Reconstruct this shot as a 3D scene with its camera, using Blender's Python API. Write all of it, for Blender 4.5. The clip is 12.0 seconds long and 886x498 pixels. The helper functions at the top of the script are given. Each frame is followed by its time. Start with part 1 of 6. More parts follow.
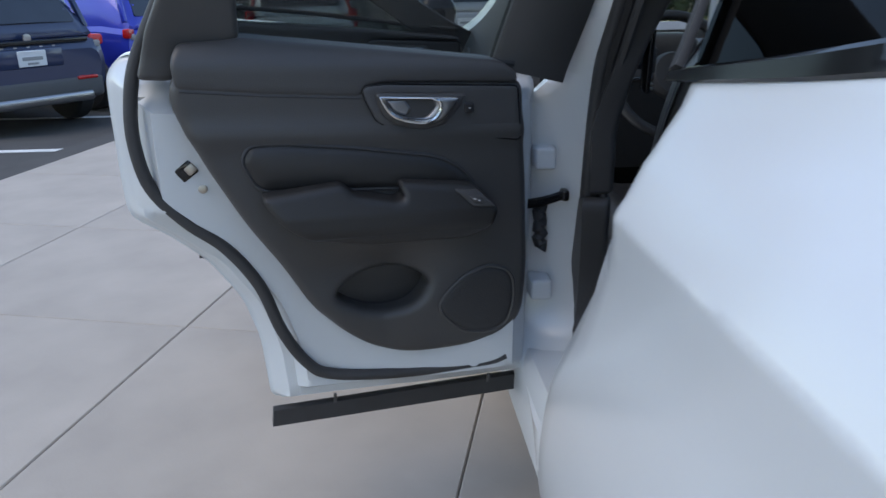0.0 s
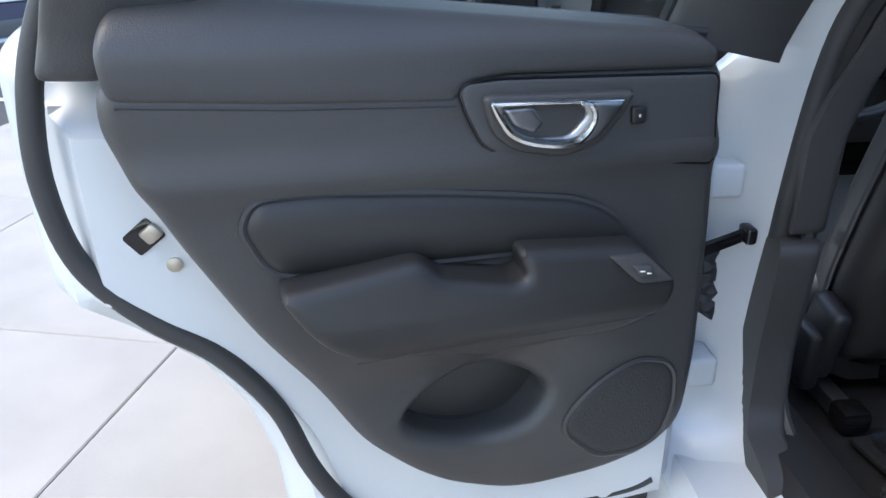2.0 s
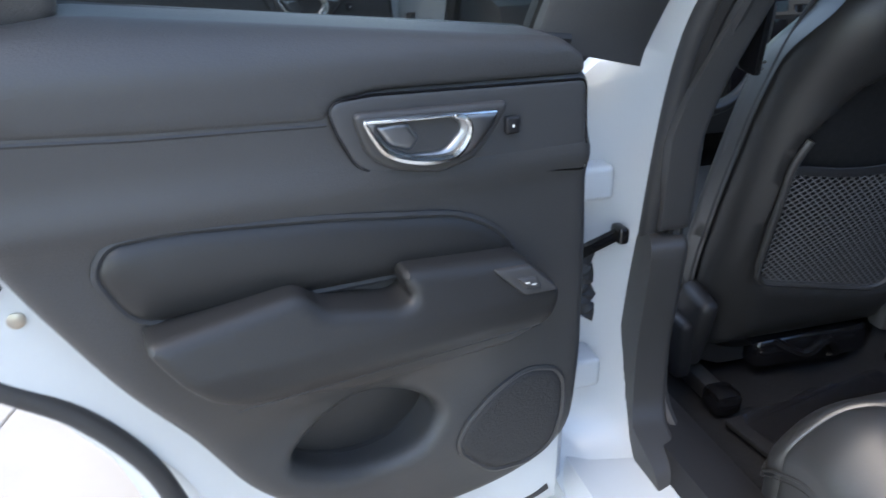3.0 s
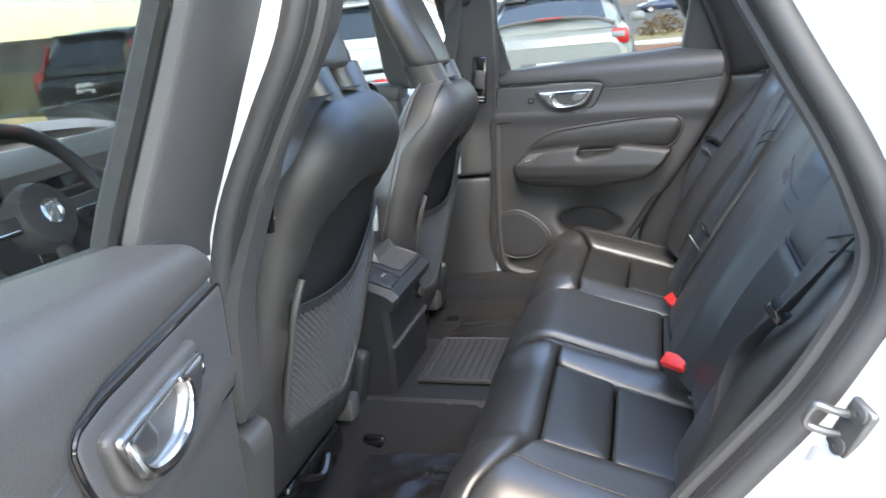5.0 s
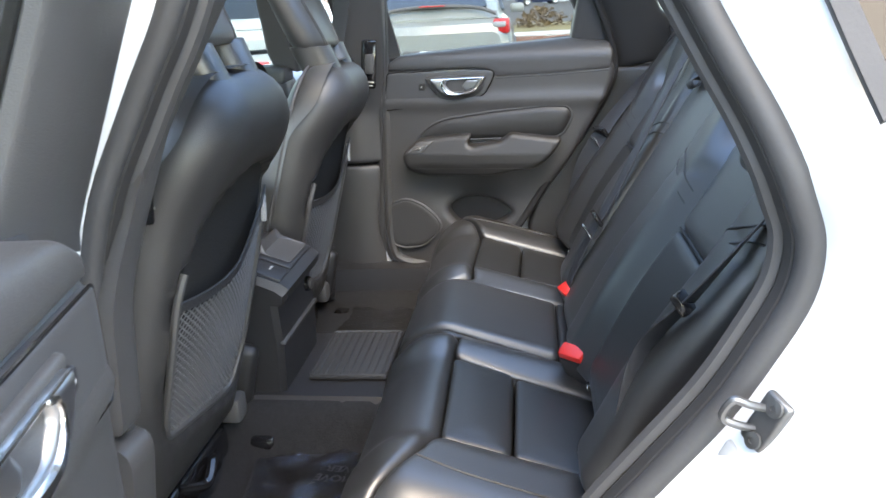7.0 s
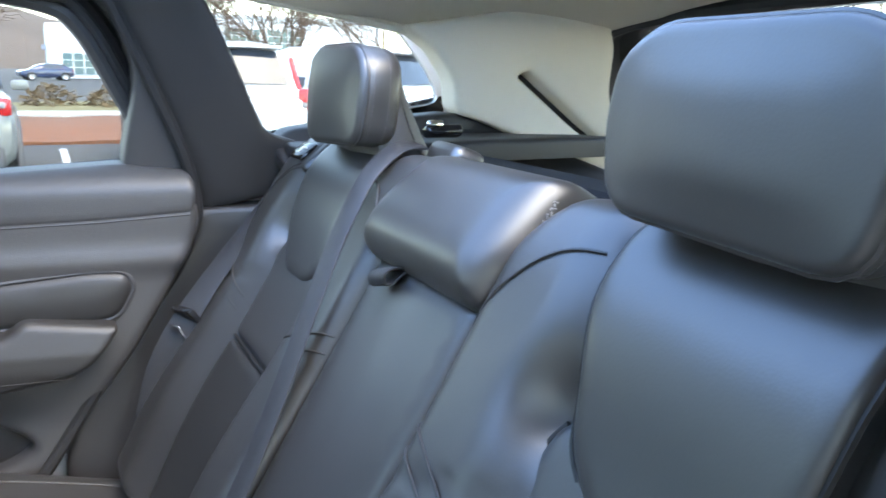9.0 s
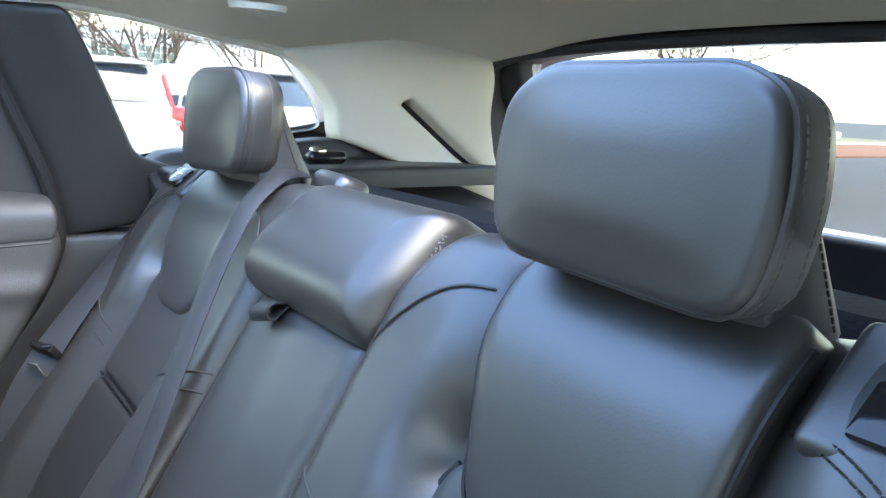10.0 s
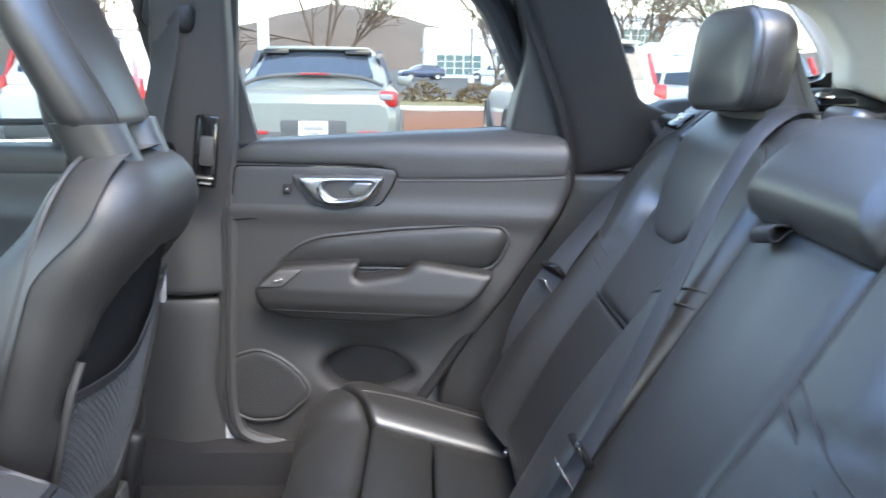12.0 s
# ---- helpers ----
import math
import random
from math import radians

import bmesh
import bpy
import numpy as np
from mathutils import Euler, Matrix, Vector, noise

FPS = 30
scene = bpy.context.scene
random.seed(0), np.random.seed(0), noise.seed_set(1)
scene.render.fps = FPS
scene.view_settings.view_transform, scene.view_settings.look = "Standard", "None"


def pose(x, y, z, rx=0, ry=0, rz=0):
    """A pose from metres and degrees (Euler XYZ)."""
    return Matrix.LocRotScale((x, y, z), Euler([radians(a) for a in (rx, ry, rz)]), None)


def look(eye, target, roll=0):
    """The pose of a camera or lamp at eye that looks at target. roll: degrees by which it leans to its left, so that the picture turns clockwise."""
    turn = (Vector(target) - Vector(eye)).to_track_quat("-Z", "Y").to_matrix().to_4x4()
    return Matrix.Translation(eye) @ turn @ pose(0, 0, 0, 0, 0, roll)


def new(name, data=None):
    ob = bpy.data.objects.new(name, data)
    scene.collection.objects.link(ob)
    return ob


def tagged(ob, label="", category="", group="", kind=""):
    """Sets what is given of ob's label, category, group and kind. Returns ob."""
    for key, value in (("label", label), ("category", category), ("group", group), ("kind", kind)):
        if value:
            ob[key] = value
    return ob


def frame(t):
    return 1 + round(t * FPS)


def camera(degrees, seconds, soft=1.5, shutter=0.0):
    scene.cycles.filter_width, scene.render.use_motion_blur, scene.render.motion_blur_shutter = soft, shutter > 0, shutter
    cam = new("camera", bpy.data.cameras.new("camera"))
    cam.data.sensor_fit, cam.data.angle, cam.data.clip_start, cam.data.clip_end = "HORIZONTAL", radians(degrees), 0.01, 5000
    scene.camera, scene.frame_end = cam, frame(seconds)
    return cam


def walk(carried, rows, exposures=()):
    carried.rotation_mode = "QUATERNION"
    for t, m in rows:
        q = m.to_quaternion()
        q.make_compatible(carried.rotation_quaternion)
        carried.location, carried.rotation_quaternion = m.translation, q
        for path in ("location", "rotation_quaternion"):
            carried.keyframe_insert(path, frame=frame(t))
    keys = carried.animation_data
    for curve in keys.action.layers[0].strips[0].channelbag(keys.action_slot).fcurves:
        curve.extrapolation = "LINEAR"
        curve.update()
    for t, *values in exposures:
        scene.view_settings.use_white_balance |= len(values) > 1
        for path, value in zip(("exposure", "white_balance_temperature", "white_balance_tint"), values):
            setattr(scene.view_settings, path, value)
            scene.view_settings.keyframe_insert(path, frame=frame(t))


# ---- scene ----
PATH = [
    (0, (-1.272, -0.538, 1.262), (-1.110, 1.345, 0.608), -0.65),
    (0.5, (-1.338, -0.252, 1.247), (-1.218, 1.618, 0.548), -1.04),
    (1, (-1.396, 0.025, 1.237), (-1.273, 1.880, 0.498), -1.09),
    (1.5, (-1.374, 0.132, 1.243), (-1.237, 1.962, 0.449), -0.79),
    (2, (-1.369, 0.140, 1.244), (-1.230, 1.961, 0.430), -0.98),
    (2.5, (-1.370, 0.139, 1.247), (-1.138, 1.945, 0.418), -1.17),
    (2.7, (-1.371, 0.143, 1.245), (-1.077, 1.942, 0.422), -1.21),
    (4.3, (-1.451, 0.528, 1.272), (0.149, 1.534, 0.615), -3.16),
    (4.5, (-1.471, 0.537, 1.278), (0.220, 1.400, 0.650), -4.56),
    (5, (-1.594, 0.597, 1.275), (0.248, 1.136, 0.714), -5.71),
    (5.5, (-1.626, 0.617, 1.278), (0.256, 0.943, 0.685), -4.97),
    (6, (-1.628, 0.631, 1.275), (0.256, 0.911, 0.666), -4.56),
    (6.5, (-1.620, 0.637, 1.271), (0.262, 0.906, 0.653), -3.62),
    (6.7, (-1.604, 0.634, 1.266), (0.279, 0.913, 0.651), -3.48),
    (8.3, (-0.944, 0.683, 1.285), (0.935, 0.235, 0.763), -0.38),
    (8.5, (-0.840, 0.693, 1.294), (1.012, 0.117, 0.805), 0.13),
    (9, (-0.733, 0.652, 1.302), (1.005, -0.235, 0.865), 1.21),
    (9.5, (-0.721, 0.645, 1.310), (0.885, -0.480, 0.916), 2.42),
    (10, (-0.716, 0.650, 1.310), (0.876, -0.502, 0.939), 2.83),
    (10.5, (-0.714, 0.647, 1.307), (0.986, -0.341, 0.940), 2.40),
    (11, (-0.771, 0.693, 1.299), (1.089, 0.063, 0.920), 1.02),
    (11.5, (-0.796, 0.673, 1.276), (1.128, 0.319, 0.859), 1.13),
    (12, (-0.779, 0.714, 1.253), (1.168, 0.642, 0.800), 0.80),
]
EXPOSURES = [(0.0, 0.25, 7300, 10), (0.5, 0.75, 7300, 10), (0.9, 1.1, 7400, 10), (1.5, 1.35, 7500, 10), (2.7, 1.45, 7500, 10), (4.3, 3.55, 8700, 10), (4.5, 3.5, 8700, 10), (5.0, 3.1, 8900, 10), (6.7, 2.9, 8900, 10),
             (8.3, 3.41, 8100, 10), (9.0, 3.31, 8000, 10), (9.5, 3.51, 8200, 10), (10.5, 3.41, 8200, 10), (11.0, 3.61, 8100, 10), (12.0, 3.21, 8100, 10)]
cam = camera(59.1, 12.0, shutter=0.22)
walk(cam, [(t, look(e, g, r)) for t, e, g, r in PATH], EXPOSURES)

# ---- light ----
world = bpy.data.worlds.new("sky")
scene.world = world
world.use_nodes = True
_wn = world.node_tree
_sky = _wn.nodes.new("ShaderNodeTexSky")
_sky.sky_type, _sky.sun_disc = "NISHITA", False
_sky.sun_elevation, _sky.sun_rotation = radians(60), radians(245.5)
_sky.air_density, _sky.dust_density, _sky.ozone_density = 1.0, 0.6, 3.0
_bg = _wn.nodes["Background"]
_bg.inputs["Strength"].default_value = 0.29
_wn.links.new(_sky.outputs["Color"], _bg.inputs["Color"])
_sun = bpy.data.lights.new("sun", "SUN")
_sun.energy, _sun.angle, _sun.color = 0.75, radians(40), (1.0, 0.93, 0.82)
sun = new("sun", _sun)
# the sun stands high on the side of the open doors, softened by haze
sun.matrix_world = look((-4.4, -2.0, 8.0), (0, 0, 0))


# ---- materials ----
def material(name, colour, rough=0.5, metal=0.0, grain=0.0, scale=300.0, tone=0.0, tone_scale=6.0, coat=0.0, spec=0.5, kind="noise", rough_var=0.0):
    """A procedural surface: fine relief of the given grain, and a slow drift of tone and gloss."""
    m = bpy.data.materials.new(name)
    m.use_nodes = True
    t = m.node_tree
    b = t.nodes["Principled BSDF"]
    b.inputs["Base Color"].default_value = (*colour, 1)
    b.inputs["Roughness"].default_value = rough
    b.inputs["Metallic"].default_value = metal
    b.inputs["Coat Weight"].default_value = coat
    b.inputs["Coat Roughness"].default_value = 0.05
    b.inputs["Specular IOR Level"].default_value = spec
    co = t.nodes.new("ShaderNodeTexCoord")
    if tone or rough_var:
        n = t.nodes.new("ShaderNodeTexNoise")
        n.inputs["Scale"].default_value, n.inputs["Detail"].default_value = tone_scale, 6
        t.links.new(co.outputs["Object"], n.inputs["Vector"])
        if tone:
            r = t.nodes.new("ShaderNodeMapRange")
            r.inputs["To Min"].default_value, r.inputs["To Max"].default_value = 1 - tone, 1 + tone
            t.links.new(n.outputs["Fac"], r.inputs["Value"])
            x = t.nodes.new("ShaderNodeMix")
            x.data_type, x.blend_type = "RGBA", "MULTIPLY"
            x.inputs[0].default_value = 1
            x.inputs[6].default_value = (*colour, 1)
            t.links.new(r.outputs["Result"], x.inputs[7])
            t.links.new(x.outputs[2], b.inputs["Base Color"])
        if rough_var:
            r = t.nodes.new("ShaderNodeMapRange")
            r.inputs["To Min"].default_value, r.inputs["To Max"].default_value = rough - rough_var, rough + rough_var
            t.links.new(n.outputs["Fac"], r.inputs["Value"])
            t.links.new(r.outputs["Result"], b.inputs["Roughness"])
    if grain:
        if kind == "cell":
            n = t.nodes.new("ShaderNodeTexVoronoi")
            n.inputs["Scale"].default_value = scale
            out = n.outputs["Distance"]
        else:
            n = t.nodes.new("ShaderNodeTexNoise")
            n.inputs["Scale"].default_value, n.inputs["Detail"].default_value = scale, 4
            out = n.outputs["Fac"]
        t.links.new(co.outputs["Object"], n.inputs["Vector"])
        bump = t.nodes.new("ShaderNodeBump")
        bump.inputs["Strength"].default_value, bump.inputs["Distance"].default_value = grain, 0.001
        t.links.new(out, bump.inputs["Height"])
        t.links.new(bump.outputs["Normal"], b.inputs["Normal"])
    return m


def pane(name, tint, gloss=0.03):
    """Thin glass: clear with a tint, and a reflection that grows at grazing angles."""
    m = bpy.data.materials.new(name)
    m.use_nodes = True
    t = m.node_tree
    t.nodes.remove(t.nodes["Principled BSDF"])
    a, g, x, f, p, q = (t.nodes.new(k) for k in ("ShaderNodeBsdfTransparent", "ShaderNodeBsdfGlossy", "ShaderNodeMixShader", "ShaderNodeLayerWeight", "ShaderNodeMath", "ShaderNodeMapRange"))
    a.inputs["Color"].default_value = (*tint, 1)
    g.inputs["Roughness"].default_value = gloss
    f.inputs["Blend"].default_value = 0.5
    p.operation = "POWER"
    p.inputs[1].default_value = 5
    q.inputs["To Min"].default_value, q.inputs["To Max"].default_value = 0.025, 0.8
    t.links.new(f.outputs["Facing"], p.inputs[0])
    t.links.new(p.outputs["Value"], q.inputs["Value"])
    t.links.new(q.outputs["Result"], x.inputs["Fac"])
    t.links.new(a.outputs["BSDF"], x.inputs[1])
    t.links.new(g.outputs["BSDF"], x.inputs[2])
    t.links.new(x.outputs["Shader"], t.nodes["Material Output"].inputs["Surface"])
    return m


LEATHER = material("black_leather", (0.020, 0.020, 0.0205), 0.42, spec=1.0, coat=0.2, grain=0.05, scale=420, kind="cell", tone=0.12, tone_scale=9, rough_var=0.05)
LEATHER_FINE = material("perforated_leather", (0.016, 0.016, 0.0158), 0.42, spec=0.7, grain=0.10, scale=700, kind="cell", tone=0.1, tone_scale=11)
for _l in (LEATHER,):
    _l.node_tree.nodes["Principled BSDF"].inputs["Coat Roughness"].default_value = 0.36
DOOR_LEATHER = material("door_leather", (0.021, 0.0205, 0.0205), 0.48, grain=0.08, scale=420, kind="cell", tone=0.10, tone_scale=9, rough_var=0.04)
THREAD = material("grey_thread", (0.11, 0.11, 0.11), 0.7)
STITCH = material("stitch_thread", (0.030, 0.030, 0.031), 0.6, grain=0.4, scale=900)
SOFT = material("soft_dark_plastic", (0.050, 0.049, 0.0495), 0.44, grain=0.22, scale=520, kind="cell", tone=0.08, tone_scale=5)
# dark seat shell; also the soft plastic darkened for trim in shade
SHELL_AND_SHADED = material("seat_shell_and_shaded_trim", (0.026, 0.0255, 0.026), 0.42, grain=0.22, scale=520, kind="cell", tone=0.08, tone_scale=5)
HARD = material("hard_black_plastic", (0.017, 0.017, 0.019), 0.45, grain=0.2, scale=600, tone=0.1)
GLOSSY = material("gloss_black_plastic", (0.008, 0.008, 0.009), 0.12, tone=0.1)
PLATE = material("metal_mesh_inlay", (0.075, 0.075, 0.078), 0.45, metal=0.3, grain=0.3, scale=800)
RUBBER = material("black_rubber", (0.034, 0.034, 0.036), 0.6, grain=0.25, scale=200, tone=0.2, tone_scale=20)
PAINT = material("white_car_paint", (0.58, 0.605, 0.62), 0.28, grain=0.015, scale=1200, coat=1.0, tone=0.015, tone_scale=3)
PAINT.node_tree.nodes["Principled BSDF"].inputs["Coat Roughness"].default_value = 0.2
PAINT_IN = material("white_paint_inner", (0.54, 0.57, 0.59), 0.36, grain=0.06, scale=260, coat=0.4, tone=0.03, tone_scale=8)
CHROME = material("satin_chrome", (0.72, 0.72, 0.71), 0.16, metal=1.0, tone=0.06, tone_scale=30, rough_var=0.05)
BRUSHED = material("brushed_dark_metal", (0.34, 0.34, 0.345), 0.34, metal=1.0, grain=0.1, scale=900, tone=0.08, tone_scale=40)
STEEL = material("zinc_steel", (0.45, 0.42, 0.37), 0.38, metal=1.0, tone=0.2, tone_scale=60)
CREAM = material("cream_headliner_cloth", (0.72, 0.66, 0.54), 0.9, grain=0.4, scale=700, tone=0.05)
CREAM_HARD = material("cream_plastic", (0.70, 0.64, 0.52), 0.55, grain=0.15, scale=500, tone=0.04)
CARPET = material("black_carpet", (0.016, 0.016, 0.017), 0.95, grain=1.0, scale=260, tone=0.35, tone_scale=120, spec=0.2)
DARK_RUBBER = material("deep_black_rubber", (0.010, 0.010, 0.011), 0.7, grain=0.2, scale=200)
MAT_RUBBER = material("ribbed_mat_rubber", (0.028, 0.028, 0.029), 0.55, grain=0.3, scale=400)
FILM = pane("clear_plastic_film", (0.86, 0.86, 0.87), 0.16)
BELT = material("seat_belt_webbing", (0.022, 0.023, 0.026), 0.48, grain=0.6, scale=700, tone=0.1, tone_scale=80)
RED = material("red_button", (0.62, 0.025, 0.02), 0.4, grain=0.1, scale=300)
SCREEN = material("display_glass", (0.006, 0.006, 0.008), 0.08)
WHITE_MARK = material("white_print", (0.75, 0.75, 0.73), 0.6)
GREY_MARK = material("grey_print", (0.30, 0.30, 0.30), 0.6)
STEEL_DARK = material("dark_steel", (0.16, 0.16, 0.16), 0.4, metal=0.9, tone=0.2, tone_scale=40)
NET = material("elastic_net", (0.085, 0.085, 0.09), 0.6, grain=0.3, scale=900)
INK_AND_SHADE = material("black_print_and_seam_shade", (0.008, 0.008, 0.008), 0.6)
GREY_MARK_DARK = material("dark_grey_plastic", (0.06, 0.06, 0.06), 0.6, grain=0.1)
GRILLE = material("speaker_mesh", (0.034, 0.034, 0.035), 0.65, metal=0.1, grain=0.45, scale=330, kind="cell")
GLASS = pane("car_glass", (0.50, 0.54, 0.53))
TINTED = pane("tinted_rear_glass", (0.62, 0.64, 0.63))
# bluish tint for the added roof opening, tuned for the light on the seats
ROOF_GLASS = pane("roof_glass", (0.80, 0.88, 0.95))
DARK_GLASS = pane("privacy_glass", (0.035, 0.045, 0.05))


# ---- mesh helpers ----
def link(name, verts, faces, mat, parent=None, label="", angle=38):
    me = bpy.data.meshes.new(name)
    me.from_pydata([tuple(v) for v in verts], [], [tuple(f) for f in faces])
    me.update()
    me.polygons.foreach_set("use_smooth", [True] * len(me.polygons))
    me.set_sharp_from_angle(angle=radians(angle))
    me.materials.append(mat)
    ob = new(name, me)
    ob.parent = parent
    if label:
        tagged(ob, label)
    return ob


def part(name, bm, mat, parent=None, label="", angle=38):
    me = bpy.data.meshes.new(name)
    bm.to_mesh(me)
    bm.free()
    me.polygons.foreach_set("use_smooth", [True] * len(me.polygons))
    me.set_sharp_from_angle(angle=radians(angle))
    me.materials.append(mat)
    ob = new(name, me)
    ob.parent = parent
    if label:
        tagged(ob, label)
    return ob


def thing(name, label, category, m=None, group="", kind=""):
    ob = new(name)
    ob.empty_display_size = 0.1
    if m is not None:
        ob.matrix_world = m
    return tagged(ob, label, category, group, kind)


def spline(pts, n=6, closed=True):
    """A smooth curve through a few control points."""
    p = np.array(pts, float)
    k = len(p)
    out = []
    for i in range(k if closed else k - 1):
        a, b, c, d = (p[(i + j) % k] if closed else p[min(max(i + j, 0), k - 1)] for j in (-1, 0, 1, 2))
        for t in np.arange(n) / n:
            out.append(0.5 * (2 * b + (c - a) * t + (2 * a - 5 * b + 4 * c - d) * t * t + (3 * b - a - 3 * c + d) * t ** 3))
    if not closed:
        out.append(p[-1])
    return np.array(out)


def rounded(pts, r, n=4):
    """A closed outline with its corners rounded."""
    p = np.array(pts, float)
    k, out = len(p), []
    for i in range(k):
        a, b, c = p[i - 1], p[i], p[(i + 1) % k]
        u, v = a - b, c - b
        lu, lv = np.linalg.norm(u), np.linalg.norm(v)
        q = min(r, 0.45 * lu, 0.45 * lv)
        s, e = b + u / lu * q, b + v / lv * q
        for t in np.linspace(0, 1, n + 1):
            out.append((1 - t) ** 2 * s + 2 * t * (1 - t) * b + t * t * e)
    return np.array(out)


def dense(loop, step):
    p = np.array(loop, float)
    out = []
    for a, b in zip(p, np.roll(p, -1, 0)):
        k = max(1, int(np.ceil(np.linalg.norm(b - a) / step)))
        for i in range(k):
            out.append(a + (b - a) * i / k)
    return np.array(out)


def inside(loop, q):
    x, y = q[:, 0], q[:, 1]
    res = np.zeros(len(q), bool)
    for (ax, ay), (bx, by) in zip(loop, np.roll(loop, -1, 0)):
        c = (ay > y) != (by > y)
        res ^= c & (x < (bx - ax) * (y - ay) / (by - ay + 1e-12) + ax)
    return res


def away(loop, q, closed=True):
    """Distance of the points q from a loop or line."""
    best = np.full(len(q), 1e9)
    ends = zip(loop, np.roll(loop, -1, 0)) if closed else zip(loop[:-1], loop[1:])
    for a, b in ends:
        d = b - a
        t = np.clip(((q - a) @ d) / (d @ d + 1e-12), 0, 1)
        best = np.minimum(best, np.linalg.norm(q - a - t[:, None] * d, axis=1))
    return best


def ease(x):
    x = np.clip(x, 0, 1)
    return x * x * (3 - 2 * x)


def dome(d, r):
    """The profile of an edge rounded with radius r, 0 at the rim and r inside."""
    x = np.clip(d / r, 0, 1)
    return r * np.sqrt(np.maximum(0, 1 - (1 - x) ** 2))


def field(name, outline, height, to_world, mat, parent=None, label="", grid=0.012, skirt=0.02, edge=0.01, holes=(), angle=38, cap=True, extra=None):
    """A panel: an outline in the plane (a, b), a height c(a, b, d) with d the distance from the rim, laid into space by to_world(a, b, c).
    Its rim is turned back by skirt."""
    from mathutils.geometry import delaunay_2d_cdt
    loops = [dense(outline, grid)] + [dense(h, grid) for h in holes]
    allp, edges = [], []
    for lp in loops:
        k0 = len(allp)
        allp += list(lp)
        edges += [(k0 + i, k0 + (i + 1) % len(lp)) for i in range(len(lp))]
    rim = len(allp)
    lo, hi = loops[0].min(0), loops[0].max(0)
    gx, gy = np.meshgrid(np.arange(lo[0], hi[0] + grid, grid), np.arange(lo[1], hi[1] + grid, grid))
    gx[::2] += grid / 2
    q = np.stack([gx.ravel(), gy.ravel()], 1)

    def keep(q, gap):
        ok = inside(loops[0], q)
        for h in loops[1:]:
            ok &= ~inside(h, q)
        q = q[ok]
        d = np.min([away(lp, q) for lp in loops], 0) if len(q) else np.zeros(0)
        return q[d > gap]

    inner = [keep(q, edge * 1.05 + 0.3 * grid)]
    if extra is not None:
        inner.append(keep(np.array(extra, float), 0.02))
    if edge:
        for f in ((0.12, 0.4, 1.0) if edge < 0.016 and angle < 60 else (0.04, 0.14, 0.30, 0.5, 0.74, 1.0)):
            for lp in loops:
                tan = np.roll(lp, -1, 0) - np.roll(lp, 1, 0)
                nrm = np.stack([-tan[:, 1], tan[:, 0]], 1) / (np.linalg.norm(tan, axis=1)[:, None] + 1e-9)
                for sgn in (1, -1):
                    inner.append(keep(lp + sgn * nrm * edge * f, edge * f * 0.93))
    pts = np.concatenate([np.array(allp)] + [i for i in inner if len(i)])
    pv, _, pf, ov, _, _ = delaunay_2d_cdt([Vector(p) for p in pts], edges, [], 0, 1e-5)
    pv = np.array([tuple(v) for v in pv])
    mid = np.array([pv[list(f)].mean(0) for f in pf])
    ok = inside(loops[0], mid)
    for lp in loops[1:]:
        ok &= ~inside(lp, mid)
    pf = [list(f) for f, k in zip(pf, ok) if k]
    d = np.min([away(lp, pv) for lp in loops], 0)
    d[d < 1e-6] = 0
    c = np.asarray(height(pv[:, 0], pv[:, 1], d), float) + np.zeros(len(pv))
    count = {}
    for f in pf:
        for a, b in zip(f, f[1:] + f[:1]):
            count[(a, b)] = 1
    border = [(a, b) for (a, b) in count if (b, a) not in count]
    idx = sorted({a for e in border for a in e})
    back = {a: len(pv) + i for i, a in enumerate(idx)}
    a2 = np.concatenate([pv[:, 0], pv[idx, 0]])
    b2 = np.concatenate([pv[:, 1], pv[idx, 1]])
    c2 = np.concatenate([c, c[idx] - skirt])
    verts = np.stack(np.broadcast_arrays(*to_world(a2, b2, c2)), 1)
    faces = [tuple(f) for f in pf] + [(b, a, back[a], back[b]) for a, b in border]
    if cap and len(loops) == 1:
        nxt = dict(border)
        start = border[0][0]
        ring, cur = [start], nxt[start]
        while cur != start and len(ring) < len(nxt) + 1:
            ring.append(cur)
            cur = nxt[cur]
        if len(ring) == len(nxt):
            faces.append(tuple(back[i] for i in reversed(ring)))
    # turn the faces so that the front looks along +c
    e = 1e-3
    o = np.array([np.ravel(v)[0] for v in to_world(np.array([0.0]), np.array([0.0]), np.array([0.0]))])
    ax = [np.array([np.ravel(v)[0] for v in to_world(np.array([p]), np.array([r]), np.array([s]))]) - o for p, r, s in ((e, 0, 0), (0, e, 0), (0, 0, e))]
    if np.dot(np.cross(ax[0], ax[1]), ax[2]) < 0:
        faces = [tuple(reversed(f)) for f in faces]
    return link(name, verts, faces, mat, parent, label, angle)


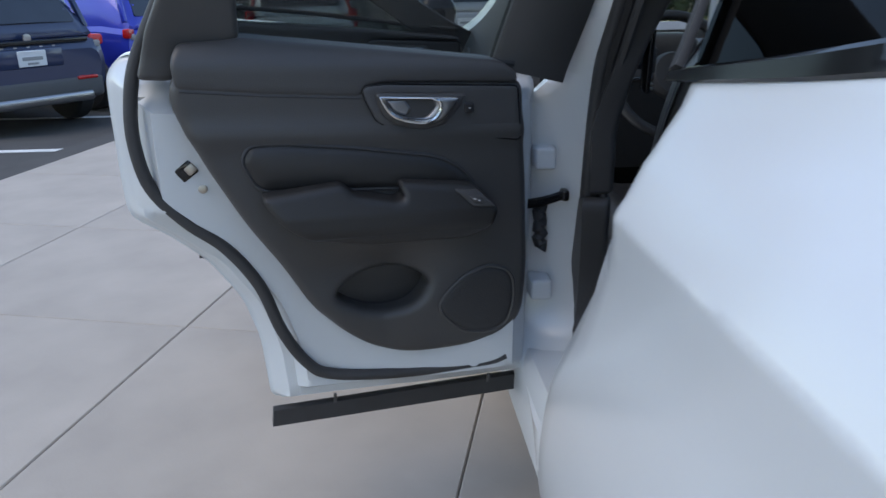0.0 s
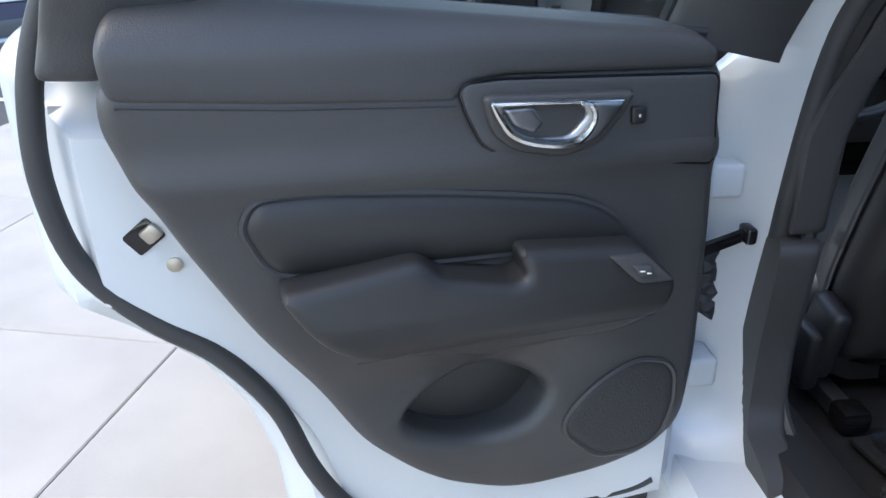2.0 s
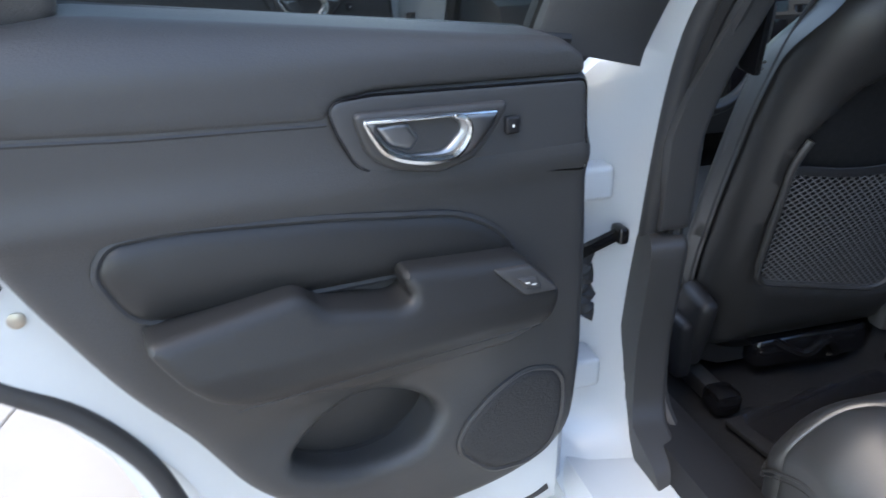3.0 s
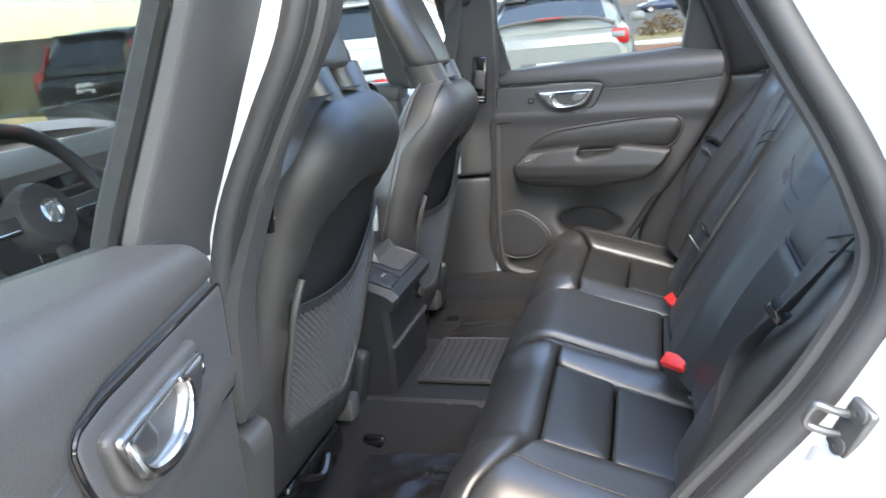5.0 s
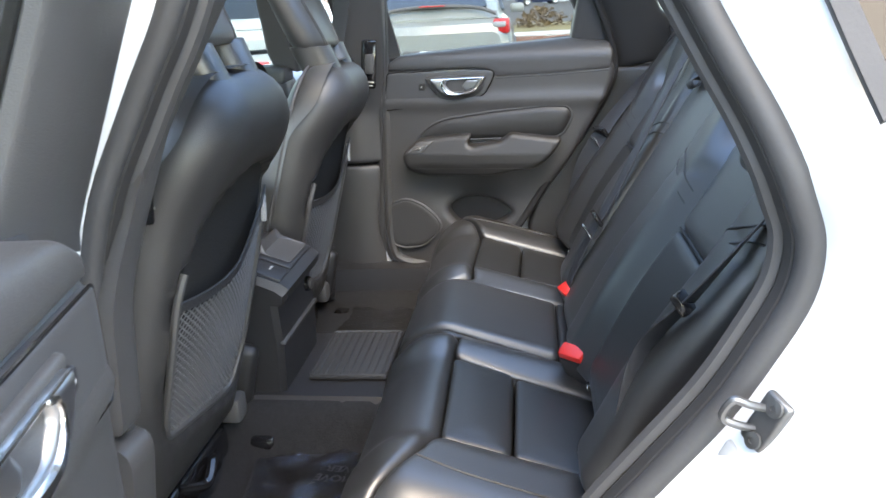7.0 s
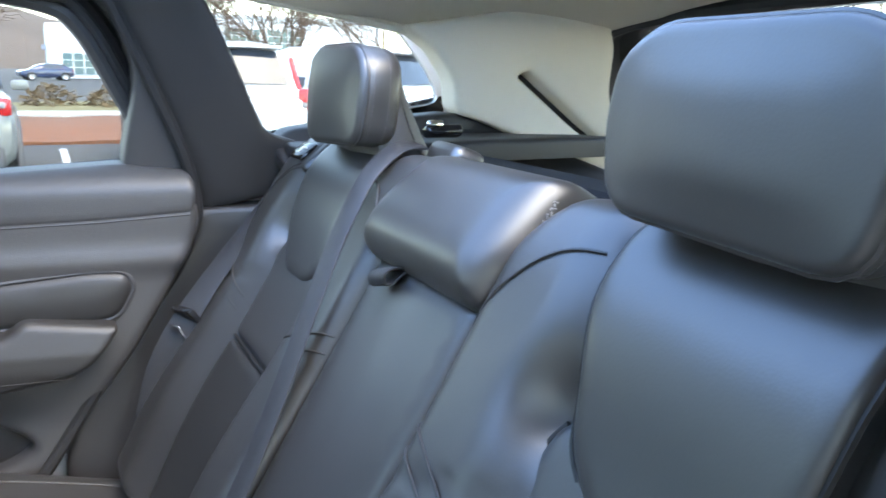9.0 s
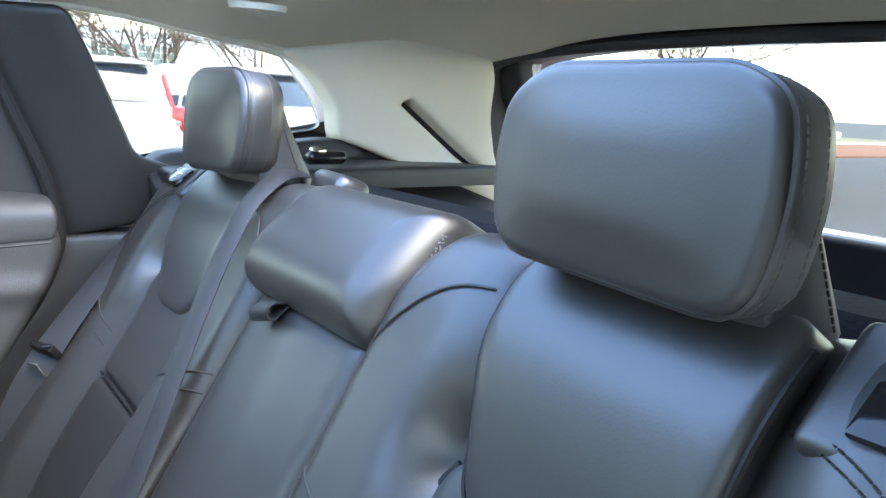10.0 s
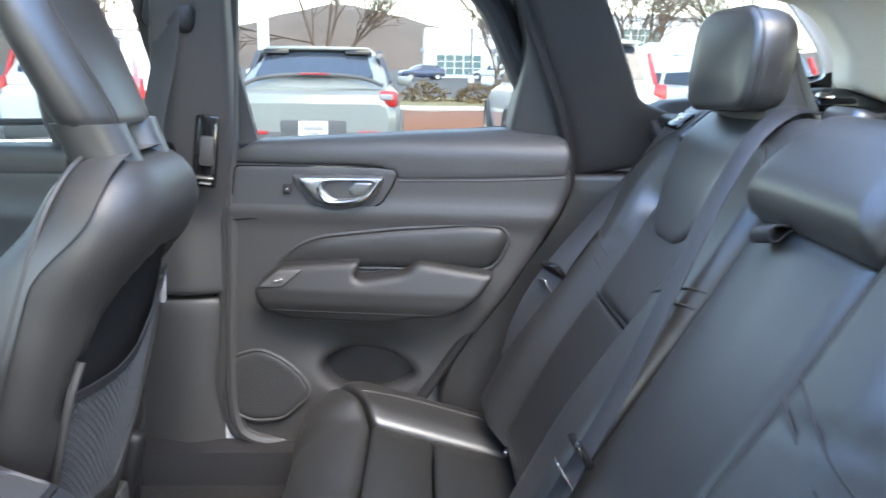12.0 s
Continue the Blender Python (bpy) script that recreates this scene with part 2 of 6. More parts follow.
def tube(name, path, r, mat, parent=None, label="", n=8, closed=False, flat=1.0):
    """A round or flattened cord along a path; r may change along it."""
    p = np.array(path, float)
    k = len(p)
    rr = np.full(k, r) if np.isscalar(r) else np.array(r, float)
    tan = (np.roll(p, -1, 0) - np.roll(p, 1, 0)) if closed else np.gradient(p, axis=0)
    tan /= np.linalg.norm(tan, axis=1)[:, None] + 1e-12
    up = np.array([0, 0, 1.0]) if abs(tan[0][2]) < 0.9 else np.array([1.0, 0, 0])
    verts, faces = [], []
    for i in range(k):
        s = np.cross(tan[i], up)
        s /= np.linalg.norm(s) + 1e-12
        up = np.cross(s, tan[i])
        for j in range(n):
            w = 2 * math.pi * j / n
            verts.append(p[i] + rr[i] * (s * math.cos(w) + up * flat * math.sin(w)))
    for i in range(k if closed else k - 1):
        for j in range(n):
            a, b = i * n + j, i * n + (j + 1) % n
            c, d = ((i + 1) % k) * n + (j + 1) % n, ((i + 1) % k) * n + j
            faces.append((a, b, c, d))
    if not closed:
        faces += [tuple(range(n - 1, -1, -1)), tuple(range((k - 1) * n, k * n))]
    return link(name, verts, faces, mat, parent, label)


def ribbon(name, path, side, width, thick, mat, parent=None, label=""):
    """A strap: path, the sideways direction (one or one a point), width and thickness."""
    p = np.array(path, float)
    s = np.array(side, float)
    s = np.tile(s, (len(p), 1)) if s.ndim == 1 else s
    s = s / np.linalg.norm(s, axis=1)[:, None]
    tan = np.gradient(p, axis=0)
    nrm = np.cross(tan, s)
    nrm /= np.linalg.norm(nrm, axis=1)[:, None] + 1e-12
    verts, faces = [], []
    sec = [(-0.5, -0.5), (-0.46, -0.9), (0.46, -0.9), (0.5, -0.5), (0.5, 0.5), (0.46, 0.9), (-0.46, 0.9), (-0.5, 0.5)]
    for i in range(len(p)):
        for a, b in sec:
            verts.append(p[i] + s[i] * a * width + nrm[i] * b * thick)
    n = len(sec)
    for i in range(len(p) - 1):
        for j in range(n):
            faces.append((i * n + j, i * n + (j + 1) % n, (i + 1) * n + (j + 1) % n, (i + 1) * n + j))
    faces += [tuple(range(n - 1, -1, -1)), tuple(range((len(p) - 1) * n, len(p) * n))]
    return link(name, verts, faces, mat, parent, label)


def rbox(size, r=0.01, seg=3, m=None, taper=(1, 1)):
    """A box with rounded edges; taper narrows its top in x and y."""
    bm = bmesh.new()
    bmesh.ops.create_cube(bm, size=1)
    for v in bm.verts:
        k = taper if v.co.z > 0 else (1, 1)
        v.co = Vector((v.co.x * size[0] * k[0], v.co.y * size[1] * k[1], v.co.z * size[2]))
    if r:
        bmesh.ops.bevel(bm, geom=bm.edges[:], offset=r, segments=seg, profile=0.5, affect="EDGES")
    if m is not None:
        bm.transform(m)
    return bm


def loft(name, rings, mat, parent=None, label="", angle=38, caps=True, closed=True):
    """A skin over rings of equally many points."""
    n = len(rings[0])
    verts = [tuple(v) for r in rings for v in r]
    faces = []
    for i in range(len(rings) - 1):
        for j in range(n if closed else n - 1):
            faces.append((i * n + j, i * n + (j + 1) % n, (i + 1) * n + (j + 1) % n, (i + 1) * n + j))
    if caps:
        faces += [tuple(range(n - 1, -1, -1)), tuple(range((len(rings) - 1) * n, len(rings) * n))]
    return link(name, verts, faces, mat, parent, label, angle)


def lathe(profile, n=24, m=None):
    """A turned body from (radius, height) pairs about z."""
    bm = bmesh.new()
    rings = [[bm.verts.new((r * math.cos(2 * math.pi * j / n), r * math.sin(2 * math.pi * j / n), z)) for j in range(n)] for r, z in profile]
    for a, b in zip(rings, rings[1:]):
        for j in range(n):
            bm.faces.new((a[j], a[(j + 1) % n], b[(j + 1) % n], b[j]))
    bm.faces.new(list(reversed(rings[0])))
    bm.faces.new(rings[-1])
    if m is not None:
        bm.transform(m)
    return bm


def flat(x, y, z):
    return x, y, z


def dashes(name, line, gap, length, r, mat, parent, label=""):
    """A row of short stitches along a line, joined into one mesh."""
    p = np.array(line, float)
    seg = np.linalg.norm(np.diff(p, axis=0), axis=1)
    cum = np.r_[0, np.cumsum(seg)]
    verts, faces = [], []
    for s in np.arange(0, cum[-1] - length, gap):
        a, b = (np.array([np.interp(q, cum, p[:, i]) for i in range(3)]) for q in (s, s + length))
        t = (b - a) / (np.linalg.norm(b - a) + 1e-9)
        u = np.cross(t, (0.3, 0.5, 0.8))
        u /= np.linalg.norm(u)
        w = np.cross(t, u)
        k = len(verts)
        for e in (a, b):
            for c, d in ((1, 0), (0, 1), (-1, 0), (0, -1)):
                verts.append(e + r * (u * c + w * d))
        faces += [(k + j, k + (j + 1) % 4, k + 4 + (j + 1) % 4, k + 4 + j) for j in range(4)] + [(k + 3, k + 2, k + 1, k), (k + 4, k + 5, k + 6, k + 7)]
    ob = link(name, verts, faces, mat, parent, label)
    return tagged(ob, kind="stuff")


# ---- the white car: its shell ----
HX, HY, HZ = 0.915, 1.2, 0.6          # hinge line of the rear doors
SWING = radians(80.2)
AXIS = Vector((0.0158, -0.055, 1.0)).normalized()
ROOM_Z = 1.10                          # belt line

car = thing("car", "white SUV standing with two doors open on concrete", "car")


FLANK = np.concatenate([spline([(0.2, 0.96), (0.35, 1.0), (0.50, 1.022), (0.65, 1.025), (0.80, 1.018), (0.92, 1.013), (1.015, 1.020)], 8, False), spline([(1.017, 1.020), (1.08, 0.985), (1.145, 0.924), (1.30, 0.848), (1.45, 0.770), (1.62, 0.60)], 8, False)])


def flank(y, z):
    """Half width of the body at y, z."""
    x = np.interp(z, FLANK[:, 0], FLANK[:, 1]) - 0.03 * ease((y - 0.55) / 0.5)
    x = x - 0.20 * np.clip((-0.25 - y) / 0.75, 0, 1) ** 2 - 0.28 * np.clip((y - 2.55) / 1.3, 0, 1) ** 2
    return x - 0.025 * ease((y - 0.5) / 0.6) * ease((1.1 - z) / 0.2)


REAR_GAP = spline([(0.625, 0.62), (0.577, 0.716), (0.520, 0.792), (0.461, 0.869), (0.423, 0.934), (0.397, 0.99), (0.392, 1.038), (0.404, 1.079), (0.430, 1.142),
                   (0.463, 1.204), (0.50, 1.275), (0.56, 1.385), (0.63, 1.432), (0.80, 1.45), (0.90, 1.445), (0.95, 1.40), (0.985, 1.28), (1.04, 1.18), (1.10, 1.06),
                   (1.135, 0.914), (1.16, 0.70), (1.15, 0.53), (1.09, 0.455), (0.95, 0.435), (0.78, 0.435), (0.69, 0.475)], 5)
REAR_GAP_RIGHT = spline([(0.625, 0.62), (0.577, 0.716), (0.520, 0.792), (0.461, 0.869), (0.423, 0.934), (0.397, 0.99), (0.392, 1.038), (0.404, 1.079), (0.430, 1.142),
                   (0.463, 1.204), (0.50, 1.275), (0.56, 1.385), (0.63, 1.432), (0.80, 1.45), (1.02, 1.448), (1.075, 1.43), (1.09, 1.33), (1.10, 1.20), (1.108, 1.06),
                   (1.112, 0.914), (1.125, 0.694), (1.12, 0.52), (1.07, 0.455), (0.95, 0.435), (0.78, 0.435), (0.69, 0.475)], 5)
FRONT_GAP = spline([(1.27, 0.60), (1.24, 0.85), (1.22, 1.06), (1.17, 1.25), (1.14, 1.38), (1.19, 1.44), (1.40, 1.45), (1.60, 1.41), (1.85, 1.28), (2.10, 1.12), (2.22, 1.0),
                    (2.26, 0.80), (2.25, 0.56), (2.18, 0.46), (2.0, 0.435), (1.5, 0.435), (1.32, 0.47)], 5)
QUARTER = rounded([(0.368, 1.160), (0.462, 1.436), (0.22, 1.432), (0.0, 1.395), (-0.10, 1.30), (-0.14, 1.240)], 0.03)


def arch(y0, r, a0, a1, n=14):
    return [(y0 + r * math.cos(radians(a)), 0.36 + r * math.sin(radians(a))) for a in np.linspace(a0, a1, n)]


SIDE = ([(-0.95, 0.42), (-1.0, 0.62), (-0.97, 0.92), (-0.86, 1.05), (-0.56, 1.42), (-0.48, 1.49), (-0.22, 1.55), (0.5, 1.585), (1.2, 1.575), (1.65, 1.50), (2.05, 1.30), (2.42, 1.10),
         (2.75, 1.04), (3.45, 0.96), (3.72, 0.82), (3.80, 0.62), (3.78, 0.36), (3.55, 0.26)]
        + arch(2.95, 0.37, -14, 194) + [(2.45, 0.25), (0.60, 0.25)] + arch(0.03, 0.325, -14, 194) + [(-0.50, 0.30)])


def seal_x(y, z):
    """Half width of the cabin at the weather strips."""
    e = ease((y - 0.75) / 0.3)
    return 0.835 - 0.05 * e - (0.33 - 0.22 * e) * np.clip(z - 1.1, 0, 1) - 0.05 * np.clip(0.55 - z, 0, 1)


def inset(loop, d):
    """The loop moved inwards by d."""
    t = np.roll(loop, -1, 0) - np.roll(loop, 1, 0)
    n = np.stack([-t[:, 1], t[:, 0]], 1) / np.linalg.norm(t, axis=1)[:, None]
    return loop + n * d * np.sign(np.sum(n * (loop.mean(0) - loop)))


def side_skin(s, name, gaps):
    lines = gaps

    def h(y, z, d):
        q = np.stack([y, z], 1)
        x = flank(y, z)
        a, b = (away(g, q) for g in lines)
        near = np.minimum(a, b)
        x = x - ease((z - 0.93) / 0.22) * ease((0.13 - np.maximum(a, b)) / 0.05) * np.clip(x - seal_x(y, z) - 0.06, 0, 1)
        wide = 0.045 + (0.045 + 0.070 * np.exp(-((z - 1.06) / 0.12) ** 2)) * ease((0.95 - y) / 0.4)
        t = np.clip(near / wide, 0, 1)
        inner = seal_x(y, z) + 0.015
        x = np.where(t < 1, inner + (x - inner) * np.sin(t * math.pi / 2), x)
        return x - 0.012 * (1 - np.clip(d / 0.012, 0, 1))

    return field(name, np.array(SIDE), h, lambda y, z, x: (s * x, y, z), PAINT, car, grid=0.016, skirt=0.018, edge=0.14, holes=gaps + [QUARTER], angle=48, extra=[(y, z) for y in np.arange(-0.96, 3.4, 0.015) for z in (1.0095, 1.0145, 1.0195, 1.0245)])


side_skin(-1, "side_panel", [REAR_GAP, FRONT_GAP])
side_skin(1, "side_panel", [REAR_GAP_RIGHT, FRONT_GAP])


def roof_z(x, y):
    z = 1.615 - 0.115 * (np.abs(x) / 0.62) ** 2.4 - 0.06 * np.clip((0.2 - y) / 0.9, 0, 1) ** 2 - 0.10 * np.clip((y - 0.9) / 0.7, 0, 1) ** 2
    return z


# unseen opening, added and sized to let sky light fall on the rear seat
LIGHT_OPENING = rounded([(-0.47, 0.10), (0.47, 0.10), (0.47, 1.16), (-0.47, 1.16)], 0.06)
field("roof_panel", rounded([(-0.63, -0.50), (0.63, -0.50), (0.63, 1.60), (-0.63, 1.60)], 0.08), lambda x, y, d: roof_z(x, y), flat, PAINT, car, grid=0.06, skirt=0.02, holes=[LIGHT_OPENING])
_sr = field("added_roof_pane", LIGHT_OPENING, lambda x, y, d: roof_z(x, y) - 0.004, flat, ROOF_GLASS, car, "unseen tinted roof pane added to let sky light onto the seats", grid=0.08, skirt=0.006)
_sr.visible_shadow = False
field("bonnet", rounded([(-0.86, 2.45), (0.86, 2.45), (0.80, 3.45), (0.55, 3.70), (-0.55, 3.70), (-0.80, 3.45)], 0.1),
      lambda x, y, d: 1.10 - 0.055 * (y - 2.45) - 0.10 * np.clip((y - 3.2) / 0.5, 0, 1) ** 2 - 0.06 * (np.abs(x) / 0.86) ** 3, flat, PAINT, car, grid=0.07, skirt=0.03)
field("front_bumper", rounded([(-0.76, 0.28), (0.76, 0.28), (0.80, 0.6), (0.74, 0.95), (-0.74, 0.95), (-0.80, 0.6)], 0.1),
      lambda x, z, d: 3.86 - 0.22 * (np.abs(x) / 0.78) ** 3 - 0.12 * np.clip((z - 0.6) / 0.35, 0, 1) ** 2, lambda x, z, y: (x, y, z), PAINT, car, grid=0.06, skirt=0.12)
field("grille", rounded([(-0.42, 0.5), (0.42, 0.5), (0.46, 0.84), (-0.46, 0.84)], 0.08), lambda x, z, d: 3.875 - 0.06 * np.clip((z - 0.6) / 0.3, 0, 1) ** 2, lambda x, z, y: (x, y, z), GLOSSY, car, grid=0.05, skirt=0.04)
field("rear_bumper", rounded([(-0.80, 0.3), (0.80, 0.3), (0.84, 0.6), (0.80, 0.92), (-0.80, 0.92), (-0.84, 0.6)], 0.1),
      lambda x, z, d: 1.03 - 0.16 * (np.abs(x) / 0.82) ** 3, lambda x, z, y: (x, -y, z), PAINT, car, grid=0.07, skirt=0.12)
# tailgate: a frame round the rear window
_hatch = rounded([(-0.70, 0.90), (0.70, 0.90), (0.74, 1.08), (0.60, 1.50), (-0.60, 1.50), (-0.74, 1.08)], 0.06)
_light = rounded([(-0.64, 1.11), (0.64, 1.11), (0.57, 1.425), (-0.57, 1.425)], 0.07)


def hatch_y(x, z):
    return 0.82 - 0.75 * np.clip(z - 1.06, 0, 1) - 0.10 * (np.abs(x) / 0.7) ** 3


field("tailgate", _hatch, lambda x, z, d: hatch_y(x, z), lambda x, z, y: (x, -y, z), PAINT, car, grid=0.05, skirt=0.05, holes=[_light])
field("tailgate_trim", _hatch * [0.97, 1] , lambda x, z, d: -hatch_y(x, z) + 0.075 + dome(d, 0.02), lambda x, z, y: (x, y, z), HARD, car, grid=0.05, skirt=0.03, edge=0.02, holes=[_light * [0.97, 1]])
_rg = field("rear_window", _light * [1.02, 1] + [0, 0.0], lambda x, z, d: hatch_y(x, z) - 0.012, lambda x, z, y: (x, -y, z), TINTED, car, grid=0.06, skirt=0.004)
_rg.visible_shadow = False
for s in (-1, 1):
    _t = field("tail_light", rounded([(0.52, 0.98), (0.80, 0.94), (0.84, 1.05), (0.74, 1.12), (0.62, 1.36), (0.56, 1.36), (0.64, 1.10), (0.54, 1.06)], 0.02),
               lambda x, z, d: hatch_y(x, z) + 0.012 + dome(d, 0.015) - 0.10 * np.clip((x - 0.62) / 0.2, 0, 1), lambda x, z, y: (s * x, -y, z), RED, car, grid=0.03, skirt=0.05, edge=0.015)
    _q = field("quarter_window", QUARTER * [1.0, 1.0], lambda y, z, d: flank(y, z) - 0.016, lambda y, z, x: (s * x, y, z), DARK_GLASS if s < 0 else TINTED, car, grid=0.05, skirt=0.004)
    _q.visible_shadow = False
    # moulding under the quarter window and along its front
    _line = np.array([(0.366, 1.152), (0.1, 1.190), (-0.16, 1.236)])
    _pts = [(s * (flank(y, z) + 0.004), y, z) for y, z in spline(_line, 8, False)]
    loft("window_moulding", [[(s * (abs(q[0]) + b), q[1], q[2] + a * (0.007 + 0.012 * i / 16)) for a, b in ((-1, -0.012), (-1, 0.004), (-0.7, 0.007), (0.7, 0.003), (1, -0.002), (1, -0.014))] for i, q in enumerate(_pts)], GLOSSY, car, "gloss black window moulding")
    _pts = [(s * (flank(y, z) + 0.003), y, z) for y, z in spline([(0.366, 1.16), (0.406, 1.27), (0.458, 1.430)], 8, False)]
    ribbon("window_moulding", _pts, (0, 1, -0.4), 0.020, 0.006, RUBBER, car)
    tube("roof_rail", spline([(s * 0.66, -0.45, 1.56), (s * 0.665, -0.3, 1.60), (s * 0.67, 0.5, 1.63), (s * 0.66, 1.3, 1.61), (s * 0.64, 1.45, 1.57)], 6, False), 0.016, STEEL, car)
    for y0 in (0.03, 2.95):
        ra = 0.335 if y0 < 1 else 0.385
        tube("wheel_arch", [(s * (flank(y0 + ra * math.cos(radians(a)), 0.36 + ra * math.sin(radians(a))) - 0.006), y0 + ra * math.cos(radians(a)), 0.36 + ra * math.sin(radians(a))) for a in np.linspace(-14, 194, 22)], 0.022, HARD, car)
        w = part("wheel", lathe([(0.10, -0.11), (0.24, -0.115), (0.34, -0.105), (0.365, -0.07), (0.37, 0), (0.365, 0.07), (0.34, 0.105), (0.25, 0.11), (0.24, 0.09), (0.08, 0.07)], 36, pose(s * 0.85, y0, 0.37, 0, s * 90, 0)), RUBBER, car)
        part("rim", lathe([(0.03, 0.06), (0.06, 0.085), (0.20, 0.075), (0.236, 0.10), (0.245, 0.10), (0.245, 0.06)], 30, pose(s * 0.85, y0, 0.37, 0, s * 90, 0)), STEEL, w)
    # sill under the doors
    loft("door_sill", [[(s * x, y, z) for x, z in ((0.96, 0.27), (0.955, 0.40), (0.93, 0.432), (0.83, 0.440), (0.79, 0.452), (0.745, 0.448), (0.735, 0.40), (0.74, 0.27))] for y in np.linspace(0.55, 2.4, 8)], PAINT_IN, car)
    loft("sill_plate", [[(s * x, y, z) for x, z in ((0.815, 0.445), (0.80, 0.476), (0.75, 0.482), (0.715, 0.470), (0.70, 0.39), (0.74, 0.38))] for y in np.linspace(0.58, 2.2, 9)], HARD, car, "dark plastic sill plate")

# windscreen and its pillars
_wsc = rounded([(-0.74, 2.36), (0.74, 2.36), (0.60, 1.62), (-0.60, 1.62)], 0.06)
_w = field("windscreen", _wsc, lambda x, y, d: 1.10 + (2.40 - y) * 0.53 + 0.02 - 0.10 * (np.abs(x) / 0.74) ** 2, flat, GLASS, car, grid=0.08, skirt=0.005)
_w.visible_shadow = False
for s in (-1, 1):
    tube("windscreen_pillar", spline([(s * 0.76, 2.40, 1.06), (s * 0.72, 2.05, 1.24), (s * 0.66, 1.62, 1.47), (s * 0.62, 1.45, 1.52)], 6, False), 0.045, HARD, car, flat=0.7)

# ---- inside: headliner, pillars, floor ----


def liner_z(x, y):
    r = np.abs(x) / 0.72
    return 1.515 - (0.105 - 0.030 * ease((y - 0.10) / 0.30) + 0.018 * ease((0.10 - y) / 0.20)) * np.clip(r, 0, 1.1) ** 3.2 - 0.078 * np.clip((-0.05 - y) / 0.36, 0, 1) ** 1.5 - 0.05 * np.clip((y - 1.1) / 0.5, 0, 1) ** 2


field("headliner", rounded([(-0.60, -0.40), (0.60, -0.40), (0.735, 0.0), (0.735, 0.2), (0.72, 1.5), (0.58, 1.62), (-0.58, 1.62), (-0.72, 1.5), (-0.735, 0.2), (-0.735, 0.0)], 0.05),
      lambda x, y, d: -liner_z(x, y), lambda x, y, z: (x, y, -z), CREAM, car, grid=0.045, skirt=0.03, edge=0.0, holes=[LIGHT_OPENING])
for s in (-1, 1):
    tube("headliner_edge", spline([(s * 0.735, 0.44, 1.442), (s * 0.735, 0.30, 1.432), (s * 0.735, 0.10, 1.404), (s * 0.73, -0.06, 1.378), (s * 0.70, -0.33, 1.36)], 6, False), 0.010, CREAM, car)
    # grab handle and its base
    gh = part("grab_handle", rbox((0.03, 0.24, 0.022), 0.009, 3, pose(s * 0.60, 0.72, 1.435)), CREAM_HARD, car)
    for yy in (0.59, 0.85):
        part("handle_mount", rbox((0.05, 0.045, 0.035), 0.012, 3, pose(s * 0.615, yy, 1.448)), CREAM_HARD, gh)
    # coat hook disc in the headliner
    part("coat_hook", lathe([(0.038, 0), (0.036, 0.010), (0.022, 0.015), (0.012, 0.018)], 20, pose(s * 0.555, 0.13, 1.452, 180, 0, 0) @ Matrix.Diagonal((0.75, 1.35, 1, 1))), CREAM_HARD, car)

    # weather strip round the rear door opening: outer lip, dark groove, inner lip
    loop = REAR_GAP if s < 0 else REAR_GAP_RIGHT
    _in = seal_x
    tube("weather_strip", [(s * (_in(y, z) + 0.012), y, z) for y, z in loop], 0.015, RUBBER, car, "black rubber weather strip", n=10, closed=True)
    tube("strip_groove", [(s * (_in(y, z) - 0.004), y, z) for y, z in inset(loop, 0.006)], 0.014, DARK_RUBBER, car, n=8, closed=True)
    tube("weather_strip", [(s * (_in(y, z) - 0.022), y, z) for y, z in inset(loop, 0.018)], 0.011, RUBBER, car, n=8, closed=True)
    if s > 0:
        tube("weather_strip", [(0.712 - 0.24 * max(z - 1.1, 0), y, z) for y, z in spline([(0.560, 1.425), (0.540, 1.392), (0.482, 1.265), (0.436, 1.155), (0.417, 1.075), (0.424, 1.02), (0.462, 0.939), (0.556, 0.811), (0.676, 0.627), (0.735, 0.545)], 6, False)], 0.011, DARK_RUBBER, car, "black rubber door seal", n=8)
        tube("weather_strip", [(s * (_in(y, z) - 0.030), y, z) for y, z in inset(loop, 0.036)], 0.014, SOFT, car, n=8, closed=True)
    tube("weather_strip", [(s * (_in(y, z) + 0.005), y, z) for y, z in FRONT_GAP], 0.020, RUBBER, car, n=8, closed=True)

    # trim of the pillar between the doors, upper and lower
    def bx(y, z, d):
        return 0.775 - 0.28 * np.clip(z - 0.95, 0, 1) - 0.03 * np.sin(np.clip((y - 1.08) / 0.2, 0, 1) * math.pi) - dome(d, 0.012) + 0.02 * np.clip(0.75 - z, 0, 1)
    bw = lambda y, z, x: (s * x, y, z)
    edge = [(0.935, 1.42), (0.965, 1.28), (1.04, 1.14), (1.09, 0.98), (1.115, 0.80)] if s < 0 else [(1.045, 1.42), (1.05, 1.28), (1.06, 1.14), (1.08, 0.98), (1.085, 0.80)]
    up = field("pillar_trim", rounded(edge + [(1.265, 0.80), (1.225, 1.05), (1.185, 1.25), (1.16, 1.42)], 0.015),
               lambda y, z, d: -bx(y, z, d), lambda y, z, x: (-s * x, y, z), SOFT, car, grid=0.02, skirt=0.04, edge=0.012)
    field("pillar_trim", rounded([(1.095, 0.792), (1.27, 0.792), (1.30, 0.62), (1.42, 0.48), (1.42, 0.42), (0.98, 0.42), (1.0, 0.46), (1.11, 0.50), (1.13, 0.60)], 0.03),
          lambda y, z, d: -bx(y, z, d) - 0.004, lambda y, z, x: (-s * x, y, z), SOFT, car, grid=0.02, skirt=0.05, edge=0.012)
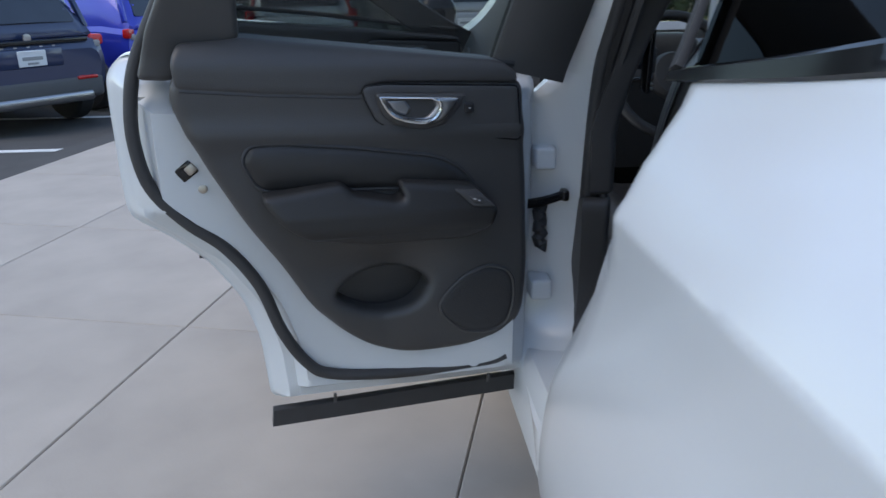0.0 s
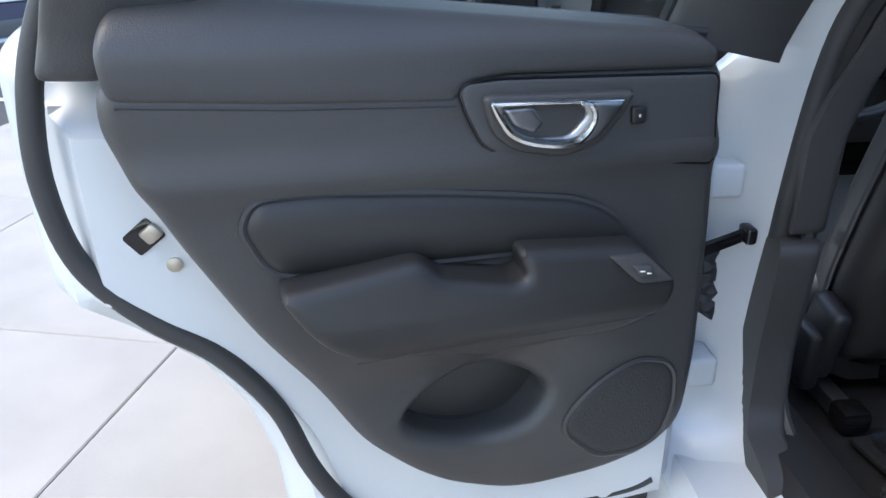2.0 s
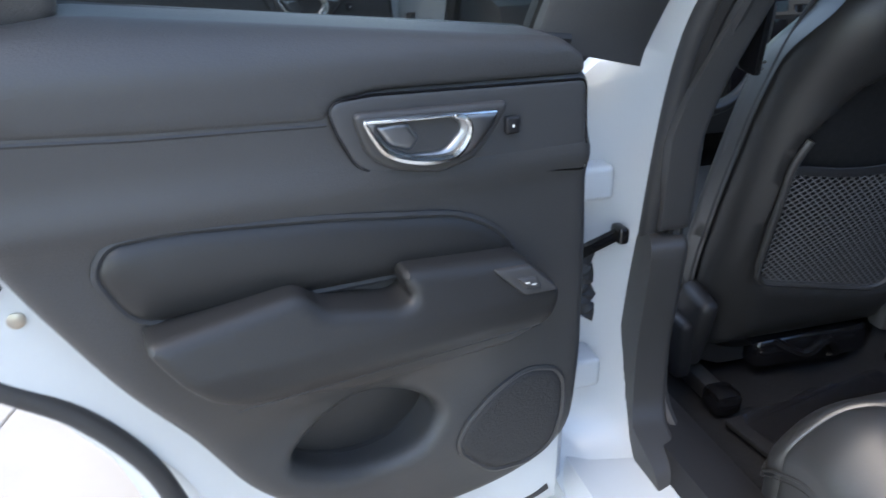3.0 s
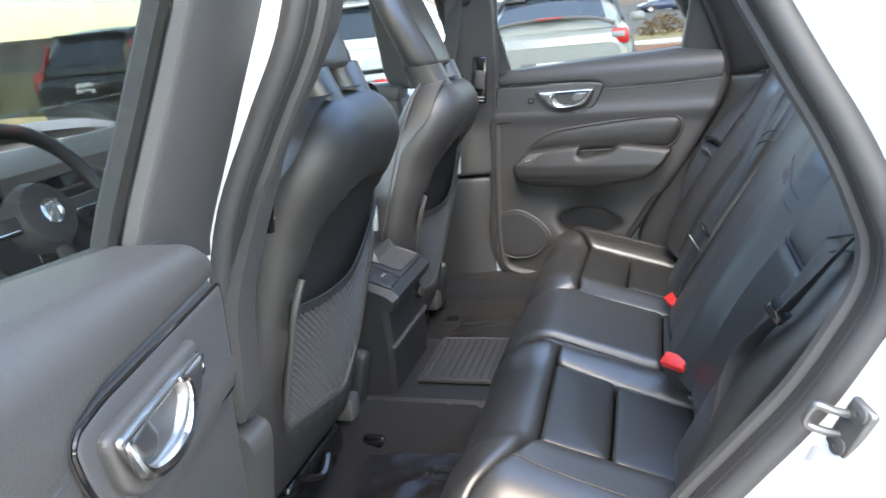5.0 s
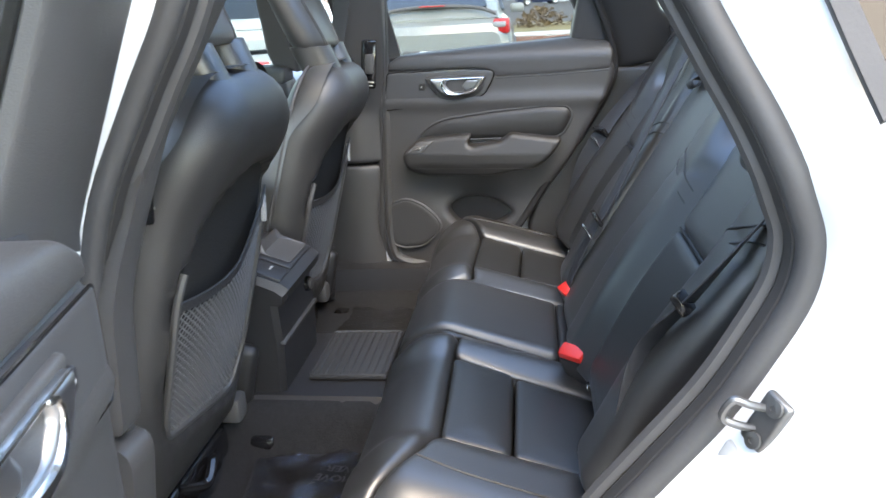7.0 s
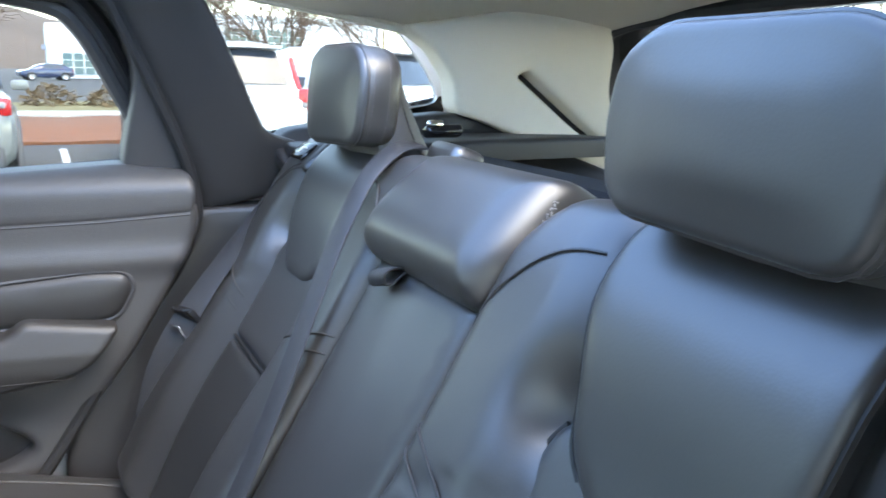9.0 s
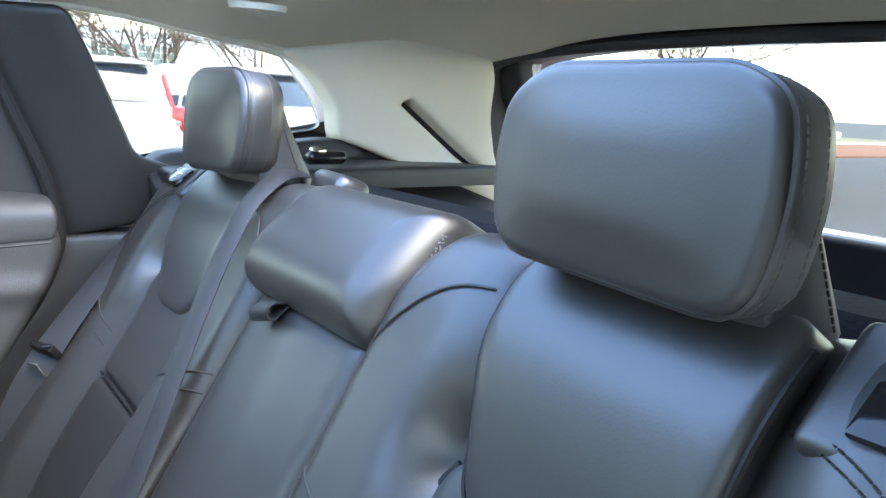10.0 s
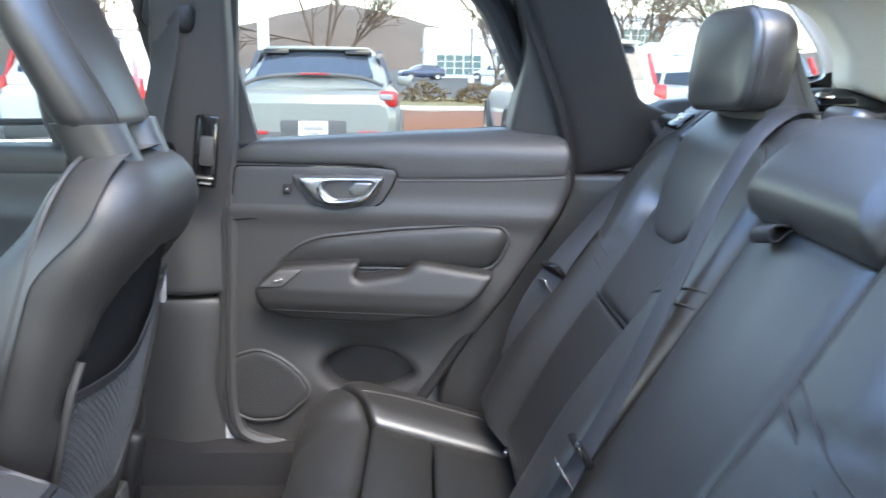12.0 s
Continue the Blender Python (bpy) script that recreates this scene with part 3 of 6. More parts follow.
    # belt-height slider slot
    part("belt_slider", rbox((0.012, 0.044, 0.135), 0.005, 2, pose(s * 0.693, 1.104, 1.095, 6, 0, 0)), GLOSSY, up)
    part("slider_button", rbox((0.016, 0.026, 0.055), 0.005, 2, pose(s * 0.687, 1.100, 1.096, 6, 0, 0)), SOFT, up)
    part("slider_clip", rbox((0.012, 0.034, 0.005), 0.002, 2, pose(s * 0.686, 1.108, 1.046, 6, 0, 0)), STEEL, up)
    part("slider_clip", rbox((0.012, 0.022, 0.004), 0.0015, 2, pose(s * 0.686, 1.106, 1.036, 6, 0, 0)), STEEL, up)

    # trim behind the rear door, beside the seat, its shade in the colour
    def cx(y, z, d):
        return 0.80 - 0.30 * np.clip(z - 1.0, 0, 1) - 0.05 * ease((0.5 - y) / 0.2) - dome(d, 0.014)
    k = 0.022 if s > 0 else 0.0
    field("rear_pillar_trim", rounded([(0.415, 1.04), (0.440, 1.14), (0.500 - 0.5 * k, 1.27), (0.565 - k, 1.395), (0.585 - k, 1.425), (0.405, 1.428), (0.370, 1.36), (0.295, 1.195), (0.22, 1.17), (0.22, 1.08), (0.33, 1.06)], 0.02),
          lambda y, z, d: -cx(y, z, d), lambda y, z, x: (-s * x, y, z), SHELL_AND_SHADED, car, grid=0.02, skirt=0.05, edge=0.014)
    field("seat_side_trim", rounded([(0.41 + k, 1.05), (0.33, 1.055), (0.20, 1.06), (0.20, 0.80), (0.40, 0.50), (0.62 + 2 * k, 0.46), (0.62 + 2 * k, 0.60), (0.585 + 2 * k, 0.70), (0.52 + 2 * k, 0.785), (0.455 + 2 * k, 0.87), (0.415 + 2 * k, 0.94), (0.40 + k, 1.0)], 0.02),
          lambda y, z, d: -(0.775 - 1.2 * k - 0.055 * ease((0.45 - y) / 0.25) - dome(d, 0.012)), lambda y, z, x: (-s * x, y, z), SHELL_AND_SHADED, car, grid=0.025, skirt=0.05, edge=0.012)
    # cream trim of the rearmost pillar, with its long slot
    slot = rounded([(-0.213, 1.300), (-0.231, 1.312), (-0.436, 1.152), (-0.421, 1.137)], 0.006)
    dp = field("rear_corner_trim", rounded([(-0.105, 1.225), (-0.092, 1.29), (-0.045, 1.352), (0.02, 1.392), (-0.20, 1.43), (-0.365, 1.42), (-0.39, 1.36), (-0.40, 1.28), (-0.47, 1.085), (-0.44, 1.092), (-0.40, 1.112), (-0.17, 1.205)], 0.02),
               lambda y, z, d: -(0.755 - 0.36 * np.clip(-0.02 - y, 0, 1) - 0.32 * np.clip(z - 1.2, 0, 1) - dome(d, 0.012)), lambda y, z, x: (-s * x, y, z), CREAM_HARD, car, grid=0.02, skirt=0.05, edge=0.012, holes=[slot])
    field("slot_lining", slot, lambda y, z, d: -(0.79 - 0.36 * np.clip(-0.02 - y, 0, 1) - 0.32 * np.clip(z - 1.2, 0, 1)), lambda y, z, x: (-s * x, y, z), HARD, dp, grid=0.02, skirt=0.01)
    tube("tailgate_seal", spline([(s * 0.625, -0.46, 1.05), (s * 0.628, -0.40, 1.25), (s * 0.605, -0.368, 1.35), (s * 0.55, -0.390, 1.398), (s * 0.36, -0.425, 1.422), (0, -0.435, 1.430)], 6, False), 0.013, RUBBER, car)
    _ap = spline([(s * 0.640, -0.535, 1.05), (s * 0.640, -0.475, 1.25), (s * 0.617, -0.45, 1.355), (s * 0.56, -0.475, 1.405), (s * 0.36, -0.51, 1.430), (0, -0.52, 1.438)], 6, False)
    ribbon("tailgate_aperture", _ap, (0, 1, -0.05), 0.17, 0.008, HARD, car)
    # load-space side: dark shelf, wall and lashing clip
    field("load_side_trim", rounded([(0.28, 1.17), (0.24, 1.195), (-0.10, 1.225), (-0.18, 1.215), (-0.42, 1.10), (-0.75, 1.04), (-0.80, 0.62), (0.16, 0.62)], 0.02),
          lambda y, z, d: -(0.73 - 0.14 * ease((1.20 - z) / 0.12) - 0.22 * np.clip(-0.2 - y, 0, 1) - dome(d, 0.012)), lambda y, z, x: (-s * x, y, z), HARD, car, grid=0.03, skirt=0.05, edge=0.012)
    field("shelf_ledge", rounded([(0.55, 0.26), (0.74, 0.26), (0.74, -0.02), (0.70, -0.30), (0.55, -0.42)], 0.02), lambda x, y, d: 1.17 + 0.03 * np.clip(-y, -0.2, 0.1) + dome(d, 0.01), lambda x, y, z: (s * x, y, z), HARD, car, grid=0.03, skirt=0.03)
    clip = part("lashing_clip", rbox((0.028, 0.075, 0.022), 0.008, 3, pose(s * 0.555, 0.0, 1.20, 0, 20, 0)), GLOSSY, car)
    part("clip_tongue", rbox((0.014, 0.030, 0.012), 0.004, 2, pose(s * 0.545, 0.022, 1.214, 0, 20, 0)), CHROME, clip)

loft("load_cover", [[(x, 0.06 + y, 1.14 + z) for y, z in ((-0.05, -0.03), (-0.055, 0.01), (-0.035, 0.035), (0.03, 0.035), (0.045, 0.015), (0.045, -0.03))] for x in (-0.60, -0.3, 0.0, 0.3, 0.60)], CARPET, car, "black load cover cassette")
field("load_floor", rounded([(-0.62, 0.15), (0.62, 0.15), (0.62, -0.80), (-0.62, -0.80)], 0.03), lambda x, y, d: 0.66 + 0 * x, flat, CARPET, car, grid=0.08, skirt=0.03)
# cabin floor with its tunnel


def floor_z(x, y):
    z = 0.385 + 0.105 * ease((0.235 - np.abs(x)) / 0.07)
    return z + 0.02 * ease((np.abs(x) - 0.62) / 0.1)


field("cabin_floor", rounded([(-0.76, 0.55), (0.76, 0.55), (0.76, 2.35), (-0.76, 2.35)], 0.02), lambda x, y, d: floor_z(x, y), flat, CARPET, car, grid=0.035, skirt=0.05, edge=0.0)
field("footwell_bulkhead", rounded([(-0.78, 0.35), (0.78, 0.35), (0.76, 1.0), (-0.76, 1.0)], 0.03), lambda x, z, d: -2.36 + 0 * x, lambda x, z, y: (x, -y, z), CARPET, car, grid=0.1, skirt=0.03)

# on the body: striker, grommet, hinges and check strap of the open rear door
# it stands on the face of the jamb behind the opening
_n, _a = Vector((-0.52, 0.80, 0.28)).normalized(), Vector((-0.10, -0.45, 0.90))
_a = (_a - _n * _a.dot(_n)).normalized()
_b = _a.cross(_n)
_jm = Matrix.Translation((-0.897, 0.434, 0.886)) @ Matrix(((_b.x, _a.x, _n.x, 0), (_b.y, _a.y, _n.y, 0), (_b.z, _a.z, _n.z, 0), (0, 0, 0, 1)))
st = part("door_striker", rbox((0.030, 0.056, 0.010), 0.0045, 3, _jm), STEEL_DARK, car, "zinc steel door striker")
tube("striker_loop", [_jm @ Vector(p) for p in spline([(-0.004, 0.012, 0.0), (-0.010, 0.012, 0.022), (-0.018, 0.010, 0.034), (-0.018, -0.010, 0.034), (-0.010, -0.012, 0.022), (-0.004, -0.012, 0.0)], 5, False)], 0.0040, STEEL_DARK, st)
for dz in (-0.019, 0.019):
    part("screw", lathe([(0.0085, 0), (0.0085, 0.003), (0.003, 0.004), (0.003, 0.002)], 12, _jm @ pose(0.003, dz, 0.006)), STEEL_DARK, st)
part("grommet", rbox((0.016, 0.036, 0.010), 0.003, 2, _jm @ pose(-0.012, -0.058, 0.0)), GREY_MARK, car)
for z, h in ((0.885, 0.05), (0.575, 0.05)):
    hg = part("door_hinge", rbox((0.050, 0.090, h), 0.008, 3, pose(-0.900, 1.165, z)), PAINT_IN, car)
    part("hinge_pin", lathe([(0.011, -0.035), (0.012, -0.03), (0.012, 0.03), (0.011, 0.035)], 14, pose(-0.915, 1.2, z)), PAINT_IN, hg)
cs = part("check_strap", rbox((0.018, 0.032, 0.026), 0.006, 3, pose(-0.851, 1.140, 0.798)), GLOSSY, car, "black door check strap")
tube("strap_arm", spline([(-0.855, 1.142, 0.796), (-0.88, 1.137, 0.790), (-0.91, 1.125, 0.787), (-0.945, 1.10, 0.79)], 5, False), 0.007, GLOSSY, cs, flat=1.6)
tube("cable_boot", [(-0.905 + 0.004 * math.sin(i * 1.3), 1.150 - i * 0.001, 0.775 - i * 0.006) for i in range(18)], [0.013 + 0.003 * (i % 2) for i in range(18)], RUBBER, car, n=10)


# ---- doors ----
def door_trim_w(u):
    return 0.150 + 0.12 * u


def car_door(label, s, m, rear=True):
    """A door in hinge coordinates: u back from the hinge, v height, w inwards; s = 1 for a left door, -1 for a right one."""

    def lay(u, v, w):
        return s * w, -u, v - HZ

    def along(p):
        return [lay(*q) for q in p]

    if rear:
        outer = [(0.045, 1.065), (0.875, 1.085), (0.907, 1.048), (0.905, 0.985), (0.894, 0.83), (0.886, 0.764), (0.811, 0.719), (0.736, 0.660), (0.670, 0.571), (0.634, 0.473), (0.620, 0.372),
                 (0.613, 0.318), (-0.01, 0.352), (0.0, 0.45), (0.015, 0.65), (0.03, 0.9)]
        panel = [(0.78, 1.075), (0.783, 1.030), (0.765, 0.988), (0.724, 0.909), (0.666, 0.812), (0.599, 0.716), (0.539, 0.619), (0.464, 0.546), (0.410, 0.508), (0.350, 0.488), (0.20, 0.488),
                 (0.105, 0.505), (0.068, 0.556), (0.070, 0.678), (0.092, 0.861), (0.106, 0.952), (0.122, 1.075)]
        seal = [(0.70, 1.42), (0.745, 1.30), (0.80, 1.18), (0.838, 1.09), (0.852, 1.022), (0.852, 0.942), (0.829, 0.858), (0.770, 0.790), (0.700, 0.735), (0.638, 0.653), (0.595, 0.549), (0.544, 0.471),
                (0.490, 0.440), (0.352, 0.430), (0.155, 0.440), (0.10, 0.455)]
        back = 0.668
        frame_back = [(0.836, 1.062), (0.783, 1.060), (0.72, 1.09), (0.672, 1.128), (0.664, 1.141), (0.668, 1.20), (0.664, 1.40), (0.60, 1.445), (0.70, 1.445), (0.765, 1.27), (0.815, 1.15)]
    else:
        outer = [(0.045, 1.06), (1.03, 1.10), (1.05, 0.95), (1.06, 0.60), (1.04, 0.38), (1.0, 0.33), (0.0, 0.352), (-0.01, 0.45), (0.015, 0.65), (0.03, 0.9)]
        panel = [(0.98, 1.075), (0.985, 0.95), (0.99, 0.70), (0.97, 0.54), (0.90, 0.49), (0.20, 0.488), (0.105, 0.505), (0.068, 0.556), (0.070, 0.678), (0.092, 0.861), (0.106, 0.952), (0.122, 1.06)]
        seal = [(0.98, 1.36), (1.01, 1.10), (1.02, 0.9), (1.02, 0.6), (0.98, 0.46), (0.90, 0.43), (0.352, 0.430), (0.155, 0.440), (0.075, 0.475), (0.040, 0.55), (0.045, 0.75), (0.065, 1.0)]
        back = 0.93
        frame_back = [(1.01, 1.08), (0.93, 1.10), (0.92, 1.14), (0.92, 1.40), (0.88, 1.44), (0.96, 1.44), (0.99, 1.25)]
    if s < 0:
        if rear:
            frame_back = [(0.767, 1.135), (0.780, 1.095), (0.672, 1.095), (0.666, 1.14), (0.688, 1.27), (0.688, 1.31), (0.666, 1.38), (0.60, 1.448), (0.64, 1.455), (0.664, 1.395), (0.722, 1.27)]
        panel = [(u, 0.430 if v < 0.489 else v) for u, v in panel if (u, v) not in ((0.105, 0.505), (0.068, 0.556))]
        panel.insert([v for _, v in panel].index(0.678), (0.055, 0.436))
    # painted shell: a raised flange inside, a plain skin outside
    door = field("door", rounded(outer, 0.025), lambda u, v, d: 0.02 + 0.085 * ease(d / 0.045) + 0.045 * ease((d - 0.055) / 0.03) + 0.01 * np.sin(u * 9) * ease(d / 0.1) - 0.09 * ease((0.15 - np.hypot(u - 0.393, (v - 0.67) * 1.2)) / 0.04), lay, PAINT_IN, car, label, grid=0.013, skirt=0.02, edge=0.085, angle=40)
    door.matrix_local = m
    field("outer_skin", rounded(outer, 0.025), lambda u, v, d: 0.062 - 0.05 * np.clip((v - 0.98) / 0.12, 0, 1) ** 2 + dome(d, 0.02) * 0.6, lambda u, v, w: (-s * w, -u, v - HZ), PAINT, door, grid=0.05, skirt=0.05)
    a, b = ((0.613, 0.300), (-0.012, 0.334)) if rear else ((1.0, 0.315), (0.0, 0.334))
    ribbon("lower_seal", along([(*(np.array(a) + (np.array(b) - a) * t), 0.075 - 0.02 * t) for t in np.linspace(0, 1, 9)]), (0, 0.05, 1), 0.044, 0.012, RUBBER, door, "black rubber lower door seal")
    for t in (0.22, 0.80):
        part("drain_plug", rbox((0.006, 0.007, 0.024), 0.002, 2, Matrix.Translation(lay(*(np.array(a) + (np.array(b) - a) * t + (0, 0.035)), 0.088))), GREY_MARK_DARK, door)
    tube("door_seal", along([(p[0], p[1], 0.148 + 0.10 * max(0, p[1] - 1.1)) for p in spline(seal, 6, False)]), 0.0125, RUBBER, door, "black rubber door seal", n=10)

    # inner trim
    pocket = spline([(0.486, 0.638), (0.450, 0.668), (0.375, 0.682), (0.318, 0.672), (0.298, 0.646), (0.330, 0.606), (0.390, 0.594), (0.448, 0.608)], 5)
    arm = [(0.639, 0.871), (0.490, 0.890), (0.468, 0.868), (0.386, 0.853), (0.370, 0.858), (0.383, 0.889), (0.226, 0.876), (0.172, 0.830), (0.186, 0.786), (0.238, 0.768), (0.423, 0.766), (0.554, 0.786), (0.592, 0.812), (0.618, 0.842)]
    q_pad = np.array([(0.64, 0.872), (0.669, 0.93), (0.655, 0.957), (0.60, 0.960), (0.45, 0.947), (0.30, 0.927), (0.25, 0.905), (0.205, 0.862)])

    def main_w(u, v, d):
        w = door_trim_w(u) - 0.02 + dome(d, 0.022)
        w = w - 0.016 * ease((0.80 - v) / 0.12) * ease((u - 0.28) / 0.12) + 0.010 * np.exp(-((v - 0.975) / 0.02) ** 2)
        w = w - 0.030 * np.exp(-(((u - 0.385) / 0.10) ** 2 + ((v - 0.690) / 0.045) ** 2))
        return w - 0.01 * ease((0.62 - v) / 0.15)

    tr = field("trim_panel", rounded(panel, 0.03), main_w, lay, SOFT, door, "dark soft-touch door trim", grid=0.012, skirt=0.085, edge=0.02, holes=[pocket])
    # same plastic as the trim, coloured darker for the shade inside the pocket
    field("shaded_pocket_bowl", (pocket - pocket.mean(0)) * 1.08 + pocket.mean(0), lambda u, v, d: door_trim_w(u) - 0.105 + 0.050 * (1 - ease(d / 0.022)), lay, SHELL_AND_SHADED, door, grid=0.008, skirt=0.01, edge=0.01)
    pad = [(0.772, 1.055), (0.778, 1.10), (0.768, 1.127), (0.700, 1.133), (0.664, 1.139), (0.494, 1.129), (0.174, 1.109), (0.140, 1.088), (0.137, 1.068), (0.30, 1.068), (0.40, 1.068), (0.440, 1.060), (0.452, 1.0415), (0.62, 1.046)]
    if not rear:
        pad = [(0.98, 1.055), (0.985, 1.10), (0.93, 1.105), (0.60, 1.10), (0.174, 1.08), (0.140, 1.075), (0.137, 1.066), (0.30, 1.066), (0.40, 1.066), (0.440, 1.058), (0.452, 1.0415), (0.62, 1.046)]
    up = field("upper_pad", rounded(pad, 0.014), lambda u, v, d: door_trim_w(u) - 0.004 + dome(d, 0.008) - 0.035 * np.clip((v - 1.085) / 0.05, 0, 1) ** 2, lay, SOFT, door, "dark padded upper door trim", grid=0.010, skirt=0.075, edge=0.007)
    if rear:
        tube("pad_groove", along([(u, v - 0.001, door_trim_w(u) + 0.0005) for u, v in ((0.452, 1.0405), (0.54, 1.043), (0.62, 1.045), (0.70, 1.0495), (0.765, 1.0535))]), 0.0026, RUBBER, door, n=6)
    plate = [(0.451, 1.054), (0.444, 1.062), (0.410, 1.0655), (0.138, 1.063), (0.121, 0.955), (0.260, 0.968), (0.401, 0.986), (0.422, 0.997), (0.444, 1.034)]
    chrome = rounded([(0.424, 1.046), (0.264, 1.043), (0.270, 1.028), (0.293, 1.0), (0.312, 0.9945), (0.372, 1.0), (0.398, 1.012)], 0.010)
    hole = rounded([(0.408, 1.038), (0.370, 1.040), (0.318, 1.039), (0.309, 1.028), (0.326, 1.006), (0.368, 1.006), (0.392, 1.016)], 0.010)
    pl = field("handle_plate", rounded(plate, 0.010), lambda u, v, d: door_trim_w(u) + 0.004 + dome(d, 0.004), lay, PLATE, door, "dark metal-mesh handle inlay", grid=0.012, skirt=0.01, edge=0.004)
    tube("inlay_edge", along([(*p, door_trim_w(p[0]) + 0.006) for p in rounded(plate, 0.010)]), 0.0018, GLOSSY, door, n=6, closed=True)
    field("handle_cup", rounded([(0.430, 1.051), (0.246, 1.049), (0.262, 1.02), (0.287, 0.990), (0.33, 0.980), (0.385, 0.990), (0.413, 1.008)], 0.012), lambda u, v, d: door_trim_w(u) + 0.010 + dome(d, 0.006), lay, SOFT, door, grid=0.008, skirt=0.006, edge=0.006)
    hd = field("door_handle", chrome, lambda u, v, d: door_trim_w(u) + 0.014 + dome(d, 0.008) + 0.004 * ease((0.33 - u) / 0.05), lay, BRUSHED, door, "brushed metal door handle with chrome loop", grid=0.005, skirt=0.014, edge=0.008, holes=[hole], angle=65)
    _edge = spline([(0.420, 1.0435), (0.410, 1.028), (0.396, 1.0125), (0.372, 1.003), (0.340, 0.9985), (0.318, 1.001), (0.306, 1.012), (0.301, 1.026), (0.306, 1.0375), (0.320, 1.0415)], 6, False)
    tube("handle_loop", along([(u, v, door_trim_w(u) + 0.0225) for u, v in _edge]), [0.0020 + 0.0032 * math.sin(math.pi * i / (len(_edge) - 1)) ** 0.7 for i in range(len(_edge))], CHROME, hd, "bright chrome loop", n=8)
    tube("handle_loop", along([(u, v, door_trim_w(u) + 0.0215) for u, v in ((0.421, 1.0440), (0.38, 1.0432), (0.33, 1.0424), (0.268, 1.0412))]), 0.0016, CHROME, hd, n=6)
    field("handle_recess", hole, lambda u, v, d: door_trim_w(u) + 0.0115 + 0 * u, lay, GLOSSY, door, grid=0.01, skirt=0.01)
    field("lever", rounded([(0.408, 1.038), (0.372, 1.040), (0.356, 1.022), (0.366, 1.008), (0.392, 1.016)], 0.006), lambda u, v, d: door_trim_w(u) + 0.013 + dome(d, 0.006), lay, BRUSHED, door, grid=0.005, skirt=0.006, edge=0.007, angle=65)
    lk = field("lock_button", rounded([(0.250, 1.031), (0.231, 1.031), (0.229, 1.012), (0.247, 1.011)], 0.004), lambda u, v, d: door_trim_w(u) + 0.0115 + dome(d, 0.003), lay, HARD, door, grid=0.006, skirt=0.006, edge=0.003)
    field("lock_mark", rounded([(0.2410, 1.0228), (0.2382, 1.0228), (0.2378, 1.0195), (0.2406, 1.0195)], 0.001), lambda u, v, d: door_trim_w(u) + 0.0150, lay, WHITE_MARK, door, grid=0.004, skirt=0.001, edge=0)
    field("padded_insert", rounded(list(map(tuple, q_pad)), 0.028), lambda u, v, d: door_trim_w(u) - 0.004 + dome(d, 0.016) + 0.006 * ease(d / 0.05), lay, DOOR_LEATHER, door, "black leather door insert", grid=0.012, skirt=0.02, edge=0.014)
    tube("insert_groove", along([(*p, door_trim_w(p[0]) + 0.0035) for p in rounded(list(map(tuple, q_pad)), 0.028)]), 0.0042, RUBBER, door, n=6, closed=True)
    ar = field("armrest", rounded(arm, 0.016), lambda u, v, d: door_trim_w(u) + 0.040 + dome(d, 0.012) + 0.010 * ease((v - 0.775) / 0.035) - 0.34 * np.clip(v - 0.832, 0, 1), lay, DOOR_LEATHER, door, "black leather-covered armrest", grid=0.006, skirt=0.06, edge=0.011)
    swp = field("switch_panel", rounded([(0.272, 0.872), (0.222, 0.869), (0.183, 0.836), (0.232, 0.838)], 0.006), lambda u, v, d: door_trim_w(u) + 0.0635 - 0.34 * np.clip(v - 0.832, 0, 1) + dome(d, 0.003), lay, SOFT, door, grid=0.01, skirt=0.014, edge=0.003)
    field("window_switch", rounded([(0.243, 0.860), (0.217, 0.858), (0.209, 0.845), (0.232, 0.846)], 0.003), lambda u, v, d: door_trim_w(u) + 0.0665 - 0.34 * np.clip(v - 0.832, 0, 1) + dome(d, 0.003), lay, SOFT, door, grid=0.008, skirt=0.006, edge=0.003)
    for u0, v0 in ((0.2335, 0.8545), (0.2245, 0.8515)):
        field("switch_mark", np.array([(u0, v0), (u0 - 0.006, v0 - 0.0005), (u0 - 0.0062, v0 - 0.0017), (u0 - 0.0002, v0 - 0.0012)]), lambda u, v, d: door_trim_w(u) + 0.0702 - 0.34 * np.clip(v - 0.832, 0, 1), lay, WHITE_MARK, door, grid=0.005, skirt=0.001, edge=0)
    seamw = lambda u: door_trim_w(u) + 0.0645
    dashes("armrest_stitching", along([(u, 0.7905, seamw(u) - 0.006) for u in np.linspace(0.56, 0.20, 40)]), 0.0052, 0.0036, 0.0008, STITCH, ar)
    spk = [(0.172, 0.688), (0.124, 0.674), (0.106, 0.652), (0.098, 0.600), (0.110, 0.545), (0.150, 0.528), (0.216, 0.536), (0.266, 0.584), (0.272, 0.606), (0.258, 0.632), (0.222, 0.666)]
    sp = field("speaker_grille", rounded(spk, 0.022), lambda u, v, d: door_trim_w(u) - 0.004 + dome(d, 0.010), lay, GRILLE, door, "dark perforated speaker grille", grid=0.010, skirt=0.02, edge=0.010)
    tube("grille_rim", along([(*p, door_trim_w(p[0]) + 0.002) for p in rounded(spk, 0.022)]), 0.0042, SOFT, door, n=6, closed=True)

    # window frame and pane
    lean = lambda v: 0.10 + 0.30 * np.clip(v - 1.10, 0, 1)
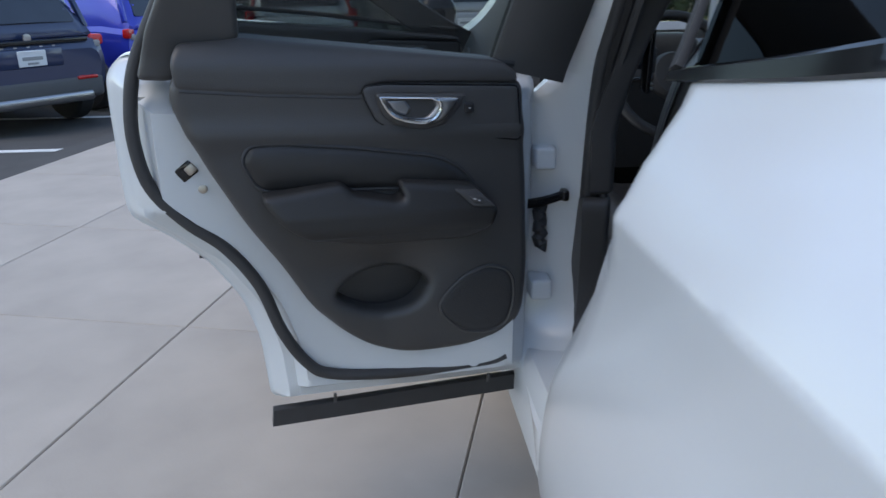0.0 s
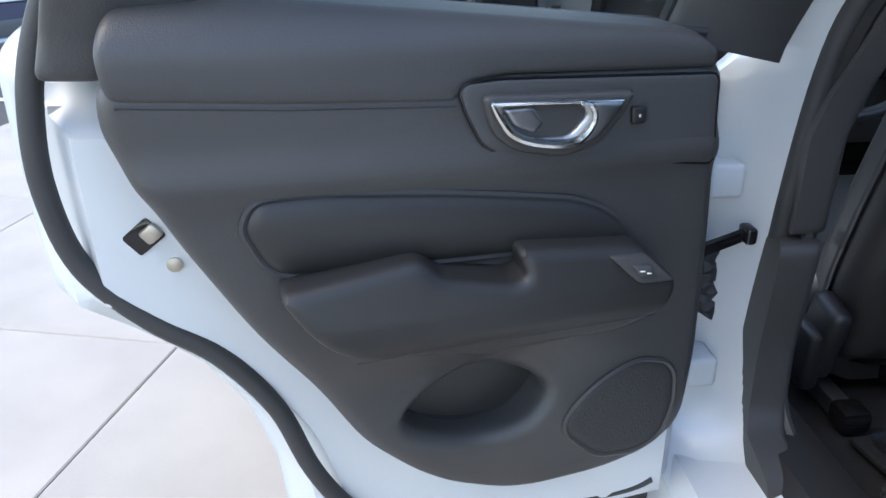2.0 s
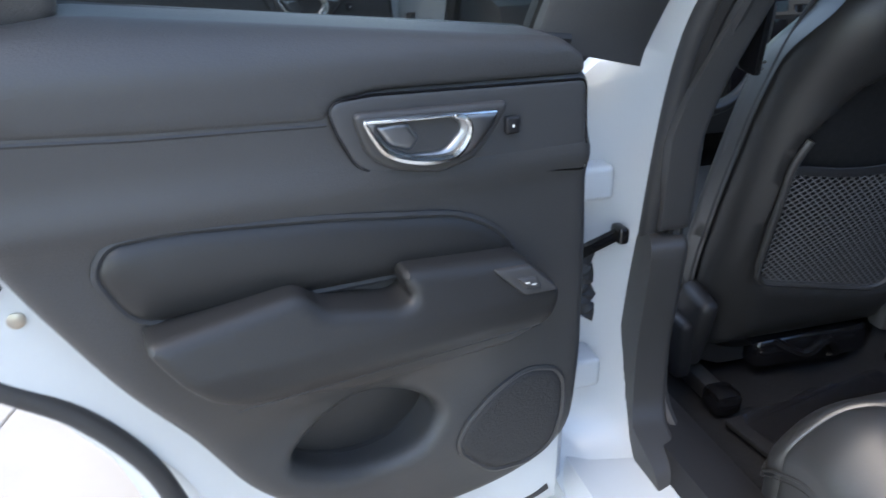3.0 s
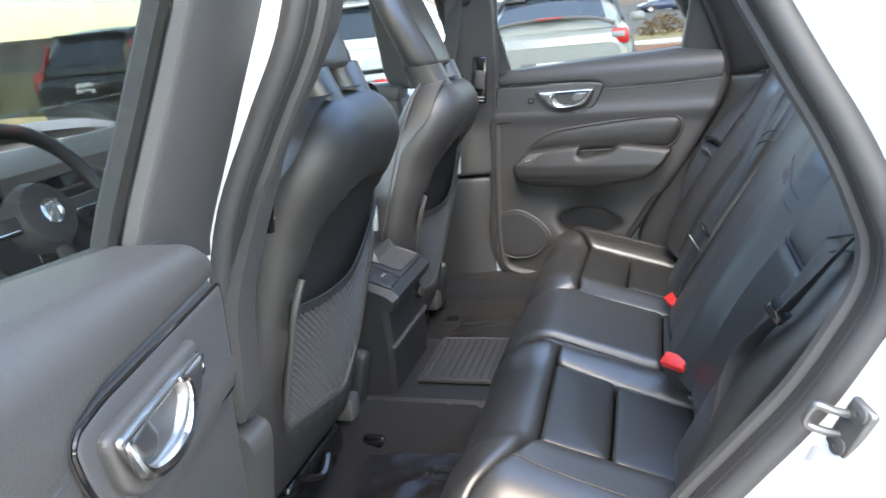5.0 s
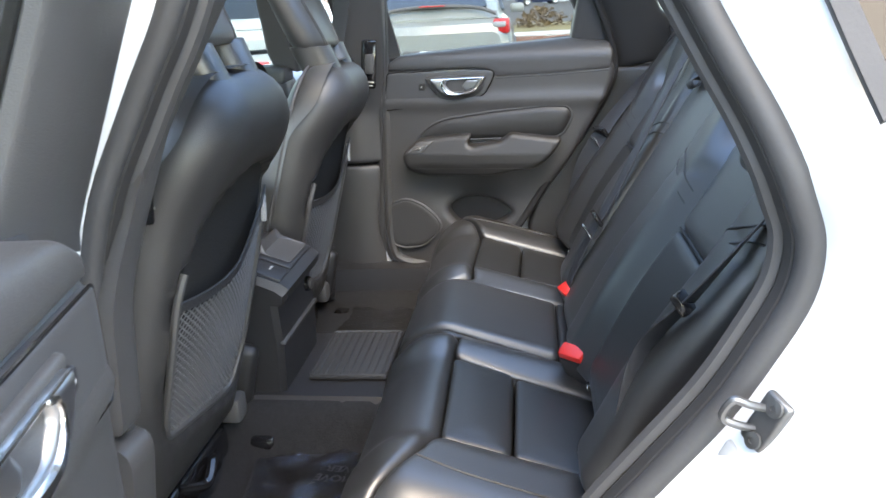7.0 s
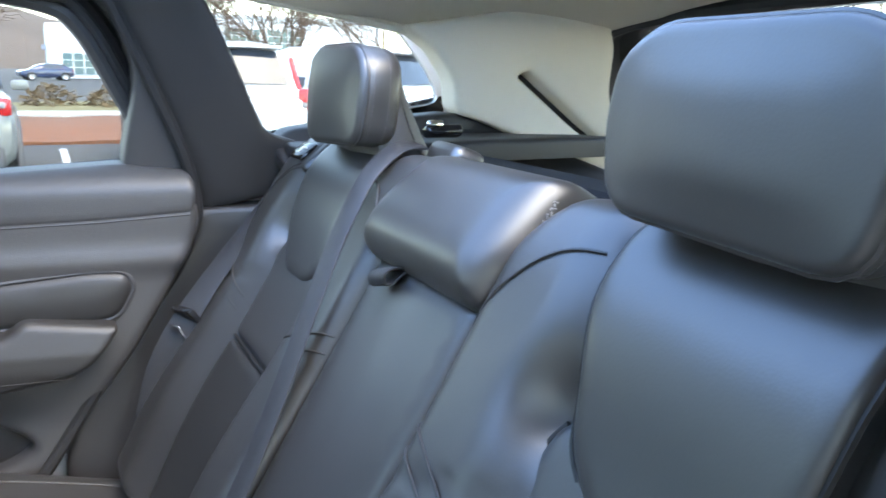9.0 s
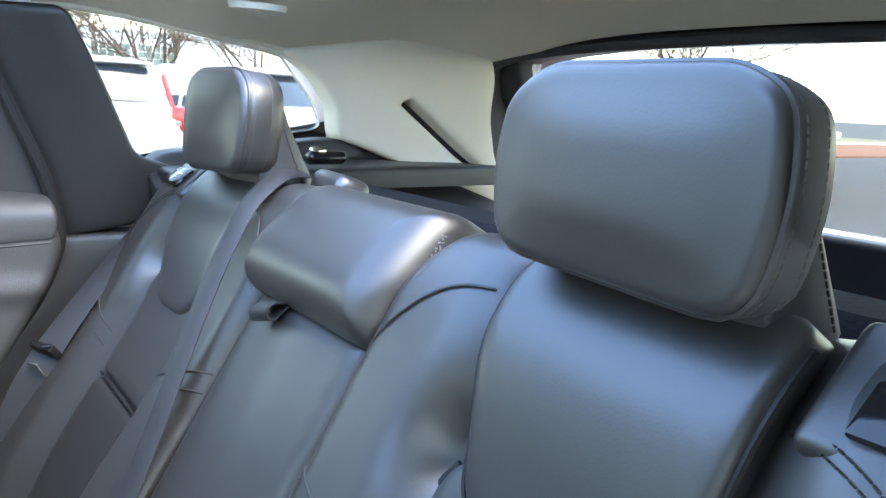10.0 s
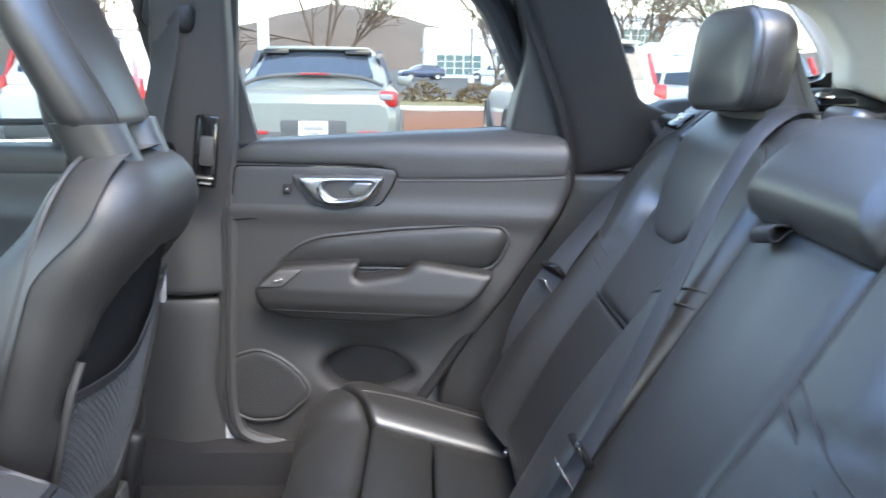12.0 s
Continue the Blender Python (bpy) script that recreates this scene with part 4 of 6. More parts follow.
    fr = field("window_frame", rounded(frame_back, 0.012), lambda u, v, d: door_trim_w(u) - 0.062 + 0.30 * np.clip(v - 1.10, 0, 1) + dome(d, 0.012), lay, SOFT, door, "dark plastic window surround", grid=0.014, skirt=0.09, edge=0.012)
    if rear:
        bar = spline([(0.096, 1.075), (0.066, 1.25), (0.052, 1.40), (0.120, 1.470), (0.30, 1.490), (0.60, 1.480)], 6, False)
    else:
        bar = spline([(0.10, 1.05), (0.25, 1.12), (0.50, 1.27), (0.75, 1.40), (0.95, 1.44)], 6, False)
    ribbon("frame_rail", along([(*p, lean(p[1]) + 0.010) for p in bar]), along_dir(bar, s), 0.160 if rear else 0.092, 0.012, SOFT, door)
    ribbon("frame_rail", along([(*p, lean(p[1]) - 0.02) for p in bar]), along_dir(bar, s), 0.150 if rear else 0.056, 0.014, RUBBER, door)
    gl = rounded([(back + 0.01, 1.11), (back + 0.01, 1.43), (0.15, 1.44), (0.12, 1.09)] if rear else [(back, 1.11), (back, 1.42), (0.75, 1.40), (0.5, 1.27), (0.25, 1.12), (0.2, 1.07)], 0.02)
    g = field("window_pane", gl, lambda u, v, d: lean(v), lay, TINTED if rear else GLASS, door, "clear window pane", grid=0.06, skirt=0.004)
    g.visible_shadow = False
    tube("pane_seal", along([(u, np.interp(u, (0.13, 0.50, 0.668, 0.95), (1.098, 1.122, 1.134, 1.14)), lean(1.1) + 0.018) for u in np.linspace(0.13, back, 12)]), 0.007, RUBBER, door)
    if not rear:
        mr = part("door_mirror", rbox((0.21, 0.14, 0.135), 0.045, 4, Matrix.Translation(lay(0.16, 1.125, -0.12))), GLOSSY, door, "gloss black door mirror")
        part("mirror_glass", rbox((0.17, 0.006, 0.10), 0.002, 2, Matrix.Translation(lay(0.2325, 1.125, -0.12))), CHROME, mr)
        part("mirror_foot", rbox((0.10, 0.09, 0.05), 0.018, 3, Matrix.Translation(lay(0.15, 1.062, -0.01))), GLOSSY, mr)
    if rear:
        lt = part("latch", rbox((0.026, 0.036, 0.030), 0.004, 2, Matrix.Translation(lay(0.765, 0.892, 0.145)) @ pose(0, 0, 0, 40 * 1, 0, 0)), GLOSSY, door)
        part("latch_claw", rbox((0.020, 0.020, 0.018), 0.004, 2, Matrix.Translation(lay(0.757, 0.896, 0.152)) @ pose(0, 0, 0, 40, 0, 0)), STEEL, door)
        part("trim_screw", lathe([(0.0085, 0), (0.0085, 0.003), (0.004, 0.005)], 14, Matrix.Translation(lay(0.737, 0.857, 0.152)) @ pose(0, 0, 0, 0, 90 * s, 0)), STEEL, door)
        for (u, v) in ((0.79, 0.935), (0.745, 0.83)):
            part("flange_slot", rbox((0.004, 0.004, 0.014), 0.001, 1, Matrix.Translation(lay(u, v, 0.151)) @ pose(0, 0, 0, 40, 0, 0)), GREY_MARK_DARK, door)
    return door


def along_dir(path, s):
    """Sideways direction of a window rail that runs along path, in the plane of the door."""
    t = np.gradient(np.array(path, float), axis=0)
    return [(0, -n[0], n[1]) for n in ((-b / math.hypot(a, b), a / math.hypot(a, b)) for a, b in t)]



_open = Matrix.Rotation(-SWING, 4, AXIS)
door_rear_left = car_door("white rear door standing open with dark trim", 1, Matrix.Translation((-HX, HY, HZ)) @ _open)
door_rear_right = car_door("closed rear door with black padded trim and chrome handle", -1, Matrix.Translation((HX, HY, HZ)))
door_front_left = car_door("open front door with black trim beyond the rear door", 1, Matrix.Translation((-HX + 0.009, HY + 1.13, HZ)) @ _open, rear=False)
door_front_right = car_door("closed front door with black trim and chrome handle", -1, Matrix.Translation((HX, HY + 1.12, HZ)), rear=False)


# ---- rear seat ----
def back_lay(x, s, c):
    return x, 0.56 - 0.5145 * s + 0.8575 * c, 0.60 + 0.8575 * s + 0.5145 * c


def on_back(x, s, c):
    return np.array([float(v) for v in back_lay(x, s, c)])


rear_seat = thing("rear_seat", "black leather rear bench seat with three places", "car seat")
XC = 0.385


def roll(s):
    return -3.2 * np.clip(s - 0.60, 0, 1) ** 2


def back_base(x, s, d):
    a = np.abs(np.abs(x) - XC)
    c = 0.040 * ease((a - 0.080) / 0.085) + 0.012 * np.exp(-((s - 0.2) / 0.14) ** 2) + roll(s)
    c = c - 0.034 * np.exp(-(((a - 0.122) / 0.026) ** 2 + ((s - 0.512) / 0.036) ** 2))
    c = c - 0.004 * np.exp(-(((s - 0.42 + 0.33 * (a - 0.13)) / 0.006) ** 2)) * (a > 0.13)
    return c - 0.03 + dome(d, 0.03)


for sg in (-1, 1):
    lay = lambda x, s, c: back_lay(sg * x, s, c)
    bk = field("backrest", rounded([(0.125, 0.0), (0.640, 0.0), (0.655, 0.30), (0.640, 0.60), (0.600, 0.70), (0.150, 0.70), (0.120, 0.62), (0.128, 0.3)], 0.03), back_base, lay, LEATHER, rear_seat, "black leather outer backrest", grid=0.012, skirt=0.12, edge=0.028)
    field("back_insert", rounded([(0.29, 0.03), (0.48, 0.03), (0.496, 0.322), (0.274, 0.322)], 0.016),
          lambda x, s, d: 0.012 * np.exp(-((s - 0.2) / 0.14) ** 2) - 0.003 + dome(d, 0.012), lay, LEATHER_FINE, rear_seat, grid=0.014, skirt=0.03, edge=0.011)
    field("back_insert", rounded([(0.274, 0.327), (0.496, 0.327), (0.500, 0.40), (0.512, 0.475), (0.500, 0.512), (0.270, 0.512), (0.258, 0.475), (0.270, 0.40)], 0.022),
          lambda x, s, d: 0.012 * np.exp(-((s - 0.2) / 0.14) ** 2) - 0.003 + dome(d, 0.012), lay, LEATHER, rear_seat, grid=0.014, skirt=0.03, edge=0.011)
    field("upper_pad", rounded([(0.284, 0.535), (0.296, 0.492), (0.335, 0.460), (0.435, 0.458), (0.472, 0.490), (0.486, 0.535), (0.494, 0.60), (0.498, 0.69), (0.256, 0.69), (0.264, 0.60)], 0.03),
          lambda x, s, d: 0.004 + dome(d, 0.010) + roll(s) * 0.9 + 0.026 * ease((s - 0.45) / 0.16), lay, LEATHER, rear_seat, grid=0.012, skirt=0.04, edge=0.009)
    # plain side panel that fills the space to the car's flank
    field("side_panel", rounded([(0.60, 0.0), (0.752, 0.02), (0.765, 0.30), (0.745, 0.50), (0.700, 0.62), (0.62, 0.66), (0.60, 0.60)], 0.03),
          lambda x, s, d: -0.012 - 0.25 * np.clip(x - 0.655, 0, 1) + roll(s) * 0.8 + dome(d, 0.02), lay, LEATHER, rear_seat, grid=0.02, skirt=0.10, edge=0.018)
    # sewn seams round the upper pad and insert, their shade laid in as black cords
    _pad = spline([(0.258, 0.668), (0.264, 0.60), (0.284, 0.535), (0.297, 0.490), (0.338, 0.462), (0.384, 0.457), (0.434, 0.462), (0.473, 0.490), (0.486, 0.535), (0.494, 0.60), (0.498, 0.668)], 5, False)
    tube("pad_seam_shade", [on_back(sg * x, q, 0.005 + float(roll(np.array(q))) * 0.9 + 0.026 * float(ease((q - 0.45) / 0.16))) for x, q in _pad], 0.0030, INK_AND_SHADE, rear_seat, n=6)
    for _line in ([(0.289, 0.04), (0.281, 0.20), (0.272, 0.325), (0.266, 0.42), (0.259, 0.478), (0.270, 0.506)], [(0.481, 0.04), (0.489, 0.20), (0.498, 0.325), (0.503, 0.42), (0.511, 0.478), (0.500, 0.506)]):
        tube("insert_seam_shade", [on_back(sg * x, q, 0.0005 + 0.012 * math.exp(-((q - 0.2) / 0.14) ** 2)) for x, q in spline(_line, 5, False)], 0.0034, INK_AND_SHADE, rear_seat, n=6)
    tube("insert_seam_shade", [on_back(sg * x, 0.3245, 0.0115) for x in np.linspace(0.276, 0.494, 8)], 0.0026, INK_AND_SHADE, rear_seat, n=6)
    # double seams across the side cushions
    for dz in (0.0, 0.024):
        for u0, u1 in ((0.128, 0.262), (0.644, 0.508)):
            xs = np.linspace(u0, u1, 14)
            tube("seam", [on_back(sg * x, 0.437 - dz - 0.40 * abs(x - u0), back_base(np.array([x]), np.array([0.43 - dz]), np.array([min(abs(x - 0.125), abs(x - 0.65))]))[0] + 0.0008) for x in xs], 0.0016, STITCH, rear_seat, n=5)
    # piping between the middle and the outer place
    tube("piping", [on_back(sg * 0.124, s, 0.012 + float(roll(np.array(s)))) for s in np.linspace(0.02, 0.66, 30)], 0.005, LEATHER, rear_seat, n=8)
    # head restraint: cushion, surround and skirt
    def head_lay(a, b, c):
        return sg * ((0.383 if sg > 0 else 0.374) + a), 0.243 - 0.10 * b + c, 1.268 + b + 0.10 * c
    shape = rounded([(-0.112, -0.066), (0.106, -0.076), (0.118, 0.0), (0.110, 0.052), (0.076, 0.070), (-0.078, 0.070), (-0.116, 0.048), (-0.124, 0.0)], 0.035)
    hr = field("head_restraint", shape, lambda a, b, d: 0.021 + dome(d, 0.009) + 0.007 * np.cos(a * 12) * ease(d / 0.05), head_lay, LEATHER, rear_seat, "black leather head restraint", grid=0.010, skirt=0.008, edge=0.012, angle=60)
    loft("restraint_surround", [[head_lay(p[0] * k, p[1] * k, c) for p in shape] for k, c in ((0.97, 0.020), (0.995, 0.019), (1.006, 0.014), (1.010, 0.004), (1.006, -0.010), (0.992, -0.022), (0.955, -0.030), (0.86, -0.034), (0.6, -0.036))], LEATHER, hr, angle=60)
    tube("restraint_piping", [head_lay(p[0], p[1], 0.020) for p in shape * 1.000], 0.0026, LEATHER, hr, n=6, closed=True)
    dashes("restraint_stitching", [head_lay(p[0], p[1], 0.011) for p in dense(shape * 1.008, 0.006)], 0.0062, 0.0042, 0.0007, THREAD, hr)
    dashes("restraint_stitching", [head_lay(p[0], p[1], -0.012) for p in dense(shape * 1.004, 0.006)], 0.0062, 0.0042, 0.0007, THREAD, hr)
    wing = []
    for z, y0, y1, w in ((1.332, 0.232, 0.216, 0.070), (1.315, 0.238, 0.204, 0.080), (1.27, 0.242, 0.190, 0.086), (1.22, 0.242, 0.168, 0.092), (1.175, 0.240, 0.146, 0.096)):
        w = w * (1.16 if sg > 0 else 1.0)
        wing.append([(sg * (0.383 + w * a), 0.5 * (y0 + y1) + 0.5 * (y0 - y1) * b, z) for a, b in ((-1, 0.4), (-1, -0.5), (-0.93, -0.85), (-0.8, -1), (0, -1.1), (0.8, -1), (0.93, -0.85), (1, -0.5), (1, 0.4), (0.9, 0.9), (0, 1), (-0.9, 0.9))])
    loft("restraint_stem", wing, LEATHER, hr, angle=60)
    for k in (-1, 1):
        dashes("wing_stitching", spline([(sg * (0.383 + k * (w * (1.16 if sg > 0 else 1.0) + 0.0006)), y1 + 0.30 * (y0 - y1), z) for z, y0, y1, w in ((1.315, 0.238, 0.204, 0.080), (1.27, 0.242, 0.190, 0.086), (1.22, 0.242, 0.168, 0.092), (1.18, 0.240, 0.148, 0.096))], 6, False), 0.0062, 0.0044, 0.0009, STITCH, hr)
    # carrier behind the top edge
    rm = Matrix.Translation(on_back(sg * 0.558, 0.650, 0.022)) @ pose(0, 0, 0, -40, 0, 0)
    part("release_bezel", rbox((0.112, 0.092, 0.020), 0.009, 4, rm @ pose(0.01 * sg, -0.006, -0.005)), LEATHER, rear_seat)
    part("release_lever", rbox((0.066, 0.040, 0.008), 0.004, 2, rm @ pose(0.014 * sg, 0.010, 0.0085, 5, 0, 0)), GLOSSY, rear_seat)
    part("lever_mark", rbox((0.020, 0.003, 0.001), 0, 1, rm @ pose(0.006 * sg, 0.006, 0.0128, 5, 0, 0)), WHITE_MARK, rear_seat)
    part("lever_mark", rbox((0.003, 0.012, 0.001), 0, 1, rm @ pose(0.013 * sg, 0.012, 0.0132, 5, 0, 20)), WHITE_MARK, rear_seat)
    # stitched seams over the shoulders
    at = lambda x, q: on_back(sg * x, q, back_base(np.array([x]), np.array([q]), np.array([min(abs(x - 0.125), abs(x - 0.65), 0.70 - q)]))[0] + 0.0012)
    for off in (0.0, 0.008):
        dashes("shoulder_stitching", [at(x, q - off) for x, q in spline([(0.503, 0.628), (0.530, 0.622), (0.565, 0.606), (0.60, 0.575), (0.635, 0.52)], 8, False)], 0.0062, 0.0044, 0.0009, STITCH, rear_seat)
    tube("seam", [at(x, q) for x, q in spline([(0.135, 0.545), (0.16, 0.588), (0.20, 0.625), (0.245, 0.640)], 8, False)], 0.0016, STITCH, rear_seat, n=5)

field("middle_backrest", rounded([(-0.120, 0.0), (0.122, 0.0), (0.122, 0.552), (-0.120, 0.552)], 0.012), lambda x, s, d: 0.014 + dome(d, 0.014) + 0.006 * np.exp(-(x / 0.07) ** 2), back_lay, LEATHER, rear_seat, "black leather middle backrest", grid=0.016, skirt=0.08, edge=0.012)
mid = field("middle_head_restraint", rounded([(-0.132, 0.546), (0.148, 0.546), (0.156, 0.60), (0.140, 0.705), (-0.130, 0.705), (-0.142, 0.60)], 0.022), lambda x, s, d: 0.022 + dome(d, 0.045) - 0.9 * np.clip(s - 0.585, 0, 1) ** 1.5, back_lay, LEATHER, rear_seat, "folded black leather middle head restraint", grid=0.012, skirt=0.07, edge=0.035)
ribbon("pull_tab", spline([on_back(0.048, q, c) for q, c in ((0.546, 0.036), (0.540, 0.050), (0.530, 0.056), (0.522, 0.050), (0.524, 0.042), (0.534, 0.038), (0.544, 0.034))], 4, False), (1, 0.1, -0.25), 0.040, 0.0016, BELT, rear_seat)
dashes("side_tag", [on_back(-0.1445 - 0.0015 * math.sin(k * 2.4), 0.640 + 0.0022 * k, 0.020 + 0.004 * (k % 3)) for k in range(16)], 0.0052, 0.0026, 0.0009, GREY_MARK, mid)
part("belt_guide", rbox((0.11, 0.05, 0.045), 0.014, 3, pose(0.215, 0.155, 1.185, 20, 0, -8)), STEEL_DARK, rear_seat)


def cushion_z(x, y):
    a = np.abs(x)
    z = 0.600 + 0.30 * (y - 0.68) - 6.5 * np.clip(y - 0.80, 0, 1) ** 2
    z = z + 0.018 * ease((a - 0.50) / 0.06) - 1.2 * np.clip(a - 0.63, 0, 1) ** 2 * 6
    return z + 0.020 * np.exp(-((a - 0.205) / 0.04) ** 2) + 0.010 * ease((0.15 - a) / 0.03)


for sg in (-1, 1):
    lay = lambda x, y, z: (sg * x, y, z)
    pieces = (("front_roll", [(0.165, 0.79), (0.26, 0.797), (0.51, 0.792), (0.58, 0.815), (0.66, 0.865), (0.725, 0.885), (0.715, 0.925), (0.60, 0.935), (0.30, 0.935), (0.13, 0.925), (0.125, 0.87)], 0.20, LEATHER),
              ("seat_insert", [(0.255, 0.685), (0.512, 0.682), (0.514, 0.788), (0.250, 0.794)], 0.05, LEATHER_FINE),
              ("seat_insert", [(0.27, 0.52), (0.52, 0.52), (0.513, 0.678), (0.262, 0.681)], 0.05, LEATHER_FINE),
              ("side_bolster", [(0.518, 0.50), (0.70, 0.50), (0.728, 0.62), (0.730, 0.88), (0.665, 0.862), (0.585, 0.810), (0.517, 0.787)], 0.22, LEATHER),
              ("inner_bolster", [(0.150, 0.50), (0.262, 0.52), (0.257, 0.68), (0.245, 0.792), (0.163, 0.785), (0.135, 0.86), (0.146, 0.70)], 0.08, LEATHER))
    for name, line, sk, mt in pieces:
        r = 0.010 if name != "front_roll" else 0.018
        field(name, rounded(line, 0.014), lambda x, y, d: cushion_z(x, y) - r + dome(d, r) + (0.005 * ease(d / 0.05) if name == "seat_insert" else 0), lay, mt, rear_seat, grid=0.013, skirt=sk, edge=r * 0.9)
    edge = spline([(0.50, 0.50), (0.72, 0.64), (0.728, 0.80), (0.728, 0.885), (0.70, 0.928), (0.55, 0.938), (0.30, 0.938)], 8, False)
    tube("cushion_piping", [(sg * x, y, float(cushion_z(np.array(x), np.array(y))) - 0.03) for x, y in edge], 0.003, LEATHER, rear_seat, n=6)
    dashes("cushion_stitching", [(sg * (x + 0.002), y + 0.002, float(cushion_z(np.array(x), np.array(y))) - 0.040) for x, y in edge], 0.0062, 0.0044, 0.0009, STITCH, rear_seat)
    tube("seam", [(sg * x, y, float(cushion_z(np.array(x), np.array(y))) + 0.0008) for x, y in spline([(0.60, 0.812), (0.615, 0.74), (0.62, 0.62), (0.615, 0.53)], 8, False)], 0.0016, STITCH, rear_seat, n=5)
field("middle_cushion", rounded([(-0.143, 0.60), (0.143, 0.60), (0.132, 0.86), (0.120, 0.925), (-0.120, 0.925), (-0.132, 0.86)], 0.012), lambda x, y, d: cushion_z(x, y) - 0.008 + dome(d, 0.010), flat, LEATHER, rear_seat, grid=0.014, skirt=0.18, edge=0.009)
field("middle_cushion", rounded([(-0.146, 0.50), (0.146, 0.50), (0.143, 0.597), (-0.143, 0.597)], 0.010), lambda x, y, d: cushion_z(x, y) - 0.008 + dome(d, 0.010), flat, LEATHER, rear_seat, grid=0.014, skirt=0.10, edge=0.009)
part("cushion_base", rbox((1.40, 0.36, 0.14), 0.02, 2, pose(0, 0.73, 0.455)), CARPET, rear_seat)
for x in (-0.46, -0.30, 0.30, 0.46):
    ix = part("anchor_cover", rbox((0.018, 0.010, 0.030), 0.004, 2, pose(x, 0.545, 0.598, -30, 0, 0)), GLOSSY, rear_seat)
    part("anchor_bar", rbox((0.010, 0.006, 0.012), 0.002, 1, pose(x, 0.553, 0.600, -30, 0, 0)), CHROME, ix)


def buckle(x, y, z, turn):
    b = thing("seat_belt_buckle", "black seat belt buckle with a red release button", "buckle", pose(x, y, z, -30, 0, turn), "rear belt buckles")
    part("housing", rbox((0.058, 0.036, 0.070), 0.008, 3, pose(0, 0, -0.022), (0.9, 0.9)), HARD, b)
    part("release_button", rbox((0.050, 0.028, 0.024), 0.004, 2, pose(0, 0.000, 0.012)), RED, b)
    part("slot", rbox((0.030, 0.005, 0.006), 0.001, 1, pose(0, -0.011, 0.016)), GLOSSY, b)
    return b


buckle(-0.238, 0.572, 0.628, 52)
buckle(0.090, 0.566, 0.622, 20)

# belts
b1 = thing("seat_belt", "black seat belt lying across an outer backrest", "seat belt", group="rear seat belts")
_p = [on_back(*q) for q in ((0.275, 0.715, -0.02), (0.245, 0.690, 0.022), (0.215, 0.640, 0.052), (0.192, 0.590, 0.062), (0.174, 0.529, 0.064), (0.147, 0.44, 0.062), (0.124, 0.36, 0.058), (0.106, 0.28, 0.054), (0.094, 0.20, 0.052), (0.090, 0.10, 0.046), (0.09, 0.02, 0.03))]
ribbon("webbing", spline(_p, 6, False), (1, 0.15, 0.25), 0.034, 0.0016, BELT, b1)
part("tongue", rbox((0.050, 0.010, 0.036), 0.004, 2, Matrix.Translation(on_back(0.092, 0.195, 0.058)) @ pose(0, 0, 0, -31, 8, 0)), GLOSSY, b1)
part("tongue_blade", rbox((0.024, 0.003, 0.040), 0.001, 1, Matrix.Translation(on_back(0.088, 0.160, 0.060)) @ pose(0, 0, 0, -31, 8, 0)), CHROME, b1)
for sg in (-1, 1):
    b2 = thing("seat_belt", "black seat belt hanging beside the outer backrest", "seat belt", group="rear seat belts")
    _p = [(sg * 0.640, 0.215, 1.165), (sg * 0.632, 0.282, 1.10), (sg * (0.606 if sg > 0 else 0.640), 0.375, 1.00), (sg * (0.592 if sg > 0 else 0.642), 0.452, 0.905), (sg * 0.598, 0.50, 0.82), (sg * 0.612, 0.525, 0.73), (sg * 0.63, 0.535, 0.62), (sg * 0.64, 0.53, 0.55)]
    sd = [(1, 0.1, 0.2), (1, 0.1, 0.25), (0.9, 0.2, 0.35), (0.6, 0.5, 0.2), (0.3, 0.9, 0.1), (0.4, 0.9, 0.1), (0.5, 0.8, 0.0), (0.5, 0.8, 0.0)]
    ribbon("webbing", spline(_p, 5, False), [(sg * a, b, c) for a, b, c in spline(sd, 5, False)], 0.046 if sg > 0 else 0.030, 0.0016, BELT, b2)
    part("tongue", rbox((0.048 if sg > 0 else 0.030, 0.012, 0.030), 0.004, 2, pose(sg * (0.590 if sg > 0 else 0.638), 0.462, 0.897, -38, 0, sg * 30)), GLOSSY, b2)
    if sg > 0:
        part("tongue_blade", rbox((0.024, 0.003, 0.046), 0.001, 1, pose(sg * (0.588 if sg > 0 else 0.636), 0.474, 0.862, -30, 0, sg * 30)), CHROME, b2)
    part("button_stop", lathe([(0.006, 0), (0.006, 0.004)], 10, pose(sg * 0.618, 0.33, 1.055, 60, 0, 0)), HARD, b2)


# ---- front seats ----
def seat_y(z):
    return 1.25 - 0.28 * (z - 0.60)


